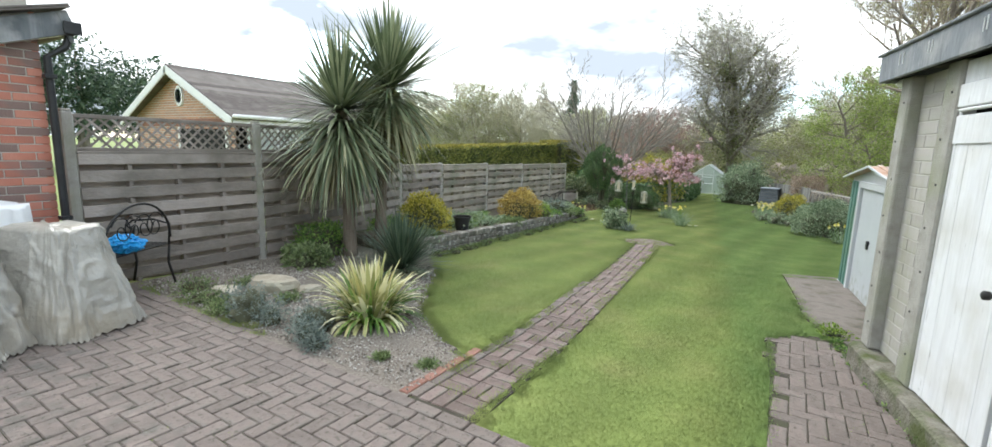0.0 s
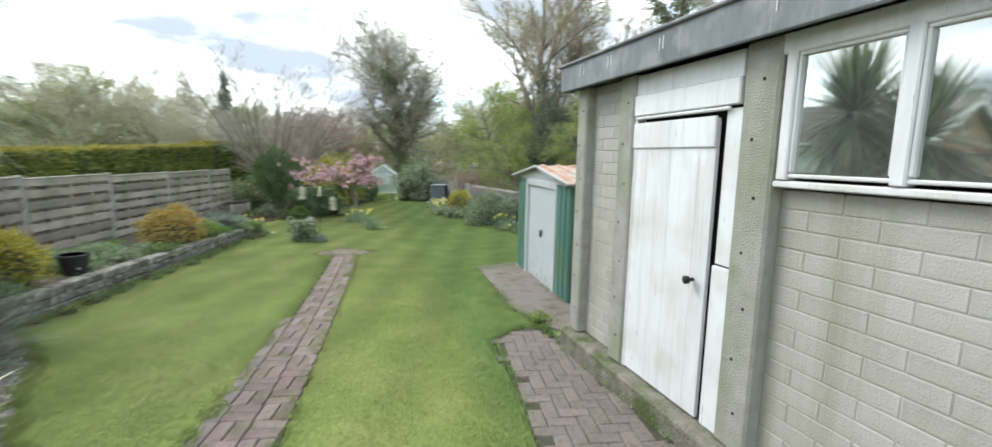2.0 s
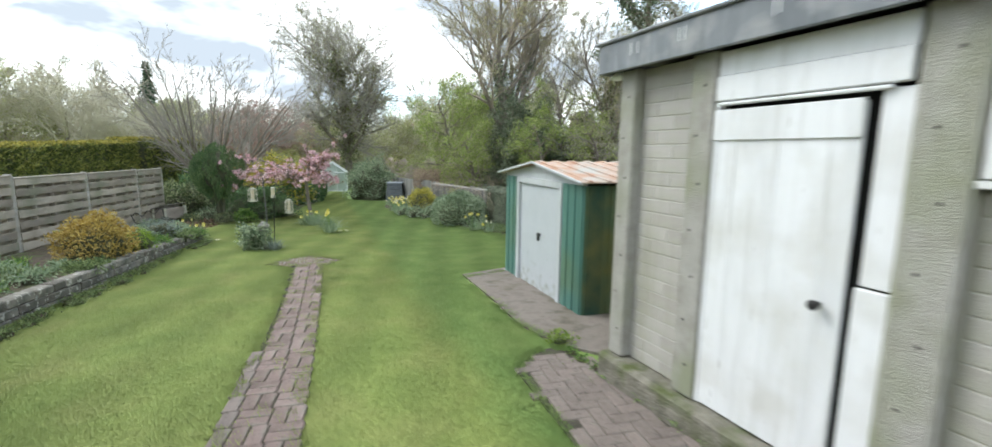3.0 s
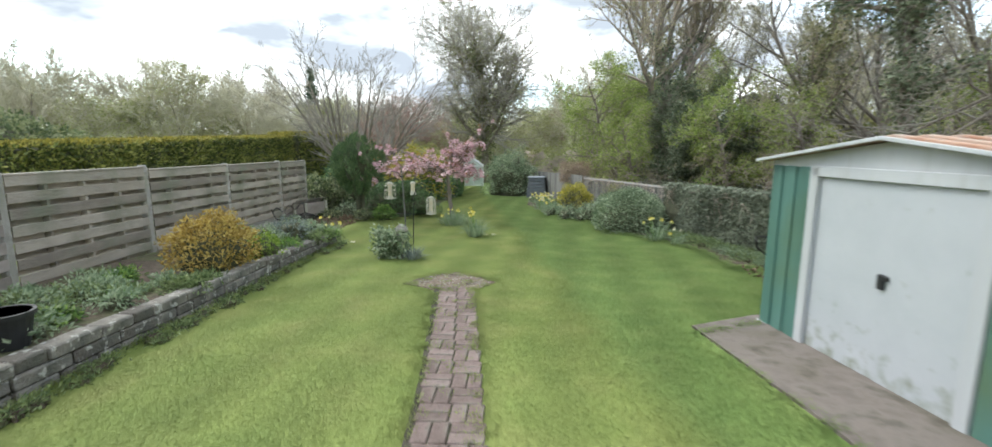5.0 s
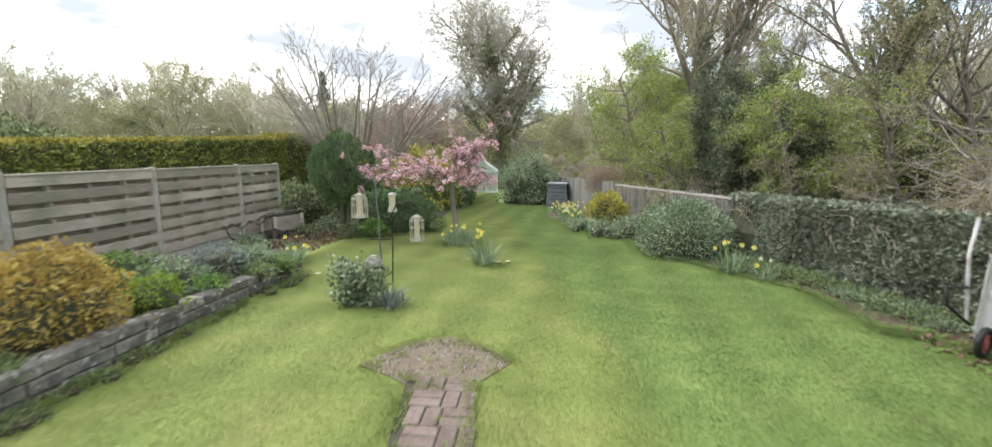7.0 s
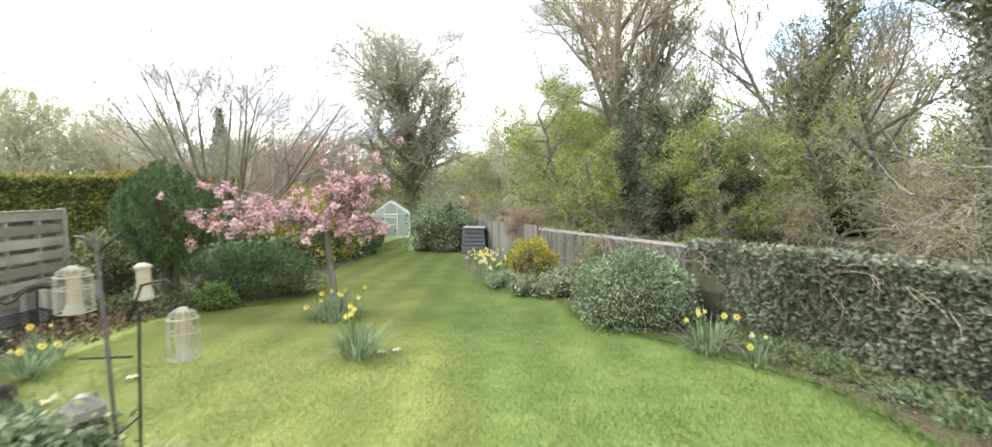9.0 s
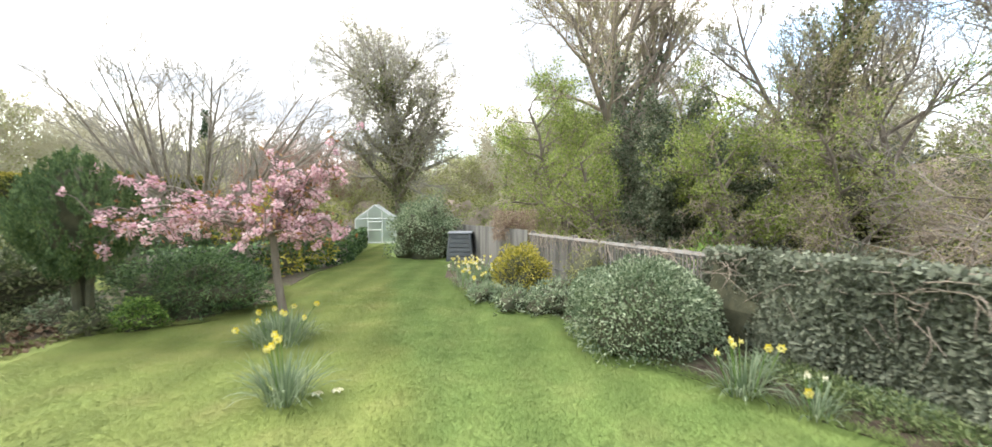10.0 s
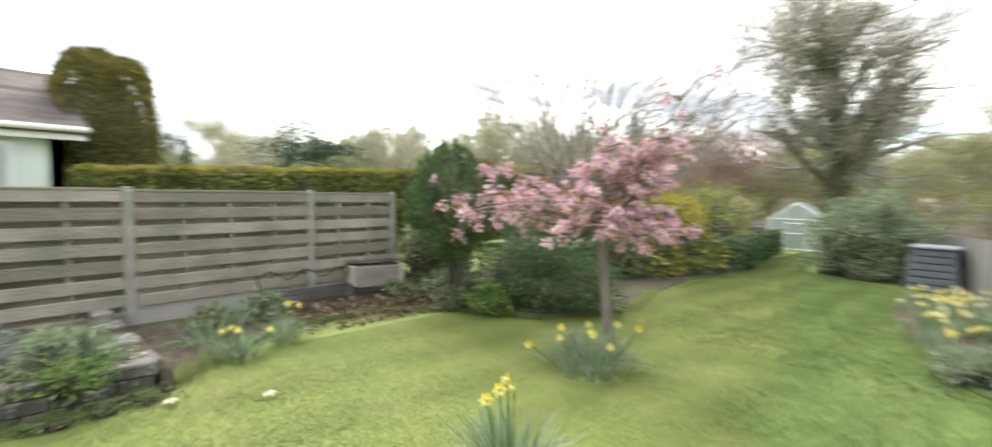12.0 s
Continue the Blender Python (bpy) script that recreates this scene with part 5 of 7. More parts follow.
shrub("bed_plant", "low green leafy plant at the fence foot", "plant", (-4.35, 3.55, G(3.5)), (0.34, 0.28, 0.16), L_WEED, M_STEMS_AND_SHADE, 1400, 0.06, 0.45)
shrub("bed_plant", "low green leafy plant at the fence foot", "plant", (-4.75, 4.1, G(4)), (0.3, 0.4, 0.28), L_GREEN, M_STEMS_AND_SHADE, 1200, 0.06, 0.45)
for x, y, r in ((-3.02, 1.98, 0.19), (-2.72, 2.02, 0.15), (-3.25, 2.1, 0.16), (-2.2, 1.98, 0.15), (-2.35, 2.15, 0.17), (-2.02, 1.92, 0.10)):
    shrub("lavender", "small silvery lavender tuft at the patio edge", "herb", (x, y, G(y)), (r, r, r * 0.8), L_SILVER, M_STEMS_AND_SHADE, 700, 0.04, 0.22, lumpy=0.4, shell=0.7)
for x, y, r in ((-3.75, 1.98, 0.22), (-4.2, 2.1, 0.24), (-3.5, 2.0, 0.14), (-4.0, 2.55, 0.16), (-3.2, 2.5, 0.12), (-1.15, 2.2, 0.07), (-1.5, 2.1, 0.06), (-3.3, 1.9, 0.13)):
    shrub("weeds", "low green weeds in the gravel", "weeds", (x, y, G(y)), (r, r, r * 0.35), L_WEED, M_SOIL, 450, 0.04, 0.28, lumpy=0.4, shell=0.8)


def rock(x, y, s, rot):
    bm = bmesh.new()
    bmesh.ops.create_icosphere(bm, subdivisions=3, radius=1)
    for q in bm.verts:
        d = q.co.copy()
        k = 1 + 0.35 * noise.noise(d * 1.7 + Vector((x, y, 0))) + 0.1 * noise.noise(d * 5)
        q.co = Vector((d.x * s[0] * k, d.y * s[1] * k, max(-0.5, min(d.z, 0.45)) * s[2] * k))
    me = bpy.data.meshes.new("rock")
    bm.to_mesh(me)
    bm.free()
    me.materials.append(M_ROCK)
    ob = new("rock", me)
    ob.matrix_basis = pose(x, y, G(y) + s[2] * 0.35, 0, 0, rot)
    return tagged(ob, "flat-topped buff sandstone rock on the gravel", "rock")


rock(-3.62, 2.62, (0.27, 0.17, 0.17), 25)
rock(-3.92, 2.28, (0.17, 0.10, 0.06), 10)
rock(-3.35, 2.85, (0.12, 0.09, 0.07), 60)

# gravel
ms = Mesher()
_ring = [(-4.95, 1.85), (-1.0, 1.85), (-1.02, 2.5), (-1.45, 2.7), (-1.98, 3.1), (-2.43, 3.7), (-2.8, 4.3), (-3.5, 5.0), (-5.2, 5.1)]


def inside(x, y, ring):
    c = False
    for (x1, y1), (x2, y2) in zip(ring, ring[1:] + ring[:1]):
        if (y1 > y) != (y2 > y) and x < (x2 - x1) * (y - y1) / (y2 - y1) + x1:
            c = not c
    return c


_oct = [(1, 0, 0), (-1, 0, 0), (0, 1, 0), (0, -1, 0), (0, 0, 1), (0, 0, -0.3)]
_of = [(0, 2, 4), (2, 1, 4), (1, 3, 4), (3, 0, 4), (2, 0, 5), (1, 2, 5), (3, 1, 5), (0, 3, 5)]
cnt = 0
while cnt < 15000:
    x, y = rng.uniform(-4.9, -1.0), rng.uniform(1.85, 4.6)
    if inside(x, y, _ring):
        s = rng.uniform(0.004, 0.012)
        ms.add(np.array(_oct) * s * rng.uniform(0.7, 1.3, 3), _of, pose(x, y, G(y) + 0.016, 0, 0, rng.uniform(0, 360)))
        cnt += 1
tagged(part("gravel", ms, M_PEBBLE), "loose pale angular gravel", "gravel", kind="stuff")

# ---------------------------------------------------------------- raised bed plants
for x, y, r, m, lab in ((-4.25, 5.75, (0.42, 0.40, 0.36), L_GOLDGREEN, "yellow-green rounded evergreen shrub"), (-4.22, 8.95, (0.44, 0.50, 0.36), L_GOLD, "orange-gold rounded shrub")):
    shrub("golden_shrub", lab + " in the raised bed", "shrub", (x, y, WALL_TOP(y) - 0.02), r, m, M_STEMS_AND_SHADE, 5200, 0.045, 0.5, lumpy=0.18, freq=2.6)
shrub("bed_plant", "small bright green mound in the raised bed", "plant", (-4.05, 9.72, WALL_TOP(9.7) - 0.02), (0.24, 0.26, 0.17), L_LIME, M_STEMS_AND_SHADE, 1600, 0.035, 0.5)
for x, y, r, m in ((-4.4, 10.3, 0.30, L_DOME), (-4.3, 10.95, 0.32, L_SILVER), (-4.2, 11.45, 0.25, L_DAFF), (-5.2, 10.6, 0.3, L_GREEN)):
    shrub("bed_plant", "low grey-green tufted plant in the raised bed", "plant", (x, y, WALL_TOP(y) - 0.04), (r, r, r * 0.62), m, M_STEMS_AND_SHADE, 1100, 0.06, 0.3, lumpy=0.35, shell=0.6)
for k in range(70):
    y = rng.uniform(5.2, 8.4) if k < 52 else rng.uniform(9.7, 11.8)
    x = rng.uniform(-5.2, -3.85)
    r = rng.uniform(0.10, 0.24)
    if math.hypot(x + 4.25, y - 5.75) < 0.45:
        continue
    shrub("ground_cover", "low green weedy ground cover in the raised bed", "plant", (x, y, WALL_TOP(y) - 0.06), (r, r, r * 0.5), (L_GREEN, L_WEED, L_DAFF)[k % 3], M_STEMS_AND_SHADE, 420, 0.055, 0.35, lumpy=0.4, shell=0.8)
for k in range(44):
    y = rng.uniform(5.2, 11.8)
    r = rng.uniform(0.05, 0.13)
    shrub("weeds", "green weeds along the wall foot", "weeds", (WALL_X(y) + 0.05 + rng.uniform(0, 0.16), y, G(y) - 0.015), (r * 0.8, r * 1.5, r * 0.45), L_WEED, M_SOIL, 150, 0.038, 0.28, lumpy=0.5, shell=0.95)
pot = Mesher()
prof = [(0.11, 0.0), (0.15, 0.22), (0.165, 0.22), (0.165, 0.25), (0.145, 0.25), (0.135, 0.20)]
pot.tube([(0, 0, z) for _, z in prof], [r for r, _ in prof], 20)
ob = tagged(part("plant_pot", pot, M_BLACKPLASTIC, m=pose(-4.05, 6.55, WALL_TOP(6.5) - 0.04)), "black plastic plant pot on the raised bed", "plant pot")


# ---------------------------------------------------------------- daffodils
def daffodil(x, y, r, nleaf, flowers, h=0.32, z=None, lab="clump of yellow daffodils in the lawn", cream=0):
    t = thing("daffodils", lab, "flowers", pose(x, y, G(y) if z is None else z), "daffodil clumps")
    ms = Mesher()
    blades(ms, int(nleaf * 0.85), h * 1.05, 0.011, r, (0.03, 0.85), 1.7, 6)
    part("leaves", ms, L_DAFF, t)
    for k in range(flowers):
        a, q = rng.uniform(0, 6.283), r * rng.uniform(0.2, 1.5)
        hh = h * rng.uniform(0.9, 1.3)
        px, py = q * math.cos(a), q * math.sin(a)
        tip = Vector((px * 1.15, py * 1.15, hh))
        part("stem", Mesher().tube([(px * 0.5, py * 0.5, 0), (px, py, hh * 0.8), tuple(tip)], 0.004, 5), L_GREEN, t)
        fd = Vector((rng.uniform(-1, 1), -rng.uniform(0.2, 1), rng.uniform(-0.2, 0.3))).normalized()
        mm = Matrix.Translation(tip) @ fd.to_track_quat("Z", "Y").to_matrix().to_4x4()
        fl = Mesher()
        for i in range(6):
            b = mm @ pose(0, 0, 0, 0, 0, 60 * i)
            fl.add([(0.004, 0, 0), (0.022, 0.013, 0.005), (0.039, 0, 0.003), (0.022, -0.013, 0.005)], [(0, 1, 2, 3)], b)
        nn = 8
        rr = [(0.010, 0.0), (0.012, 0.016), (0.018, 0.028)]
        fl.add([(a_ * math.cos(6.283 * i / nn), a_ * math.sin(6.283 * i / nn), z_) for a_, z_ in rr for i in range(nn)],
               [(j * nn + i, j * nn + (i + 1) % nn, (j + 1) * nn + (i + 1) % nn, (j + 1) * nn + i) for j in range(2) for i in range(nn)], mm)
        part("flower", fl, L_CREAM if k < cream else L_YELLOW, t)
    return t


daffodil(-1.48, 12.80, 0.15, 210, 5, 0.38)
cd = daffodil(-2.12, 14.55, 0.36, 480, 9, 0.30, lab="wide clump of grey-green daffodil leaves under the cherry")
daffodil(1.95, 12.55, 0.16, 150, 6, 0.34, lab="yellow daffodils at the foot of the ivy")
daffodil(2.2, 12.15, 0.14, 90, 3, 0.22, lab="daffodils and low weeds at the foot of the ivy", cream=2)
for k in range(13):
    daffodil(rng.uniform(-0.2, 0.75), rng.uniform(17.2, 20.6), 0.16, 55, 6, 0.30, lab="daffodils in the flower border", cream=int(rng.integers(0, 4)))
daffodil(-4.25, 12.55, 0.14, 110, 4, 0.24, lab="daffodils beside the end of the raised bed")
daffodil(-4.5, 13.0, 0.18, 140, 2, 0.28, lab="daffodil leaves at the border edge")
daffodil(-5.15, 12.75, 0.22, 170, 0, 0.34, lab="arching leaf clump below the fence")
daffodil(-4.75, 12.5, 0.2, 150, 0, 0.3, lab="arching leaf clump beside the raised bed")
for x, y in ((-1.27, 12.88), (-1.13, 12.93), (-3.3, 12.4), (-3.6, 11.9)):
    fl = Mesher()
    for i in range(6):
        fl.add([(0.004, 0, 0.02), (0.03, 0.018, 0.03), (0.05, 0, 0.012), (0.03, -0.018, 0.03)], [(0, 1, 2, 3)], pose(0, 0, 0, 0, 0, 60 * i))
    tagged(part("fallen_flower", fl, L_CREAM, m=pose(x, y, G(y))), "fallen pale daffodil flower on the grass", "flower")
for k in range(44):
    y = rng.uniform(10.2, 13.1)
    shrub("weeds", "pale green weeds at the foot of the ivy", "weeds", (RF(y) - 0.45 + rng.uniform(-0.38, 0.15), y, G(y)), (0.16, 0.22, 0.07), (L_WEED, L_DAFF, L_WEED)[k % 3], M_SOIL, 260, 0.05, 0.3, shell=0.8)

# ---------------------------------------------------------------- border shrubs
shrub("domed_shrub", "large domed grey-green shrub beside the ivy fence", "shrub", (1.75, 13.95, G(14)), (0.80, 0.85, 0.50), L_DOME, M_STEMS_AND_SHADE, 17000, 0.042, 0.5, lumpy=0.12, freq=2.0, lift=0.78)
shrub("golden_conifer", "small golden-yellow conifer in the flower border", "conifer", (0.98, 17.2, G(17.2)), (0.52, 0.5, 0.48), L_GOLDGREEN, M_STEMS_AND_SHADE, 4500, 0.06, 0.35, lumpy=0.2)
for x, y, r in ((0.7, 15.9, 0.35), (1.1, 15.6, 0.35), (1.35, 16.2, 0.4), (0.35, 16.6, 0.3), (1.6, 15.4, 0.3), (0.6, 18.6, 0.3)):
    shrub("border_plant", "low grey-green foliage in the flower border", "plant", (x, y, G(y)), (r, r, r * 0.5), (L_DAFF, L_DOME)[int(r * 100) % 2], M_STEMS_AND_SHADE, 1000, 0.08, 0.25, lumpy=0.4, shell=0.7)
shrub("twiggy_shrub", "thin twiggy shrub against the fence", "shrub", (1.85, 16.2, G(16)), (0.4, 0.45, 0.45), L_OLIVE, M_STEMS_AND_SHADE, 1800, 0.05, 0.3, lumpy=0.4, shell=0.9)
shrub("grey_shrub", "tall rounded grey-green shrub by the compost bin", "shrub", (-1.0, 24.3, G(24.5)), (1.08, 1.1, 1.0), L_DOME, M_STEMS_AND_SHADE, 9000, 0.085, 0.45, lumpy=0.3, lift=0.8)
shrub("yew_bush", "dark green spreading yew bush at the border edge", "shrub", (-3.85, 16.3, G(16.2)), (0.98, 0.8, 0.48), L_YEW, M_STEMS_AND_SHADE, 11000, 0.07, 0.22, lumpy=0.22)
shrub("small_bush", "small bright green round bush", "shrub", (-4.02, 15.35, G(15.3)), (0.27, 0.25, 0.20), L_GREEN, M_STEMS_AND_SHADE, 2200, 0.045, 0.5)
shrub("laurel_bush", "leafy green laurel bush at the end of the fence", "shrub", (-5.75, 16.0, G(16)), (0.62, 0.6, 0.60), L_LAUREL, M_STEMS_AND_SHADE, 4800, 0.075, 0.45, lumpy=0.3)
for x, y, r in ((-5.0, 15.4, 0.3), (-5.1, 15.9, 0.3), (-5.2, 14.9, 0.22), (-5.3, 13.2, 0.25), (-5.1, 12.6, 0.2), (-4.5, 15.15, 0.22)):
    shrub("border_plant", "low mixed green plant in the shrub border", "plant", (x, y, G(y)), (r, r, r * 0.7), L_DOME if r > 0.24 else L_LAUREL, M_STEMS_AND_SHADE, 900, 0.06, 0.35, lumpy=0.4, shell=0.7)
ms = Mesher()
pts = np.stack([rng.uniform(-5.7, -4.5, 1500), rng.uniform(13.2, 15.6, 1500), np.zeros(1500)], 1)
pts[:, 2] = -0.03 * (pts[:, 1] - 9.5) + 0.03 + rng.uniform(0, 0.10, 1500) * (np.abs(pts[:, 0] + 5.1) < 0.4)
leaves_at(ms, pts, 0.07, 0.5)
p2 = np.stack([rng.uniform(2.4, 3.7, 900), rng.uniform(8.3, 10.3, 900), np.zeros(900)], 1)
p2[:, 2] = -0.03 * (p2[:, 1] - 9.5) + 0.02
leaves_at(ms, p2, 0.06, 0.6)
tagged(part("leaf_litter", ms, M_DEADWOOD), "dead brown leaves and twigs on the soil", "leaf litter", kind="stuff")

cyp = thing("cypress", "dense dark green rounded cypress at the fence end", "conifer", pose(-4.60, 15.30, G(15.3)) @ Matrix.Scale(0.94, 4))
ms = Mesher()
for k in range(3):
    a = k * 2.09
    ms.tube([(0.05 * math.cos(a), 0.05 * math.sin(a), -0.05), (0.08 * math.cos(a), 0.08 * math.sin(a), 0.6), (0.25 * math.cos(a), 0.25 * math.sin(a), 1.3)], [0.06, 0.05, 0.03], 7)
part("trunk", ms, M_STEMS_AND_SHADE, cyp, "dark forked stems")
# dark egg-shaped core painted as shade behind the sprays
v, f = core((0.50, 0.50, 0.72), 0.1, 2, 3.0, 0.78)
ms = Mesher().add(v, f, Matrix.Translation((0, 0, 1.50)))
part("inner_growth", ms, M_STEMS_AND_SHADE, cyp)
ms = Mesher()
for k in range(150):
    d = unit(1)[0]
    wide = 0.56 * (1 - 0.42 * max(d[2], 0) ** 1.5)
    c = d * np.array([wide, wide, 0.64]) * (1 + 0.10 * lump(d, 2.0)) + np.array([0, 0, 1.42])
    n, tall = 150, rng.uniform(0.30, 0.48)
    u = rng.uniform(0, 1, n)
    a, q = rng.uniform(0, 6.283, n), 0.085 * np.sin(np.clip(u * 0.9 + 0.12, 0, 1) * math.pi) * np.sqrt(rng.uniform(0.3, 1, n))
    out = np.array([d[0], d[1], 0.0]) * 0.10
    plume = c + np.stack([q * np.cos(a), q * np.sin(a), (u - 0.4) * tall], 1) + out * (1 - (1 - u[:, None]) ** 2)
    leaves_at(ms, plume, 0.055, 0.35, -0.9, np.array([d[0] * 0.3, d[1] * 0.3, 0.9]))
part("foliage", ms, L_CYP, cyp, "upright feathery sprays")

# left boundary past the cherry: ivy-clad low fence, golden shrubs behind
lf = thing("ivy_fence", "low fence covered in dark ivy behind the cherry tree", "fence", pose(0, 0, 0))
line = lambda y: -4.9 + 0.31 * (y - 17.4) if y < 23 else -3.16 - 0.10 * (y - 23)
ms, ib = Mesher(), Mesher()
n = 9000
yy = rng.uniform(17.2, 30.0, n)
zz = np.array([G(y) for y in yy]) + rng.uniform(0, 0.82, n)
xx = np.array([line(y) for y in yy]) + rng.uniform(-0.12, 0.14, n)
leaves_at(ms, np.stack([xx, yy, zz], 1), 0.09, 0.8, 0.3, np.array([0.8, -0.3, 0]))
part("foliage", ms, L_YEW, lf)
for y in np.arange(17.2, 30, 0.45):
    ib.box((line(y), y + 0.2, G(y) + 0.36), (0.06, 0.47, 0.74), Matrix.Translation((line(y), y, 0)) @ pose(0, 0, 0, 0, 0, -17 if y < 23 else 5.7) @ Matrix.Translation((-line(y), -y, 0)))
part("panel", ib, M_TIMBER_DK, lf)
shrub("golden_shrub", "broad yellow-green shrub above the low fence", "shrub", (-4.5, 21.2, G(21) + 0.0), (1.1, 1.6, 0.95), L_GOLDGREEN, M_STEMS_AND_SHADE, 7000, 0.10, 0.45, lumpy=0.3, lift=0.9)
shrub("green_shrub", "loose green shrub beyond the cherry", "shrub", (-4.9, 24.8, G(25)), (1.2, 1.5, 1.0), L_OLIVE, M_STEMS_AND_SHADE, 4500, 0.10, 0.45, lumpy=0.35, lift=0.9)
shrub("green_shrub", "dark green shrub behind the low fence", "shrub", (-6.3, 20.0, G(20)), (1.3, 1.4, 0.75), L_YEW, M_STEMS_AND_SHADE, 5000, 0.10, 0.4, lumpy=0.3, lift=0.9)
shrub("green_shrub", "loose green shrub near the greenhouse", "shrub", (-5.6, 28.5, G(28)), (1.3, 1.6, 1.2), L_OLIVE, M_STEMS_AND_SHADE, 4500, 0.11, 0.45, lumpy=0.35, lift=0.9)


# ---------------------------------------------------------------- cherry tree
ch = thing("cherry_tree", "small spreading cherry tree in pink blossom", "tree", pose(-2.36, 15.15, G(15.15)))
tk = Mesher()
tk.tube([(0.10, 0.05, -0.1), (0.08, 0.03, 0.2), (0.03, 0.0, 0.65), (0.0, 0.0, 1.08), (-0.03, 0, 1.22)], [0.068, 0.054, 0.048, 0.045, 0.042], 10)
part("trunk", tk, M_BARK, ch, "slender grey-brown trunk", smooth=True)
r = random.Random(5)
tips = []
arms = [(-1.75, -0.35, 0.25), (-1.95, 0.2, 0.62), (-1.15, -0.75, 0.10), (-1.2, 0.6, 0.22), (0.50, -0.35, 0.10), (0.72, 0.15, 0.05), (0.45, -0.25, 0.62), (-0.65, -0.75, 0.22), (0.62, -0.5, 0.02), (0.88, -0.36, 1.12), (-1.85, -0.1, 0.0), (-0.8, 0.05, 0.25), (0.2, -0.7, 0.08), (-1.4, 0.4, 0.05), (0.62, -0.3, 0.9), (0.30, -0.5, 0.72), (0.12, -0.15, 0.9), (0.5, 0.15, 0.45), (0.75, -0.1, 0.7)]
for ax, ay, az in arms:
    a, e = Vector((0, 0, 1.12)), Vector((ax, ay, 1.12 + az))
    q = [a]
    for k in range(1, 6):
        f = k / 5
        q.append(a.lerp(e, f) + Vector((r.uniform(-0.05, 0.05), r.uniform(-0.05, 0.05), (0.20 if az < 0.8 else -0.10) * math.sin(f * 3.0) + r.uniform(-0.03, 0.03))))
    br = Mesher().tube([tuple(x) for x in q], [0.035, 0.028, 0.022, 0.016, 0.011, 0.006], 6)
    for k in range(1, 6):
        for s in range(4):
            d = Vector((r.uniform(-1, 1), r.uniform(-1, 1), r.uniform(-0.7, 0.5))).normalized() * r.uniform(0.18, 0.42)
            w = [q[k], q[k] + d * 0.5 + Vector((0, 0, 0.03)), q[k] + d + Vector((0, 0, -0.05))]
            br.tube([tuple(x) for x in w], [0.009, 0.006, 0.003], 4)
            if k >= 2:
                tips += [w[1].lerp(w[2], r.random()) for _ in range(2)] + [q[k - 1].lerp(q[k], r.random())]
    part("branch", br, M_BARK, ch, smooth=True)
ms, lv = Mesher(), Mesher()
for p in tips:
    if r.random() < 0.52:
        continue
    c = np.array(p)
    n = r.randint(20, 40)
    q = unit(n) * r.uniform(0.032, 0.058) * rng.uniform(0.6, 1.0, (n, 1))
    leaves_at(ms, q + c, 0.034, 1.0, 0.15, q * 12)
    if r.random() < 0.35:
        leaves_at(lv, rng.normal(size=(6, 3)) * 0.06 + c + np.array([0, 0, 0.04]), 0.07, 0.4)
part("blossom", ms, L_BLOSSOM, ch, "clusters of pale pink double blossom")
part("young_leaves", lv, L_BRONZE, ch, "bronze young leaves")


# ---------------------------------------------------------------- trees and woodland
def make_tree(name, label, at, seed, height, tr, leafmat=None, nper=1, lsize=0.12, level=2, ivy=0, ivy_h=0.5, twig=None, ivy_r=0.35, ivy_leaf=0.11, ivy_mat=None, **kw):
    lines = limb_tree(seed, height, tr, **kw)
    apart = name not in ("woodland_tree", "bramble_thicket")
    a, b, limbs = tree_meshes(lines, apart)
    t = thing(name, label, "tree", pose(*at, 0, 0, seed * 37 % 360))
    part("trunk", a, M_BARK, t, smooth=True)
    for q in limbs:
        part("limb", q, M_BARK, t, smooth=True)
    tagged(part("canopy", b, twig or M_TWIG, t), kind="stuff")
    if leafmat is not None:
        p = twig_points(lines, level, nper)
        p = p + rng.normal(size=p.shape) * (lsize * 0.9 if leafmat is not L_FRESH else np.array([0.09, 0.09, 0.06]))
        ms = Mesher()
        leaves_at(ms, p, lsize, 0.55)
        part("crown", ms, leafmat, t)
    if ivy:
        p = []
        for pts, rr, lv in lines:
            if lv <= 1:
                for i in range(len(pts) - 1):
                    for _ in range(ivy if lv == 0 else ivy // 7):
                        q = pts[i].lerp(pts[i + 1], rng.random())
                        if q.z < height * ivy_h:
                            d = rng.normal(size=3)
                            p.append(np.array(q) + d / np.linalg.norm(d) * (rr[i] + 0.08 + ivy_r * (0.4 + 0.9 * abs(noise.noise(q * 0.9 + Vector((seed, 0, 0))))) * rng.random() ** 1.5 * (1 if lv == 0 else 0.7)))
        ms = Mesher()
        leaves_at(ms, np.array(p), ivy_leaf, 0.8, 0.35)
        part("ivy", ms, ivy_mat or L_IVYDARK, t, "ivy climbing the trunk")
    return t


big = make_tree("ivy_tree", "large bare tree with an ivy-clad trunk beyond the greenhouse", (-2.9, 36.0, G(36)), 11, 16.2, 0.30, L_OLIVE, 1, 0.06, 4, 620, 0.55, M_TWIG_GREY, ivy_r=0.9, ivy_leaf=0.12, ivy_mat=L_OLIVEDK, stem=0.60, spread=0.80, levels=5, kids=(24, 10, 7, 5), first=0.22, ratio=0.60, rise=0.26, wander=0.2, rmin=0.012)
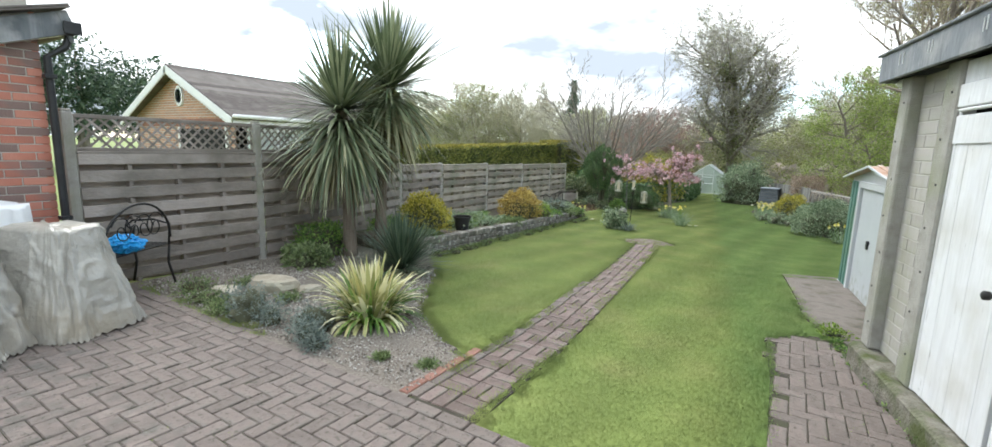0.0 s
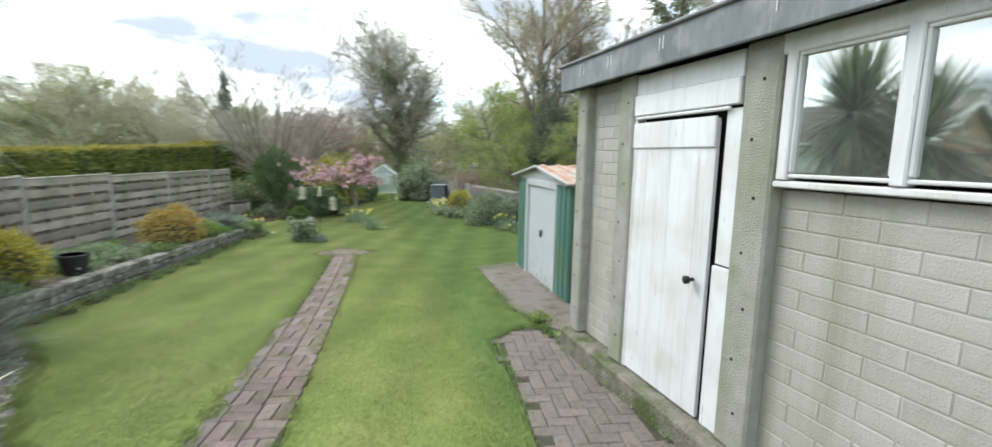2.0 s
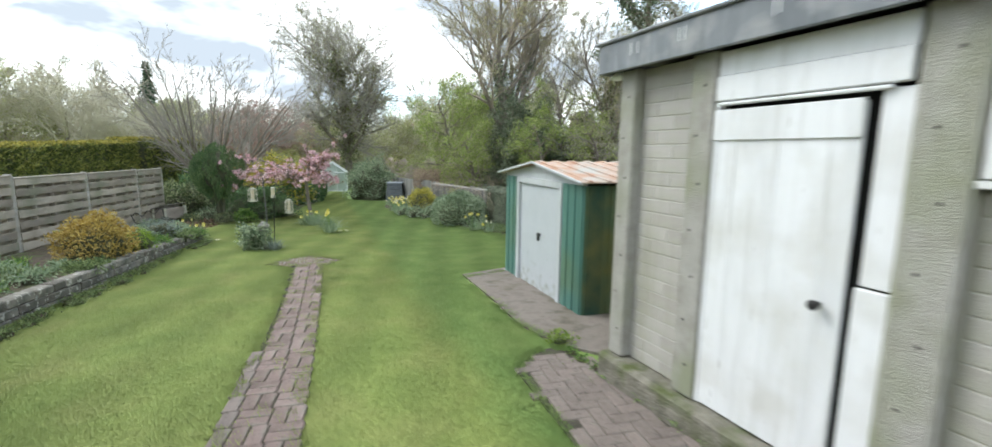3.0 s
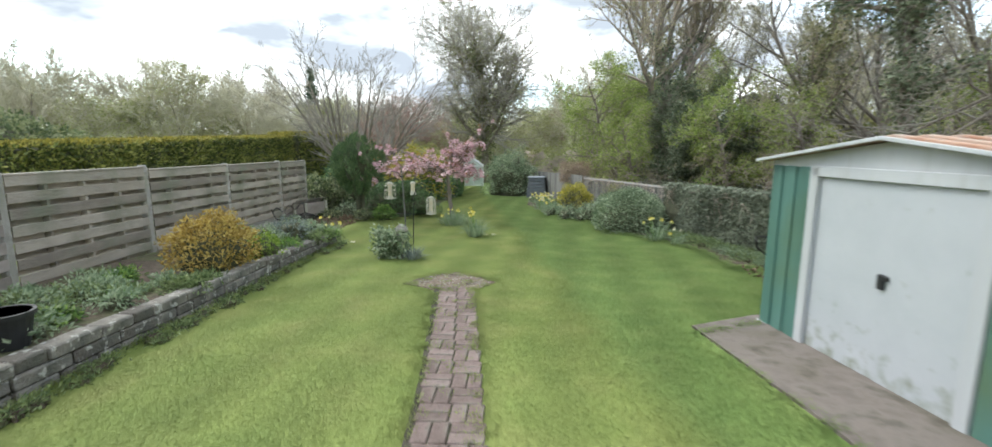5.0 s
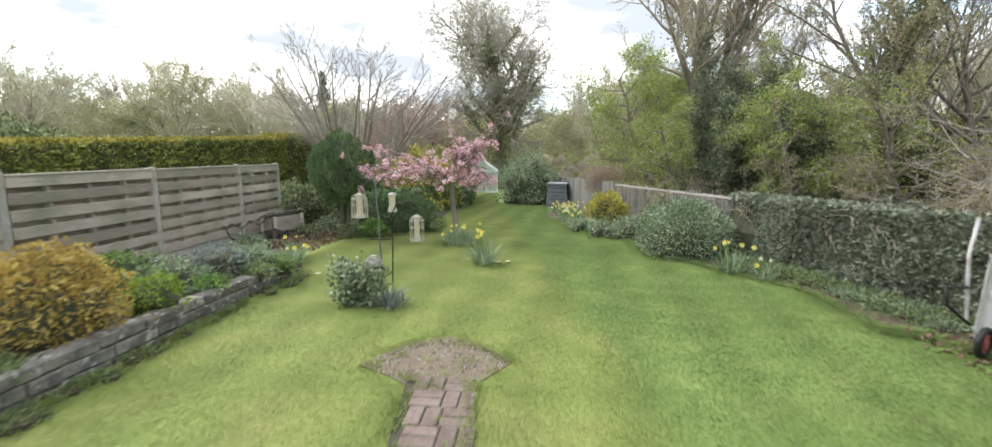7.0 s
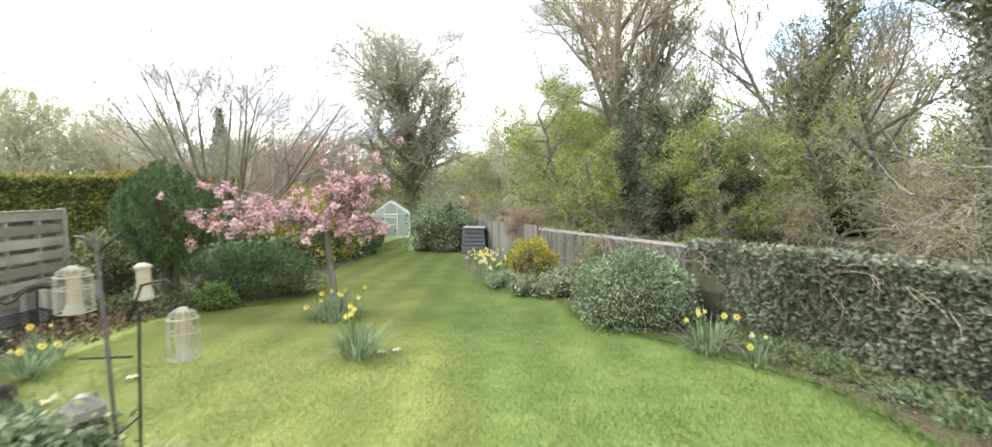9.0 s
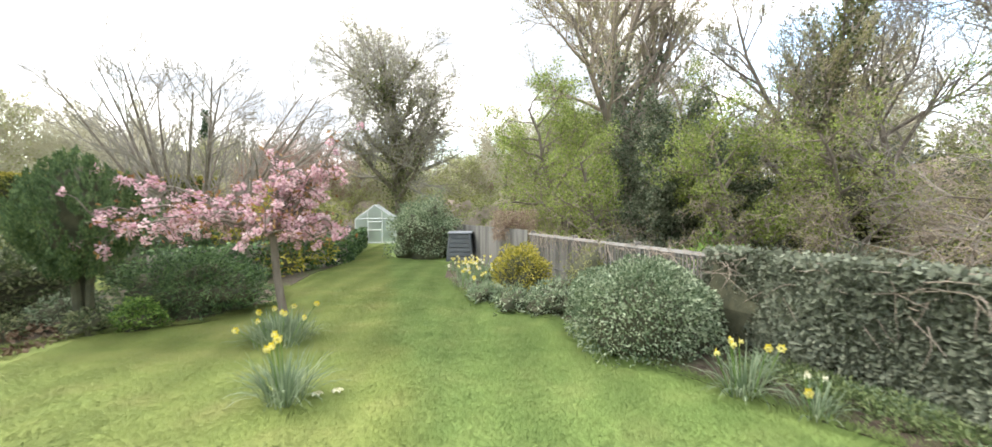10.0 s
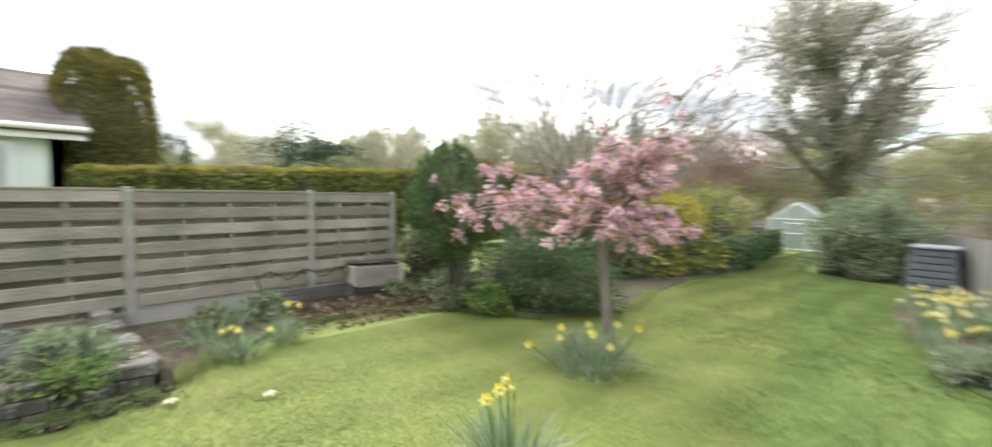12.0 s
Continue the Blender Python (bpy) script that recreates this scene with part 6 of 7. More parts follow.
make_tree("tall_tree", "tall budding tree with a mossy forked trunk", (5.6, 24.0, G(24)), 29, 16.5, 0.27, L_BUD, 4, 0.065, 4, 500, 0.40, M_TWIG, ivy_r=0.5, stem=0.60, spread=0.50, levels=5, kids=(15, 9, 7, 5), first=0.30, ratio=0.60, rise=0.26, wander=0.22, rmin=0.007)
for x, y, h, seed in ((8.6, 26.5, 13.0, 22), (11.2, 22.8, 12.0, 47), (7.0, 29.5, 13.0, 48), (13.6, 18.6, 11.0, 49)):
    make_tree("tall_tree", "slim budding tree behind the ivy thicket", (x, y, G(y)), seed, h, 0.15, L_BUD, 2, 0.055, 4, 0, 0, M_TWIG_GREY, stem=0.7, spread=0.55, levels=5, kids=(15, 8, 6, 4), first=0.18, ratio=0.48, rise=0.2, wander=0.24, rmin=0.009)
make_tree("ivy_tree", "slender tree with its trunk wrapped in ivy", (9.3, 20.2, G(20)), 23, 9.5, 0.16, L_BUD, 2, 0.05, 3, 420, 0.72, M_TWIG, ivy_r=0.55, ivy_leaf=0.09, ivy_mat=L_OLIVEDK, spread=0.62, levels=5, kids=(13, 7, 6, 4), first=0.2, ratio=0.42, rmin=0.006)
for x, y, h, seed, lab in ((8.7, 15.2, 11.0, 24, "dark evergreen-looking tree heavy with ivy"), (7.7, 12.0, 10.5, 25, "dark ivy-laden tree behind the metal shed"), (9.2, 8.6, 10.0, 26, "dark ivy-laden tree behind the garage")):
    make_tree("ivy_tree", lab, (x, y, G(y)), seed, h, 0.2, L_IVYDARK, 3, 0.085, 2, 500, 0.92, None, ivy_r=0.6, ivy_leaf=0.085, spread=0.72, levels=4, kids=(15, 8, 6), first=0.30, ratio=0.30, rise=0.05, wander=0.25)
for x, y, h, seed, per, lab in ((2.3, 27.5, 8.0, 31, 10, "fresh light green hawthorn in young leaf"), (4.0, 29.5, 8.4, 32, 10, "fresh light green hawthorn in young leaf"), (7.6, 21.5, 6.4, 33, 6, "airy light green tree in young leaf behind the fence"),
                                (3.3, 23.2, 6.6, 34, 9, "airy light green tree in young leaf behind the fence"), (11.0, 17.2, 6.0, 35, 4, "thin light green tree at the wood's edge"), (5.9, 18.9, 4.6, 38, 6, "fresh light green hawthorn in young leaf"),
                                (3.6, 20.6, 4.0, 39, 5, "airy fresh green hawthorn above the fence"), (8.3, 18.0, 4.6, 40, 5, "airy fresh green hawthorn above the fence"), (6.2, 23.4, 7.2, 45, 5, "airy light green tree in young leaf behind the fence")):
    make_tree("hawthorn", lab, (x, y, G(y)), seed, h, 0.11, L_FRESH, max(3, per - 2), 0.062, 2, 0, 0, None, spread=0.9, levels=4, kids=(17, 9, 6), first=0.14, ratio=0.50, rise=0.04, wander=0.26)
make_tree("tall_tree", "tall leafless tree at the wood's edge", (12.5, 21.5, G(21)), 27, 12.0, 0.16, None, 0, 0.1, 4, 0, 0, M_TWIG_GREY, stem=0.5, spread=0.7, levels=5, kids=(13, 8, 6, 4), first=0.25, ratio=0.75, rise=0.2, wander=0.24, rmin=0.006)
make_tree("tall_tree", "leafless twiggy tree behind the fence", (10.2, 13.8, G(14)), 28, 9.0, 0.12, None, 0, 0.1, 4, 0, 0, M_TWIG_GREY, stem=0.5, spread=0.85, levels=5, kids=(9, 6, 5, 4), first=0.12, ratio=0.85, rise=0.12, wander=0.26, rmin=0.005)
for x, y, h, seed in ((4.9, 22.6, 6.0, 36), (6.3, 20.6, 4.4, 37), (4.7, 20.9, 3.4, 43), (5.8, 22.0, 4.6, 46)):
    make_tree("holly", "dark ivy-smothered thicket tree behind the fence", (x, y, G(y)), seed, h, 0.15, L_IVYDARK, 7, 0.075, 2, 700, 0.95, None, ivy_r=0.5, ivy_leaf=0.08, spread=0.95, levels=4, kids=(18, 9, 5), first=0.04, ratio=0.46, rise=0.06, wander=0.24)
make_tree("spreading_tree", "wide leafless spreading tree behind the hedge", (-7.6, 24.0, G(24)), 41, 7.0, 0.16, None, 0, 0.1, 3, 0, 0, M_TWIG_GREY, stem=0.80, spread=0.5, levels=5, kids=(0, 8, 6, 5), ratio=0.42, rise=0.10, wander=0.13, rmin=0.009, fan=20)
for k, (x, y, h) in enumerate(((7.0, 17.2, 2.4), (8.2, 16.2, 2.6), (5.4, 18.6, 2.2), (6.6, 14.6, 2.2), (7.6, 13.0, 2.6), (9.6, 14.0, 3.0), (4.4, 20.0, 2.0), (3.0, 21.5, 2.2), (10.5, 18.5, 3.2), (6.2, 12.0, 2.0), (12.4, 20.5, 3.4), (12.5, 15.5, 3.4))):
    make_tree("bramble_thicket", "tangled brown leafless brush behind the fence", (x, y, G(y)), 60 + k, h, 0.03, L_OLIVE, 1, 0.045, 3, 0, 0, None, spread=1.0, levels=4, kids=(14, 7, 5), first=0.02, ratio=0.62, rise=0.02, wander=0.4, rmin=0.006)
for k in range(13):
    x, y = 6.0 + rng.uniform(-2.5, 7), rng.uniform(12, 24)
    if x < RF(y) + 1.2:
        continue
    shrub("undergrowth", "olive woodland undergrowth", "shrub", (x, y, G(y)), (0.8, 0.8, 0.45), (L_OLIVE, L_GREEN, L_IVY)[k % 3], M_STEMS_AND_SHADE, 1300, 0.10, 0.4, lumpy=0.4, shell=0.8)

for k, (x, y, r) in enumerate(((6.6, 33.0, 2.3), (9.6, 31.5, 2.6), (13.0, 31.0, 2.8), (16.4, 28.5, 2.8), (18.6, 24.5, 2.6))):
    shrub("thicket", "dense olive-brown thicket in the wood beyond the fence", "thicket", (x, y, G(y)), (r, r * 0.8, r * 0.95), (L_OLIVE, L_IVY, L_OLIVE)[k % 3], M_STEMS_AND_SHADE, 6500, 0.20, 0.45, lumpy=0.45, freq=1.4, shell=0.7)

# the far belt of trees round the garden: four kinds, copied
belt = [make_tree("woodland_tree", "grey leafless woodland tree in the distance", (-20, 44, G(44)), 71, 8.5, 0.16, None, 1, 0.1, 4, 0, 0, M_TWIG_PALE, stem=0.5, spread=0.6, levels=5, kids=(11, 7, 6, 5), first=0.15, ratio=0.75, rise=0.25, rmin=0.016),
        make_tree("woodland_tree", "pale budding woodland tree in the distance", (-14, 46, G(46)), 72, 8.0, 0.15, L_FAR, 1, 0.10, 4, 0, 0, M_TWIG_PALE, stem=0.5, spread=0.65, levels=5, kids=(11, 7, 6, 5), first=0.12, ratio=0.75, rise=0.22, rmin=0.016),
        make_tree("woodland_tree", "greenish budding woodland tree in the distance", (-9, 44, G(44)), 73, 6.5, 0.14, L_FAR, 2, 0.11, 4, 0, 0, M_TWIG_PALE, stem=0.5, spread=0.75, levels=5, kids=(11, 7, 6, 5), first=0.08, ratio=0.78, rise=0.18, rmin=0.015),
        make_tree("woodland_tree", "reddish-brown leafless tree in the distance", (-6.5, 42, G(42)), 74, 6.8, 0.14, None, 0, 0.1, 3, 0, 0, mat("reddish_twigs", [(0.30, 0.20, 0.17), (0.40, 0.29, 0.25)], 3, 0.9, 0, vary=""), stem=0.5, spread=0.8, levels=5, kids=(11, 7, 6, 5), first=0.05, ratio=0.8, rise=0.18, rmin=0.014)]
k = 0
for x, y, kind, s in [(-17 + 3.4 * i, 50 + 4 * (i % 2), (1, 2, 3, 0)[i % 4], 0.9 + 0.1 * (i % 3)) for i in range(10)] + \
        [(-24 - 4.2 * i, 44 - 2.2 * i, (0, 1, 2)[i % 3], 0.95 + 0.12 * (i % 2)) for i in range(9)] + [(-22 - 4.5 * i, 52 - 2 * i, (2, 0)[i % 2], 1.15) for i in range(7)] + \
        [(14, 46, 1, 1.1), (19, 38, 2, 1.1), (17, 28, 0, 1.0), (20, 22, 1, 1.0), (16, 12, 2, 1.0), (22, 30, 2, 1.0), (24, 24, 2, 1.1), (9, 40, 2, 1.1), (4, 44, 0, 1.0), (-8.5, 38, 3, 0.85), (-5.3, 40, 2, 0.75), (0.8, 41, 2, 0.8), (-11, 40, 3, 0.9)]:
    copy_thing(belt[kind], pose(x, y, G(y), 0, 0, 47 * k) @ Matrix.Scale(s * 1.42, 4))
    k += 1


def conifer(name, label, x, y, h, r, m=L_FIR, n=9000, z=None, pine=False, size=0.22):
    t = thing(name, label, "conifer", pose(x, y, G(y) if z is None else z))
    part("trunk", Mesher().tube([(0, 0, -0.2), (0, 0, h * 0.95)], [r * 0.12, 0.02], 8), M_BARK, t)
    if pine:
        p, d = blob_points(n, (r, r, h * 0.52), 0.4, 1.6, 0.5)
        p = p + np.array([0, 0, h * 0.46])
    else:
        u = rng.uniform(0, 1, n) ** 0.7
        tier = 0.75 + 0.25 * np.sin(u * 34)
        a = rng.uniform(0, 6.283, n)
        q = r * u * tier * np.sqrt(rng.uniform(0.15, 1, n))
        p = np.stack([q * np.cos(a), q * np.sin(a), h * (1 - u * 0.92) + rng.normal(size=n) * 0.08], 1)
    ms = Mesher()
    leaves_at(ms, p, size, 0.3, 0.3)
    part("foliage", ms, m, t)
    return t


conifer("fir_tree", "dark pointed fir far behind the trees", -33, 78, 15.0, 4.2, n=4500, size=0.6)
conifer("pine_tree", "broad dark pine far across the gardens", -40.4, 31, 8.2, 4.0, n=7000, pine=True, size=0.35)
conifer("fir_tree", "small dark fir far across the gardens", -38.8, 21.1, 5.0, 0.8, n=2200, size=0.25)
for x, y, h, rr in ((-33, 13.0, 6.3, 2.8), (-30, 9.2, 6.2, 2.8), (-36, 17.0, 6.5, 3.0), (-29, 5.6, 6.0, 2.6), (-28, 2.0, 5.5, 2.6)):
    conifer("pine_tree", "dark conifer behind the bungalow", x, y, h, rr, n=5200, pine=True, size=0.32)
shrub("far_hedge", "green clipped mound in the neighbouring garden", "shrub", (-27, 27, G(27)), (4, 4, 2.2), L_LAUREL, M_STEMS_AND_SHADE, 6000, 0.25, 0.5, lumpy=0.15)
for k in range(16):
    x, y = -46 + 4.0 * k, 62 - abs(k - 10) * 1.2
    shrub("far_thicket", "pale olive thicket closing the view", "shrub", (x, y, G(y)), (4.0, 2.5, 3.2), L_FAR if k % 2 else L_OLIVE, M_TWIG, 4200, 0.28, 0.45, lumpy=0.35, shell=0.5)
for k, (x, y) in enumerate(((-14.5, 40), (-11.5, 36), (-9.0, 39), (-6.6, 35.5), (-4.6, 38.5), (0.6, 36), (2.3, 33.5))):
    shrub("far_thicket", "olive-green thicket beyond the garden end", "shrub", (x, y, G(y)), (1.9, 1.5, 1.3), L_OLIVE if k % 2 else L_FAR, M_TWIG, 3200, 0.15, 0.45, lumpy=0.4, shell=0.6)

# clipped russet bush on a bare leg
cb = thing("clipped_bush", "flat-topped clipped russet bush on bare stems", "shrub", pose(1.35, 20.6, G(20.6)))
ms = Mesher()
for k in range(6):
    a = k * 1.05
    ms.tube([(0.03 * math.cos(a), 0.03 * math.sin(a), -0.05), (0.10 * math.cos(a), 0.10 * math.sin(a), 0.45), (0.32 * math.cos(a), 0.32 * math.sin(a), 0.95)], [0.03, 0.025, 0.012], 6)
part("stems", ms, M_BARK, cb)
p = np.stack([rng.uniform(-0.52, 0.52, 4200), rng.uniform(-0.45, 0.45, 4200), rng.uniform(0.72, 1.42, 4200)], 1)
ms = Mesher()
leaves_at(ms, p, 0.10, 0.12, -0.5)
part("canopy", ms, L_CLIPPED, cb)

for x, y in ((24, 14), (26, 18), (25, 22), (27, 27), (24, 31), (21, 35), (19, 18), (18, 24), (28, 10), (22, 9)):
    shrub("far_thicket", "brown and olive thicket closing the wood", "shrub", (x, y, G(y)), (2.8, 2.8, 2.0), L_OLIVE if x % 2 else L_FAR, M_TWIG, 2600, 0.22, 0.45, lumpy=0.4, shell=0.6)
for k in range(12):
    f = k / 11
    y = 4.75 - 1.9 * f
    x = 1.40 + 0.36 * f - 0.02 * (k % 2)
    shrub("weeds", "tiny weeds and moss along the garage plinth", "weeds", (x, y, G(y) + 0.0), (0.05, 0.08, 0.035), L_GREEN, M_SOIL, 110, 0.03, 0.35, shell=0.8)
shrub("weeds", "green weeds where paving meets the slab", "weeds", (1.38, 4.98, G(5)), (0.14, 0.10, 0.07), L_LIME, M_STEMS_AND_SHADE, 260, 0.04, 0.3, shell=0.8)

# ---------------------------------------------------------------- covered furniture on the patio
def drape(name, label, at, base, top, h, material, seed, folds=0.05):
    """A sheet thrown over something: wide at the foot, crumpled on the way up."""
    v, f, nu, nv = [], [], 200, 60
    for j in range(nv + 1):
        k = j / nv
        s = 1 - k
        for i in range(nu):
            a = 2 * math.pi * i / nu
            ca, sa = math.cos(a), math.sin(a)
            e = 0.55
            sx, sy = math.copysign(abs(ca) ** e, ca), math.copysign(abs(sa) ** e, sa)
            bx, by = base[0] * s + top[0] * k, base[1] * s + top[1] * k
            w = folds * (noise.noise(Vector((ca * 3.2, sa * 3.2, k * 1.1 + seed))) + 0.55 * abs(noise.noise(Vector((ca * 7, sa * 7, k * 2.5 + seed)))) + 0.3 * abs(noise.noise(Vector((ca * 17, sa * 17, k * 5 + seed))))) * (1.5 - k)
            crease = max(0.0, 1 - 7 * abs(noise.noise(Vector((sx * bx * 4.5, sy * by * 4.5, k * 3.6 + seed)))))
            w += 0.014 * crease * min(1.0, folds * 14) + folds * 0.05 * noise.noise(Vector((ca * 9, sa * 9, k * 11 + seed)))
            z = h * (k ** 0.85) + 0.03 * noise.noise(Vector((ca * 4, sa * 4, seed)))
            v.append((sx * (bx + w), sy * (by + w), max(z, 0.004) if j else 0.004 + 0.02 * (i % 3 == 0)))
    f = [(j * nu + i, j * nu + (i + 1) % nu, (j + 1) * nu + (i + 1) % nu, (j + 1) * nu + i) for j in range(nv) for i in range(nu)]
    c0 = len(v)
    for q, (kk, hh) in enumerate(((0.7, 0.03), (0.35, 0.04))):
        for i in range(nu):
            x, y, z = v[nv * nu + i]
            v.append((x * kk, y * kk, h + hh * (0.6 + noise.noise(Vector((x * 4, y * 4, seed))))))
    f += [((nv + q) * nu + i, (nv + q) * nu + (i + 1) % nu, (nv + q + 1) * nu + (i + 1) % nu, (nv + q + 1) * nu + i) for q in range(2) for i in range(nu)]
    f.append(tuple((nv + 2) * nu + i for i in range(nu)))
    return tagged(part(name, Mesher().add(v, f), material, m=at, smooth=True), label, "cover")


drape("furniture_cover", "creased grey plastic cover over garden furniture on the patio", pose(-4.00, 0.98, G(1.0) + 0.01, 0, 0, 20), (0.52, 0.36), (0.34, 0.20), 0.80, M_COVER, 1.3, 0.06)
drape("furniture_cover", "creased grey plastic cover over a chair on the patio", pose(-3.88, 0.36, G(0.4) + 0.01, 0, 0, -15), (0.46, 0.42), (0.20, 0.18), 0.84, M_COVER, 4.1, 0.07)
drape("table_cover", "smooth white cover on a round table behind", pose(-4.52, 0.62, G(0.6) + 0.01), (0.30, 0.40), (0.28, 0.36), 0.92, M_WHITECOVER, 8.0, 0.02)

# wrought iron bench
bn = thing("iron_bench", "black wrought iron bench with scrolled back beside the fence", "bench", pose(-4.60, 1.62, G(1.62) + 0.01, 0, 0, -60))
for sx in (-0.42, 0.42):
    part("leg", Mesher().tube([(sx, -0.22, 0), (sx, -0.17, 0.22), (sx, -0.20, 0.42)], 0.013, 8), M_BLACK, bn, smooth=True)
    part("leg", Mesher().tube([(sx, 0.24, 0), (sx, 0.18, 0.22), (sx, 0.2, 0.42)], 0.013, 8), M_BLACK, bn, smooth=True)
    arm = [(sx, 0.2, 0.42), (sx, 0.22, 0.64), (sx, 0.05, 0.68), (sx, -0.18, 0.66), (sx, -0.25, 0.60), (sx, -0.20, 0.56), (sx, -0.16, 0.60), (sx, -0.21, 0.42)]
    part("armrest", Mesher().tube(arm, 0.011, 8), M_BLACK, bn, smooth=True)
for k in range(9):
    part("seat_slat", Mesher().box((0, -0.2 + 0.05 * k, 0.43), (0.86, 0.03, 0.012), None, 0.003), M_BLACK, bn)
bk = Mesher().tube([(0.42 * math.cos(a), 0.22 + 0.03 * math.sin(a), 0.50 + 0.40 * math.sin(a)) for a in np.linspace(0, math.pi, 17)], 0.012, 8)
part("back_frame", bk, M_BLACK, bn, smooth=True)
for cx, s in ((-0.2, 1), (0.2, -1), (-0.07, -1), (0.07, 1)):
    sp = [(cx + s * (0.02 + 0.012 * a) * math.cos(a), 0.235, 0.66 + (0.02 + 0.014 * a) * math.sin(a)) for a in np.linspace(0, 9, 26)]
    part("scroll", Mesher().tube(sp, 0.006, 6), M_BLACK, bn, smooth=True)
bag = bmesh.new()
bmesh.ops.create_icosphere(bag, subdivisions=4, radius=1)
for q in bag.verts:
    d = q.co.copy()
    k = 1 + 0.35 * noise.noise(d * 2.6) + 0.22 * noise.noise(d * 6.5)
    q.co = Vector((d.x * 0.16 * k, d.y * 0.12 * k, d.z * 0.085 * k))
me = bpy.data.meshes.new("bag")
bag.to_mesh(me)
bag.free()
me.materials.append(M_BLUE)
tagged(part("plastic_bag", me, M_BLUE, m=pose(-4.43, 1.62, G(1.62) + 0.53, 0, 0, 30)), "crumpled bright blue plastic bag on the bench", "bag")

# ---------------------------------------------------------------- bird feeder station
M_POLE = mat("dull_grey_metal", [(0.11, 0.11, 0.105), (0.19, 0.185, 0.175)], 12, 0.6, 0.05, vary="", metal=0.3)
fs = thing("bird_feeder_pole", "dark metal bird feeder pole with two curved arms", "bird feeder", pose(-2.38, 10.82, G(10.8)))
part("pole", Mesher().tube([(0.03, 0, -0.1), (0.0, 0, 0.7), (-0.03, 0, 1.34)], [0.010, 0.010, 0.009], 8), M_POLE, fs)
part("stake", Mesher().tube([(0.10, 0.05, -0.08), (0.13, 0.05, 0.75), (0.14, 0.05, 0.9)], [0.008, 0.008, 0.007], 7), M_BLACK, fs, "thin black stake")


def hook(pts, r=0.007):
    part("arm", Mesher().tube(pts, r, 7), M_BLACK, fs, smooth=True)


hook([(-0.02, 0, 1.20), (-0.12, 0.05, 1.30), (-0.22, 0.12, 1.30), (-0.25, 0.14, 1.22)])
hook([(-0.02, 0, 1.22), (0.05, 0.06, 1.32), (0.10, 0.12, 1.28), (0.10, 0.14, 1.22)])
hook([(0.10, 0.02, 0.85), (0.2, -0.02, 1.05), (0.34, -0.05, 1.08), (0.42, -0.07, 1.02)])
hook([(-0.14, 0, 0.66), (0.12, 0, 0.66)], 0.006)
part("leg", Mesher().tube([(0.1, 0.05, 0.0), (0.02, -0.09, 0.22), (0.1, 0.05, 0.30)], 0.006, 6).tube([(0.1, 0.05, 0.0), (0.22, 0.0, 0.1), (0.24, 0.0, -0.03)], 0.006, 6), M_BLACK, fs)
M_CREAMWIRE = mat("cream_coated_wire", [(0.38, 0.37, 0.30), (0.48, 0.465, 0.38)], 20, 0.6, 0, vary="")
M_SEED = mat("seed_and_fat", [(0.42, 0.36, 0.24), (0.58, 0.52, 0.38)], 30, 0.8, 0.2, vary="")


def feeder(x, y, ztop, r, h, cage, label):
    t = thing("bird_feeder", label, "bird feeder", pose(x, y, ztop), "hanging bird feeders")
    part("hanger", Mesher().tube([(-r * 0.5, 0, -0.02), (-r * 0.3, 0, 0.03), (0, 0, 0.05), (r * 0.3, 0, 0.03), (r * 0.5, 0, -0.02)], 0.003, 5), M_BLACK, t)
    if cage:
        for k in range(12):
            a = 6.283 * k / 12
            c, s = math.cos(a), math.sin(a)
            part("wire", Mesher().tube([(r * 0.25 * c, r * 0.25 * s, -0.005), (r * 0.8 * c, r * 0.8 * s, -0.03), (r * c, r * s, -0.09), (r * c, r * s, -h)], 0.0035, 4), M_CREAMWIRE, t)
        for z in (-0.06, -h * 0.5, -h):
            part("ring", Mesher().tube([(r * math.cos(a), r * math.sin(a), z) for a in np.linspace(0, 6.283, 20)], 0.0035, 4), M_CREAMWIRE, t)
        r *= 0.52
    part("tube", Mesher().tube([(0, 0, -0.03), (0, 0, -h + 0.04)], r * 0.8, 12), M_SEED, t)
    part("cap", Mesher().tube([(0, 0, -0.005), (0, 0, -0.02), (0, 0, -0.035)], [r * 0.4, r, r * 1.05], 14), M_CREAMWIRE, t)
    part("tray", Mesher().tube([(0, 0, -h + 0.045), (0, 0, -h), (0, 0, -h - 0.012)], [r * 0.9, r * 1.15, r * 1.1], 14), M_CREAMWIRE, t)
    return t


feeder(-2.64, 10.97, 1.10, 0.085, 0.26, True, "cream wire cage bird feeder hanging from the pole")
feeder(-2.28, 10.98, 1.11, 0.042, 0.20, False, "pale tube bird feeder hanging from the pole")
feeder(-1.96, 10.76, 0.90, 0.072, 0.27, True, "cream wire cage bird feeder hanging low")
bt = thing("bird_table", "small roofed stone-coloured bird feeder among the leaves", "bird feeder", pose(-2.40, 10.66, G(10.7)))
part("stem", Mesher().tube([(0, 0, -0.05), (0, 0, 0.36)], 0.014, 8), M_TIMBER, bt)
part("tray", Mesher().tube([(0, 0, 0.34), (0, 0, 0.38)], 0.085, 14), M_STONEBLK, bt)
part("roof", Mesher().tube([(0, 0, 0.42), (0, 0, 0.46), (0, 0, 0.52)], [0.10, 0.095, 0.03], 14), M_STONEBLK, bt)
part("support", Mesher().tube([(0, 0, 0.38), (0, 0, 0.43)], 0.05, 10), M_SEED, bt)
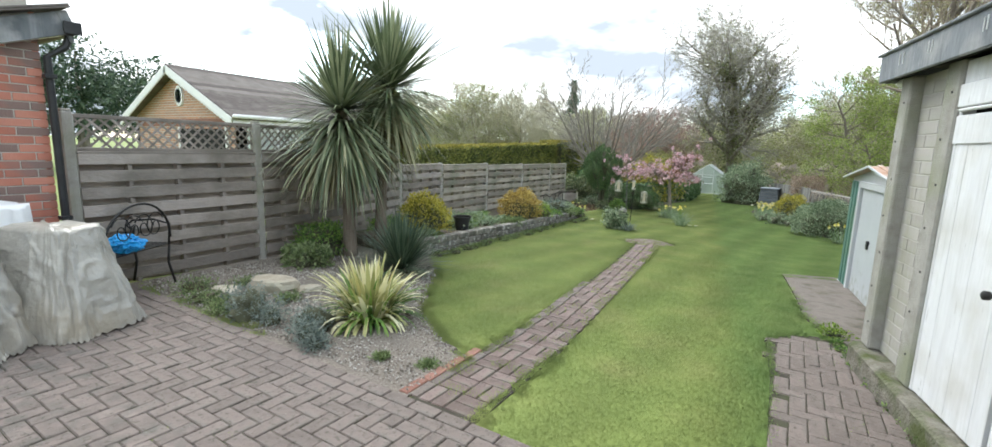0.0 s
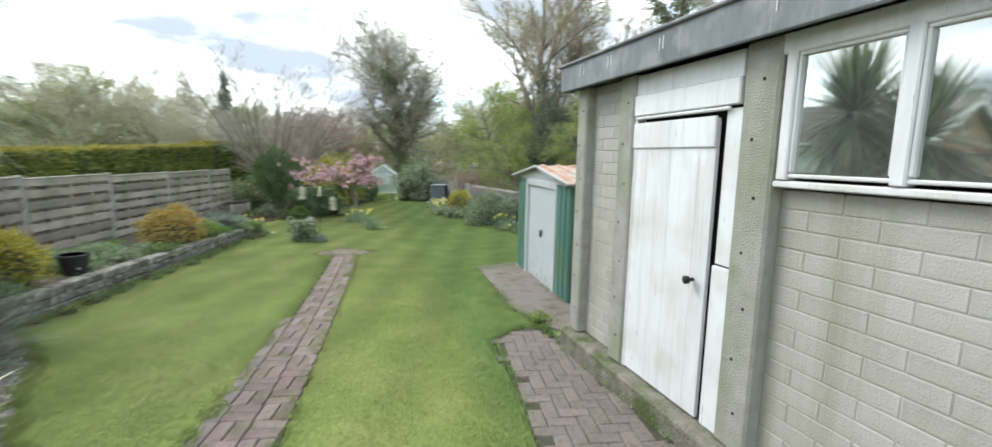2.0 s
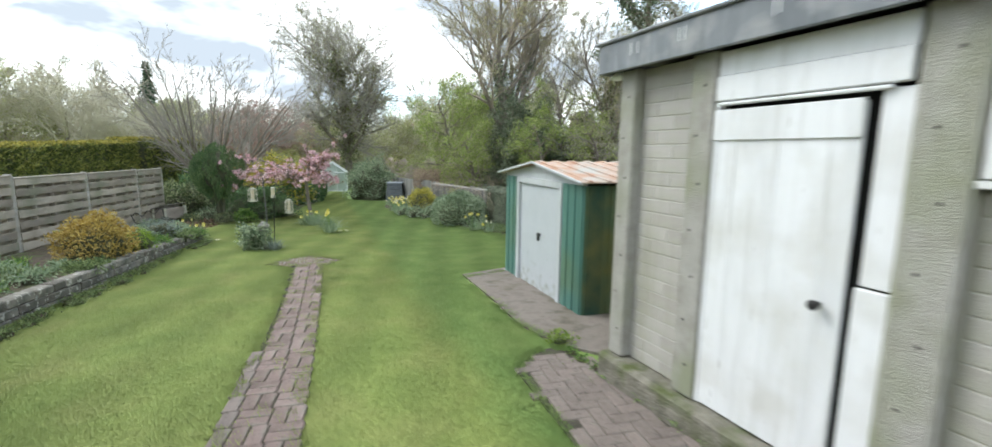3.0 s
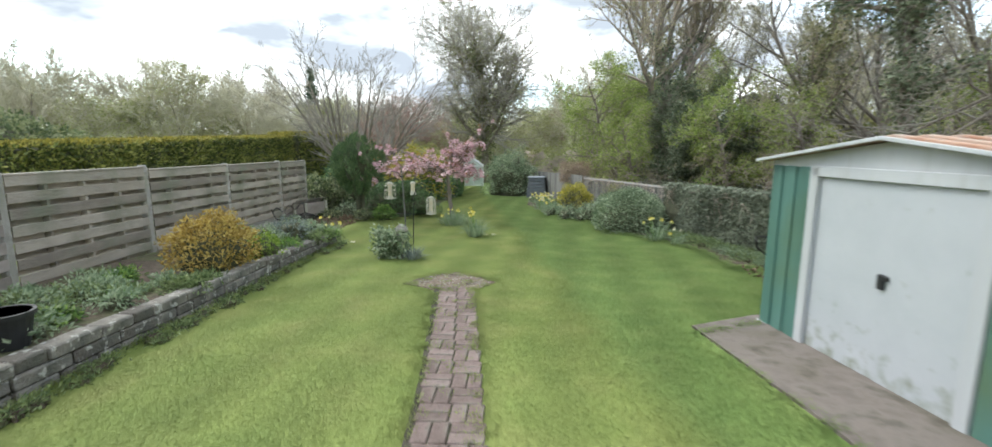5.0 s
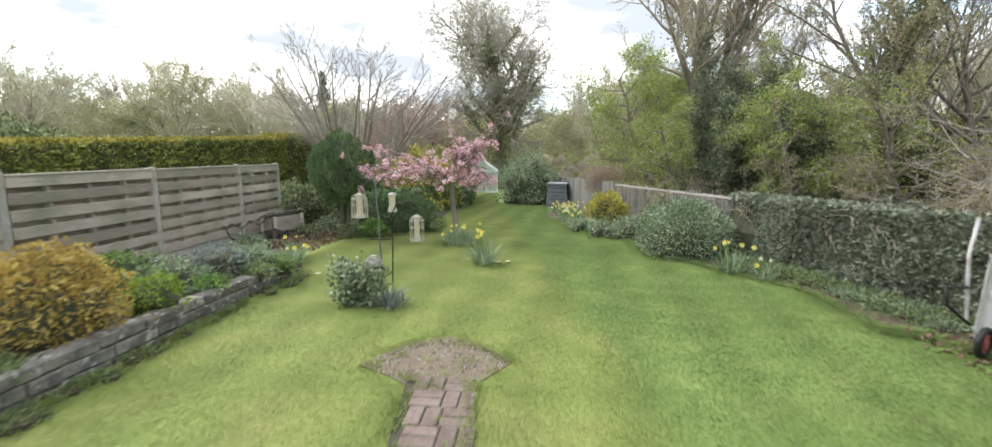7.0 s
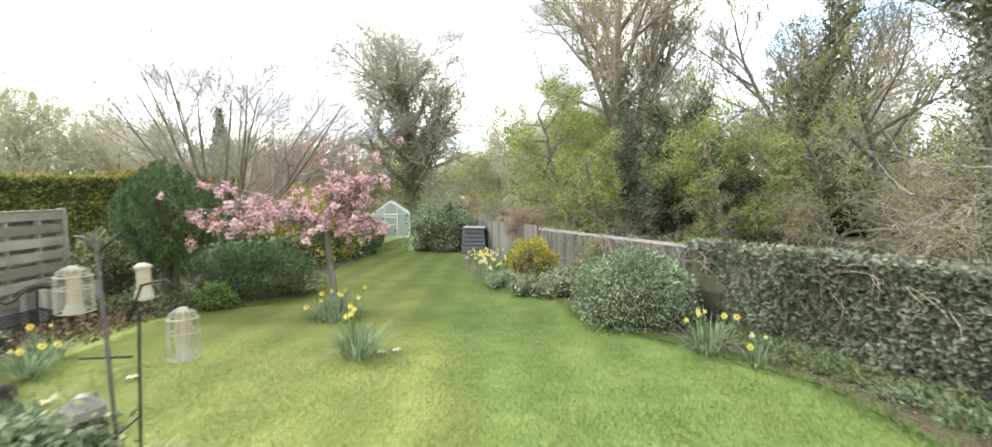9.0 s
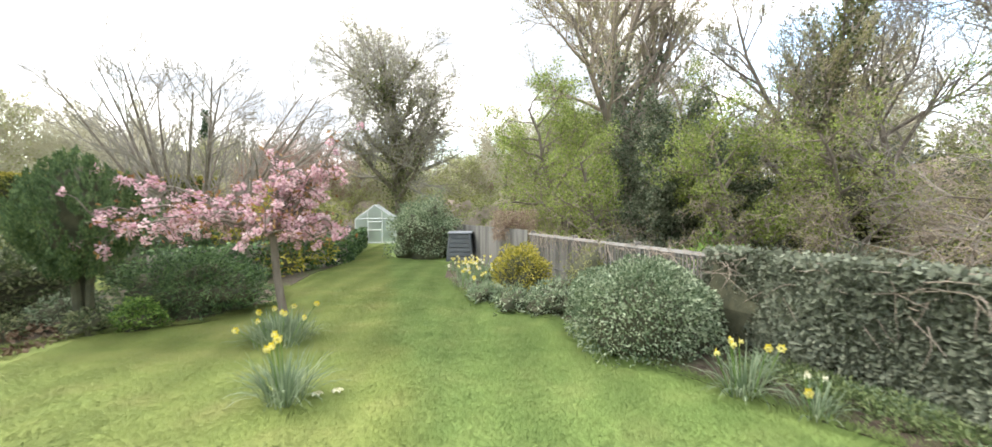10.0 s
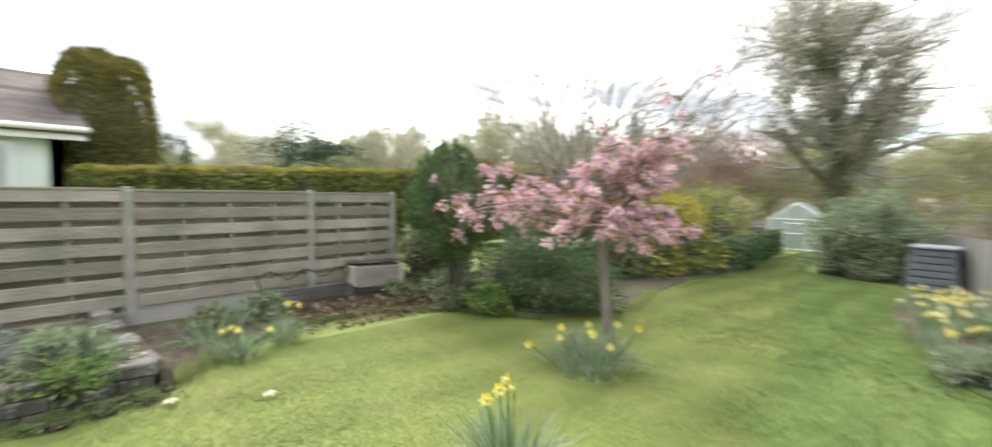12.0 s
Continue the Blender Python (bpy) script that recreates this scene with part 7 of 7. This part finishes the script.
fs = make_tree("feeder_shrub", "sparse twiggy reddish-green shrub under the bird feeders", (-2.58, 10.72, G(10.7)), 91, 0.62, 0.014, L_DOME, 3, 0.055, 2, 0, 0, None, spread=0.95, levels=4, kids=(11, 6, 4), first=0.04, ratio=0.6, rmin=0.003)
tagged(fs, "sparse twiggy reddish-green shrub under the bird feeders", "shrub")
ms = Mesher()
blades(ms, 160, 0.22, 0.012, 0.16, (0.2, 1.3), 0.8, 4)
tagged(part("leaf_tuft", ms, L_SILVER, m=pose(-2.25, 10.68, G(10.7))), "low tuft of grey-green leaves under the feeders", "plant")

# ---------------------------------------------------------------- bird house and old iron by the fence
bh = thing("nest_box_table", "weathered pale wooden bird house on the ground by the fence", "bird house", pose(-5.62, 14.75, G(14.7) + 0.02, 0, 0, 70) @ Matrix.Scale(1.25, 4))
for k in range(4):
    part("roof_slat", Mesher().box((0, -0.13 + 0.085 * k, 0.42 - 0.02 * k), (0.62, 0.08, 0.014), pose(0, 0, 0, -8, 0, 0), 0.003), M_STONEBLK, bh)
for sx in (-0.26, 0.26):
    part("leg", Mesher().box((sx, -0.12, 0.18), (0.05, 0.05, 0.40), None, 0.005).box((sx, 0.14, 0.18), (0.05, 0.05, 0.36), None, 0.005), M_CREAMWIRE, bh)
part("body", Mesher().box((0, 0, 0.25), (0.5, 0.24, 0.22), None, 0.006), M_TIMBER_DK, bh)
old = thing("iron_table", "old black iron table frame lying by the fence", "table", pose(-5.45, 13.75, G(13.7), 0, 0, 80))
for k in range(8):
    part("bar", Mesher().tube([(-0.55, -0.2 + 0.055 * k, 0.16 + 0.01 * k), (0.55, -0.2 + 0.055 * k, 0.18 + 0.01 * k)], 0.008, 6), M_BLACK, old)
for sx in (-0.5, 0.5):
    part("leg", Mesher().tube([(sx, -0.22, 0), (sx, -0.2, 0.16), (sx, 0.2, 0.26), (sx * 1.1, 0.25, 0.46)], 0.011, 6), M_BLACK, old)
part("scroll", Mesher().tube([(-0.5 + 0.1 * k, 0.25, 0.42 + 0.06 * math.sin(k * 1.5)) for k in range(11)], 0.009, 6), M_BLACK, old, smooth=True)

# ---------------------------------------------------------------- wheelbarrow leaning on the ivy
wb = thing("wheelbarrow", "galvanised wheelbarrow tipped up against the ivy fence", "wheelbarrow", pose(2.86, 9.74, G(9.7), 0, 0, -58))
tm = pose(0.05, 0.05, 0.06, -14, 0, 0)
bt_ = Mesher()
bt_.add([(-0.20, -0.05, 0.10), (0.20, -0.05, 0.10), (0.22, -0.07, 0.58), (-0.22, -0.07, 0.58), (-0.31, 0.22, 0.0), (0.31, 0.22, 0.0), (0.33, 0.22, 0.70), (-0.33, 0.22, 0.70)],
        [(0, 1, 2, 3), (4, 0, 3, 7), (1, 5, 6, 2), (3, 2, 6, 7), (4, 5, 1, 0)], tm)
body = part("tub", bt_, M_GALV, wb, "dented grey steel tub")
sol = body.modifiers.new("thickness", "SOLIDIFY")
sol.thickness = 0.012
bev = body.modifiers.new("soft_edges", "BEVEL")
bev.width, bev.segments = 0.03, 2
part("rim", Mesher().tube([tuple(tm @ Vector(p)) for p in ((-0.31, 0.22, 0.0), (0.31, 0.22, 0.0), (0.33, 0.22, 0.70), (-0.33, 0.22, 0.70), (-0.31, 0.22, 0.0))], 0.014, 8), M_GALV, wb)
for sx in (-0.2, 0.2):
    fr = [(sx * 0.35, -0.20, 0.13), (sx * 1.1, -0.10, 0.22), (sx * 1.15, -0.14, 0.55), (sx * 1.35, -0.06, 0.75), (sx * 1.5, 0.12, 1.02)]
    part("handle", Mesher().tube(fr, 0.015, 8), M_GALV if sx < 0 else M_TIMBER_DK, wb, smooth=True)
    part("leg", Mesher().tube([(sx * 1.12, -0.12, 0.50), (sx * 1.35, -0.38, 0.52), (sx * 1.3, -0.36, 0.38), (sx * 0.9, -0.12, 0.20)], 0.012, 8), M_BLACK, wb, smooth=True)
wm = pose(-0.06, -0.24, 0.125, 0, 90, 0)
ty = Mesher().tube([tuple(wm @ Vector((0.10 * math.cos(a), 0.10 * math.sin(a), 0))) for a in np.linspace(0, 6.283, 25)], 0.026, 8)
wh = part("wheel", ty, M_BLACK, wb, "black tyre on a faded red hub", smooth=True)
hb = Mesher().tube([tuple(wm @ Vector((0, 0, -0.02))), tuple(wm @ Vector((0, 0, 0.02)))], 0.035, 12)
for k in range(6):
    a = k * 1.047
    hb.box((0.05 * math.cos(a), 0.05 * math.sin(a), 0), (0.075, 0.032, 0.022), wm @ Matrix.Translation((0, 0, 0)) , 0.004)
part("hub", hb, M_REDPAINT, wh)
ms = Mesher()
for k in range(16):
    ms.box((-0.22 + 0.03 * k, 0, 0.22), (0.012, 0.012, 0.42), None, 0.003)
ms.box((0, 0, 0.08), (0.5, 0.02, 0.025)).box((0, 0, 0.38), (0.5, 0.02, 0.025))
tagged(part("plastic_rack", ms, M_BLACKPLASTIC, m=pose(3.32, 9.28, G(9.3), -10, 0, -60)), "dark slatted plastic rack beside the wheelbarrow", "rack")
shrub("forsythia", "yellow-green flowering shrub behind the fence", "shrub", (4.55, 9.0, G(9)), (0.8, 1.1, 0.75), L_GOLDGREEN, M_STEMS_AND_SHADE, 6000, 0.07, 0.45, lumpy=0.35, lift=0.75)

# ---------------------------------------------------------------- compost bin and greenhouse
cbn = thing("compost_bin", "dark grey slatted compost bin with a paler lid", "compost bin", pose(0.12, 23.2, G(23.2), 0, 0, -8))
M_BINGREY = mat("faded_dark_plastic", [(0.115, 0.125, 0.135), (0.170, 0.185, 0.200)], 6, 0.6, 0.05, vary="")
for k in range(6):
    w = 0.74 - 0.03 * k
    part("slat", Mesher().box((0, 0, 0.07 + 0.13 * k), (w, w, 0.112), None, 0.012), M_BINGREY, cbn)
for sx in (-1, 1):
    for sy in (-1, 1):
        part("corner_post", Mesher().tube([(sx * 0.36, sy * 0.36, 0), (sx * 0.285, sy * 0.285, 0.8)], 0.035, 6), M_BINGREY, cbn)
part("lid", Mesher().box((0, 0, 0.82), (0.70, 0.70, 0.05), None, 0.015), mat("faded_grey_lid", [(0.22, 0.24, 0.27), (0.30, 0.32, 0.35)], 6, 0.6, 0.05, vary=""), cbn, "paler grey lid")

gh = thing("greenhouse", "small aluminium greenhouse at the garden's end", "greenhouse", pose(-3.62, 31.6, G(31.6), 0, 0, 4))
W, E, A, D = 0.88, 1.15, 1.78, 2.4
M_ALU = mat("white_painted_frame", [(0.66, 0.68, 0.69), (0.76, 0.78, 0.79)], 6, 0.5, 0, vary="")
M_HAZE = bpy.data.materials.new("clouded_glass")
M_HAZE.use_nodes = True
_h = M_HAZE.node_tree.nodes["Principled BSDF"]
_h.inputs["Base Color"].default_value, _h.inputs["Roughness"].default_value, _h.inputs["Transmission Weight"].default_value = (0.62, 0.70, 0.66, 1), 0.35, 0.75
for y in (0, D):
    for seg in (((-W, y, 0), (-W, y, E)), ((W, y, 0), (W, y, E)), ((-W, y, E), (0, y, A)), ((W, y, E), (0, y, A)), ((-W, y, 0.03), (W, y, 0.03)), ((-W, y, E), (W, y, E)), ((-0.32, y, 0), (-0.32, y, 1.5)), ((0.32, y, 0), (0.32, y, 1.5)), ((-0.32, y, 0.62), (0.32, y, 0.62)), ((-0.32, y, 1.0), (0.32, y, 1.0))):
        part("glazing_bar", Mesher().tube(seg, 0.028, 4), M_ALU, gh)
for x, z in ((-W, E), (W, E), (0, A), (-W, 0.03), (W, 0.03)):
    part("rail", Mesher().tube([(x, 0, z), (x, D, z)], 0.022, 4), M_ALU, gh)
for k in range(1, 4):
    y = D * k / 4
    for s in (-1, 1):
        part("glazing_bar", Mesher().tube([(s * W, y, 0), (s * W, y, E), (0, y, A)], 0.014, 4), M_ALU, gh)
for v, f in (([(-W, 0, 0), (W, 0, 0), (W, 0, E), (0, 0, A), (-W, 0, E)], [(0, 1, 2, 3, 4)]), ([(-W, D, 0), (W, D, 0), (W, D, E), (0, D, A), (-W, D, E)], [(0, 1, 2, 3, 4)]),
             ([(-W, 0, 0), (-W, D, 0), (-W, D, E), (-W, 0, E)], [(0, 1, 2, 3)]), ([(W, 0, 0), (W, D, 0), (W, D, E), (W, 0, E)], [(0, 1, 2, 3)]),
             ([(-W, 0, E), (-W, D, E), (0, D, A), (0, 0, A)], [(0, 1, 2, 3)]), ([(W, 0, E), (W, D, E), (0, D, A), (0, 0, A)], [(0, 1, 2, 3)])):
    p = part("pane", Mesher().add(v, f), M_HAZE, gh)
    so = p.modifiers.new("thickness", "SOLIDIFY")
    so.thickness = 0.006
    p.visible_shadow = False
part("staging", Mesher().box((-0.5, D / 2, 0.6), (0.5, D - 0.4, 0.04)).box((-0.5, D / 2, 0.3), (0.5, D - 0.4, 0.04)), M_TIMBER, gh)
wbt = Mesher().tube([(0, 0, 0), (0, 0, 0.85)], [0.28, 0.30], 16)
tagged(part("water_butt", wbt, M_BINGREY, m=pose(-4.85, 30.9, G(31))), "dark water butt beside the greenhouse", "water butt")

# ---------------------------------------------------------------- grass blades
KEEP_OFF = [[(-1.0, 1.8), (-0.45, 1.8), (-0.50, 3.0), (-0.90, 6.68), (-1.16, 8.95), (-1.58, 8.95), (-1.30, 6.66), (-1.04, 3.6)],
            [(0.95, 1.8), (2.2, 1.8), (1.5, 4.75), (1.30, 4.88), (1.05, 4.80), (0.90, 4.5), (0.97, 3.6)],
            [(0.90, 7.60), (4.0, 8.3), (4.2, 5.0), (1.38, 5.0), (1.2, 5.6), (1.14, 6.4)],
            [(-1.85, 9.2), (-1.55, 8.95), (-1.20, 8.95), (-1.06, 9.3), (-1.22, 9.5), (-1.45, 9.62), (-1.68, 9.5)],
            _ring]


def within(x, y, ring):
    c = np.zeros(len(x), bool)
    for (x1, y1), (x2, y2) in zip(ring, ring[1:] + ring[:1]):
        if y1 != y2:
            c ^= ((y1 > y) != (y2 > y)) & (x < (x2 - x1) * (y - y1) / (y2 - y1) + x1)
    return c


LAWN = [(-0.98, 1.82), (0.97, 1.82), (0.95, 3.6), (0.86, 4.58), (1.06, 4.88), (1.32, 4.96), (1.14, 5.6), (1.08, 6.4), (0.84, 7.64), (1.6, 8.0), (2.2, 8.15), (2.42, 8.9), (2.75, 9.6), (2.75, 10.3), (2.62, 11.5),
        (2.1, 12.6), (1.35, 13.4), (1.1, 15.1), (0.1, 16.5), (-0.35, 19.2), (-0.25, 22.6), (-2.1, 24.4), (-2.7, 31.4), (-4.4, 31.2), (-3.1, 23.3), (-3.4, 20.5), (-3.3, 18.5), (-2.9, 16.9), (-3.4, 15.6),
        (-4.45, 15.1), (-4.95, 14.3), (-4.95, 13.4), (-4.5, 12.5), (-3.95, 11.95), (-3.82, 11.7), (-3.58, 5.3), (-2.78, 4.3), (-2.42, 3.7), (-1.96, 3.1), (-1.44, 2.73), (-1.0, 2.55)]


def grass(n, y0, y1, x0, x1, h, w):
    c = []
    while len(c) < n:
        x = rng.uniform(x0, x1, n)
        y = rng.uniform(y0, y1, n)
        ok = within(x, y, LAWN)
        for k in KEEP_OFF:
            ok &= ~within(x, y, k)
        c += list(zip(x[ok], y[ok]))
    c = np.array(c[:n])
    lush = np.clip((c[:, 0] + 0.135 * (c[:, 1] - 9.5) + 0.5) * 2.5, 0, 1)
    base = np.column_stack([c, -0.03 * (c[:, 1] - 9.5) - 0.014])
    a = rng.uniform(0, 6.283, n)
    H = h * rng.uniform(0.5, 1.2, n) * (0.80 + 0.30 * lush)
    lean = rng.normal(size=(n, 2)) * 0.85
    d = np.column_stack([np.cos(a), np.sin(a), np.zeros(n)]) * w
    tip = base + np.column_stack([lean * H[:, None], H])
    ms = Mesher()
    ms.quads(np.stack([base - d, base + d, tip], axis=1))
    return tagged(part("grass", ms, M_BLADE), "short mown grass blades of the lawn", "grass", kind="stuff")


grass(400000, 1.8, 9.0, -3.7, 2.5, 0.019, 0.0024)
grass(400000, 9.0, 16.0, -4.4, 3.0, 0.020, 0.0030)
grass(120000, 16.0, 31.0, -3.3, 1.6, 0.028, 0.007)


def fringe(line, n, wide, h, cut):
    """Tufts of grass that creep over the edge of the paving."""
    p = np.array(line, float)
    k = rng.integers(0, len(p) - 1, n)
    q = p[k] + (p[k + 1] - p[k]) * rng.random((n, 1)) + rng.normal(size=(n, 2)) * wide
    keep = np.array([noise.noise(Vector((x * 6, y * 6, 3))) > cut for x, y in q])
    q = q[keep]
    n = len(q)
    base = np.column_stack([q, [G(y) + 0.004 for y in q[:, 1]]])
    a = rng.uniform(0, 6.283, n)
    H = h * rng.uniform(0.4, 1.2, n)
    d = np.column_stack([np.cos(a), np.sin(a), np.zeros(n)]) * 0.003
    tip = base + np.column_stack([rng.normal(size=(n, 2)) * 0.8 * H[:, None], H])
    ms = Mesher()
    ms.quads(np.stack([base - d, base + d, tip], axis=1))
    tagged(part("edge_grass", ms, M_BLADE), "ragged grass creeping over the paving edge", "grass", kind="stuff")


fringe([(-1.0, 2.2), (-1.04, 3.6), (-1.31, 6.66), (-1.61, 8.95)], 9000, 0.045, 0.024, -0.15)
fringe([(-0.47, 1.8), (-0.50, 3.0), (-0.90, 6.68), (-1.15, 8.95)], 9000, 0.04, 0.024, -0.15)
fringe([(-0.72, 2.0), (-0.78, 3.4), (-1.10, 6.67), (-1.38, 8.95)], 9000, 0.12, 0.02, 0.18)
fringe([(-2.0, 9.17), (-1.6, 8.92), (-1.15, 8.92), (-0.92, 9.32), (-1.15, 9.6), (-1.45, 9.78), (-1.78, 9.6), (-2.0, 9.17)], 5000, 0.06, 0.016, -0.1)
fringe([(0.95, 1.8), (0.93, 3.6), (0.87, 4.55), (1.05, 4.85), (1.30, 4.93), (1.40, 4.85)], 4000, 0.03, 0.025, -0.2)
fringe([(1.36, 5.0), (1.16, 5.6), (1.10, 6.4), (0.86, 7.62), (1.62, 7.96), (2.1, 8.03)], 5000, 0.035, 0.028, -0.2)

fringe([(-3.95, 12.0), (-4.5, 12.5), (-4.95, 13.4), (-4.95, 14.3), (-4.45, 15.1), (-3.4, 15.6), (-2.9, 16.9), (-3.3, 18.5)], 16000, 0.05, 0.045, -0.5)
fringe([(2.75, 9.6), (2.6, 10.2), (2.35, 10.2), (2.4, 11.6), (1.75, 12.9), (1.2, 13.9), (1.1, 15.2), (0.1, 16.6), (-0.35, 19.2)], 16000, 0.06, 0.045, -0.5)
fringe([(-1.0, 2.5), (-1.42, 2.72), (-1.95, 3.1), (-2.4, 3.7), (-2.75, 4.3), (-3.5, 5.1)], 8000, 0.035, 0.03, -0.3)
fringe([(-4.9, 1.84), (-3.3, 1.84), (-2.6, 1.86)], 3500, 0.05, 0.035, 0.0)
fringe([(WALL_X(5.2) + 0.06, 5.2), (WALL_X(11.8) + 0.06, 11.8)], 9000, 0.05, 0.05, -0.1)
fringe([(-1.9, 9.25), (-1.45, 9.4), (-1.0, 9.3)], 2600, 0.16, 0.018, 0.12)

fringe([(-3.4, 0.9), (-2.4, 1.2), (-1.4, 0.8), (-0.4, 1.3), (0.6, 1.1)], 2600, 0.28, 0.012, 0.38)
fringe([(1.2, 2.2), (1.35, 3.4), (1.2, 4.6)], 1600, 0.16, 0.014, 0.32)

# small stones on the worn earth where the path ends
ms = Mesher()
for _ in range(700):
    x, y = rng.uniform(-1.95, -0.95), rng.uniform(8.95, 9.75)
    if inside(x, y, [(-1.98, 9.17), (-1.60, 8.92), (-1.15, 8.92), (-0.95, 9.32), (-1.15, 9.60), (-1.45, 9.76), (-1.76, 9.6)]):
        ms.add(np.array(_oct) * rng.uniform(0.004, 0.011) * rng.uniform(0.7, 1.3, 3), _of, pose(x, y, G(y) - 0.004, 0, 0, rng.uniform(0, 360)))
tagged(part("loose_stones", ms, M_PEBBLE), "loose small stones on worn earth", "gravel", kind="stuff")

# ---------------------------------------------------------------- paving, piece by piece
pv = [Mesher().box((0, 0, 0), (0.194, 0.094, 0.05), None, 0.006).mesh("paver")]
pv[0].materials.append(M_PAVER)
pr = Mesher().box((0, 0, 0), (0.194, 0.094, 0.05), None, 0.006).mesh("paver")
pr.materials.append(M_PAVER_RED)


def paver(parent, mesh, x, y, turn, lift=0.0):
    part("paver", mesh, None, parent, m=pose(x, y, G(y) - 0.014 + lift + rng.uniform(-0.002, 0.003), rng.uniform(-0.7, 0.7) - (1.7 if abs(turn) > 45 else 0), rng.uniform(-0.7, 0.7), turn + rng.uniform(-0.6, 0.6)))


def herringbone(parent, mesh, ok, near, x0, x1, y0, y1, turn=0.0, ox=0.0, oy=0.0):
    u = 0.1
    rest = Mesher()
    ca, sa = math.cos(radians(turn)), math.sin(radians(turn))
    n0 = int((x1 - x0) / u) + 4
    count = 0
    for c in range(-4, n0):
        for mm in range(-30, 60):
            for kind in (0, 1):
                lx, ly = ((c + 1.0) * u, (c + 4 * mm + 0.5) * u) if kind == 0 else ((c + 0.5) * u, (c + 4 * mm + 2.0) * u)
                x, y = x0 + ox + lx * ca - ly * sa, y0 + oy + lx * sa + ly * ca
                if not (x0 <= x <= x1 and y0 <= y <= y1) or not ok(x, y):
                    continue
                if near(x, y) and count < 300:
                    paver(parent, mesh, x, y, turn + (0 if kind == 0 else 90))
                    count += 1
                else:
                    rest.box((0, 0, 0), (0.194, 0.094, 0.05), pose(x, y, G(y) - 0.014 + rng.uniform(-0.002, 0.003), -1.0, 0, turn + (0 if kind == 0 else 90)), 0.006)
    if rest.n:
        tagged(part("pavers", rest, M_PAVER_ISL, parent), "", "", kind="stuff")


M_PAVER_ISL = mat("paver_joined", [(0.165, 0.137, 0.122), (0.225, 0.185, 0.165), (0.27, 0.225, 0.20)], 9, 0.95, 0.6, vary="island", stain=(0.165, 0.148, 0.130), stain_scale=7.0, spread=0.11, fine=120)
streaks(M_PAVER_ISL, (0.085, 0.080, 0.064), 0.65, 34.0, 34.0, 0.56, 0.66)
streaks(M_PAVER_ISL, (0.40, 0.385, 0.35), 0.7, 60.0, 60.0, 0.67, 0.70)
herringbone(patio, pv[0], lambda x, y: y < 1.655 and x < 2.0, lambda x, y: -3.6 < x < 0.2 and 0.85 < y, -4.9, 1.9, -0.6, 1.66)
herringbone(apron, pv[0], lambda x, y: inside(x, y, [(1.02, 1.66), (1.85, 1.66), (1.48, 4.68), (1.30, 4.80), (1.08, 4.75), (0.93, 4.5), (0.97, 3.6)]), lambda x, y: True, 0.85, 1.9, 1.66, 4.9)
for x in np.arange(-4.88, 0.95, 0.205):
    paver(patio, pv[0], x, 1.742, 0, 0.009)
    paver(patio, pv[0], x + 0.1, 1.64, 0, 0.009)
# basket weave of the garden path
y = 1.84
row = 0
while y < 8.9:
    f = (y - 1.84) / 7.06
    xc = -0.72 - 0.02 * min(1, f * 3) - 0.60 * max(0, (f - 0.18) / 0.82) ** 1.15
    for col in (0, 1):
        cx = xc + (-0.103 if col == 0 else 0.103)
        if (row + col) % 2 == 0:
            for dx in (-0.051, 0.051):
                paver(path, pr, cx + dx, y + 0.1, 90, -0.004)
        else:
            for dy in (0.05, 0.152):
                paver(path, pr, cx, y + dy, 0, -0.004)
    if y < 5.2:
        paver(path, pv[0], xc - 0.255, y + 0.1, 90, -0.005)
    y += 0.205
    row += 1
for k in range(4):
    y = 1.93 + 0.215 * k
    ob = part("edging_brick", Mesher().box((0, 0, 0), (0.21, 0.075, 0.07), None, 0.006), M_REDBRICK, path, "orange-red edging brick", m=pose(-1.035, y, G(y) - 0.018, 0, 0, 92))
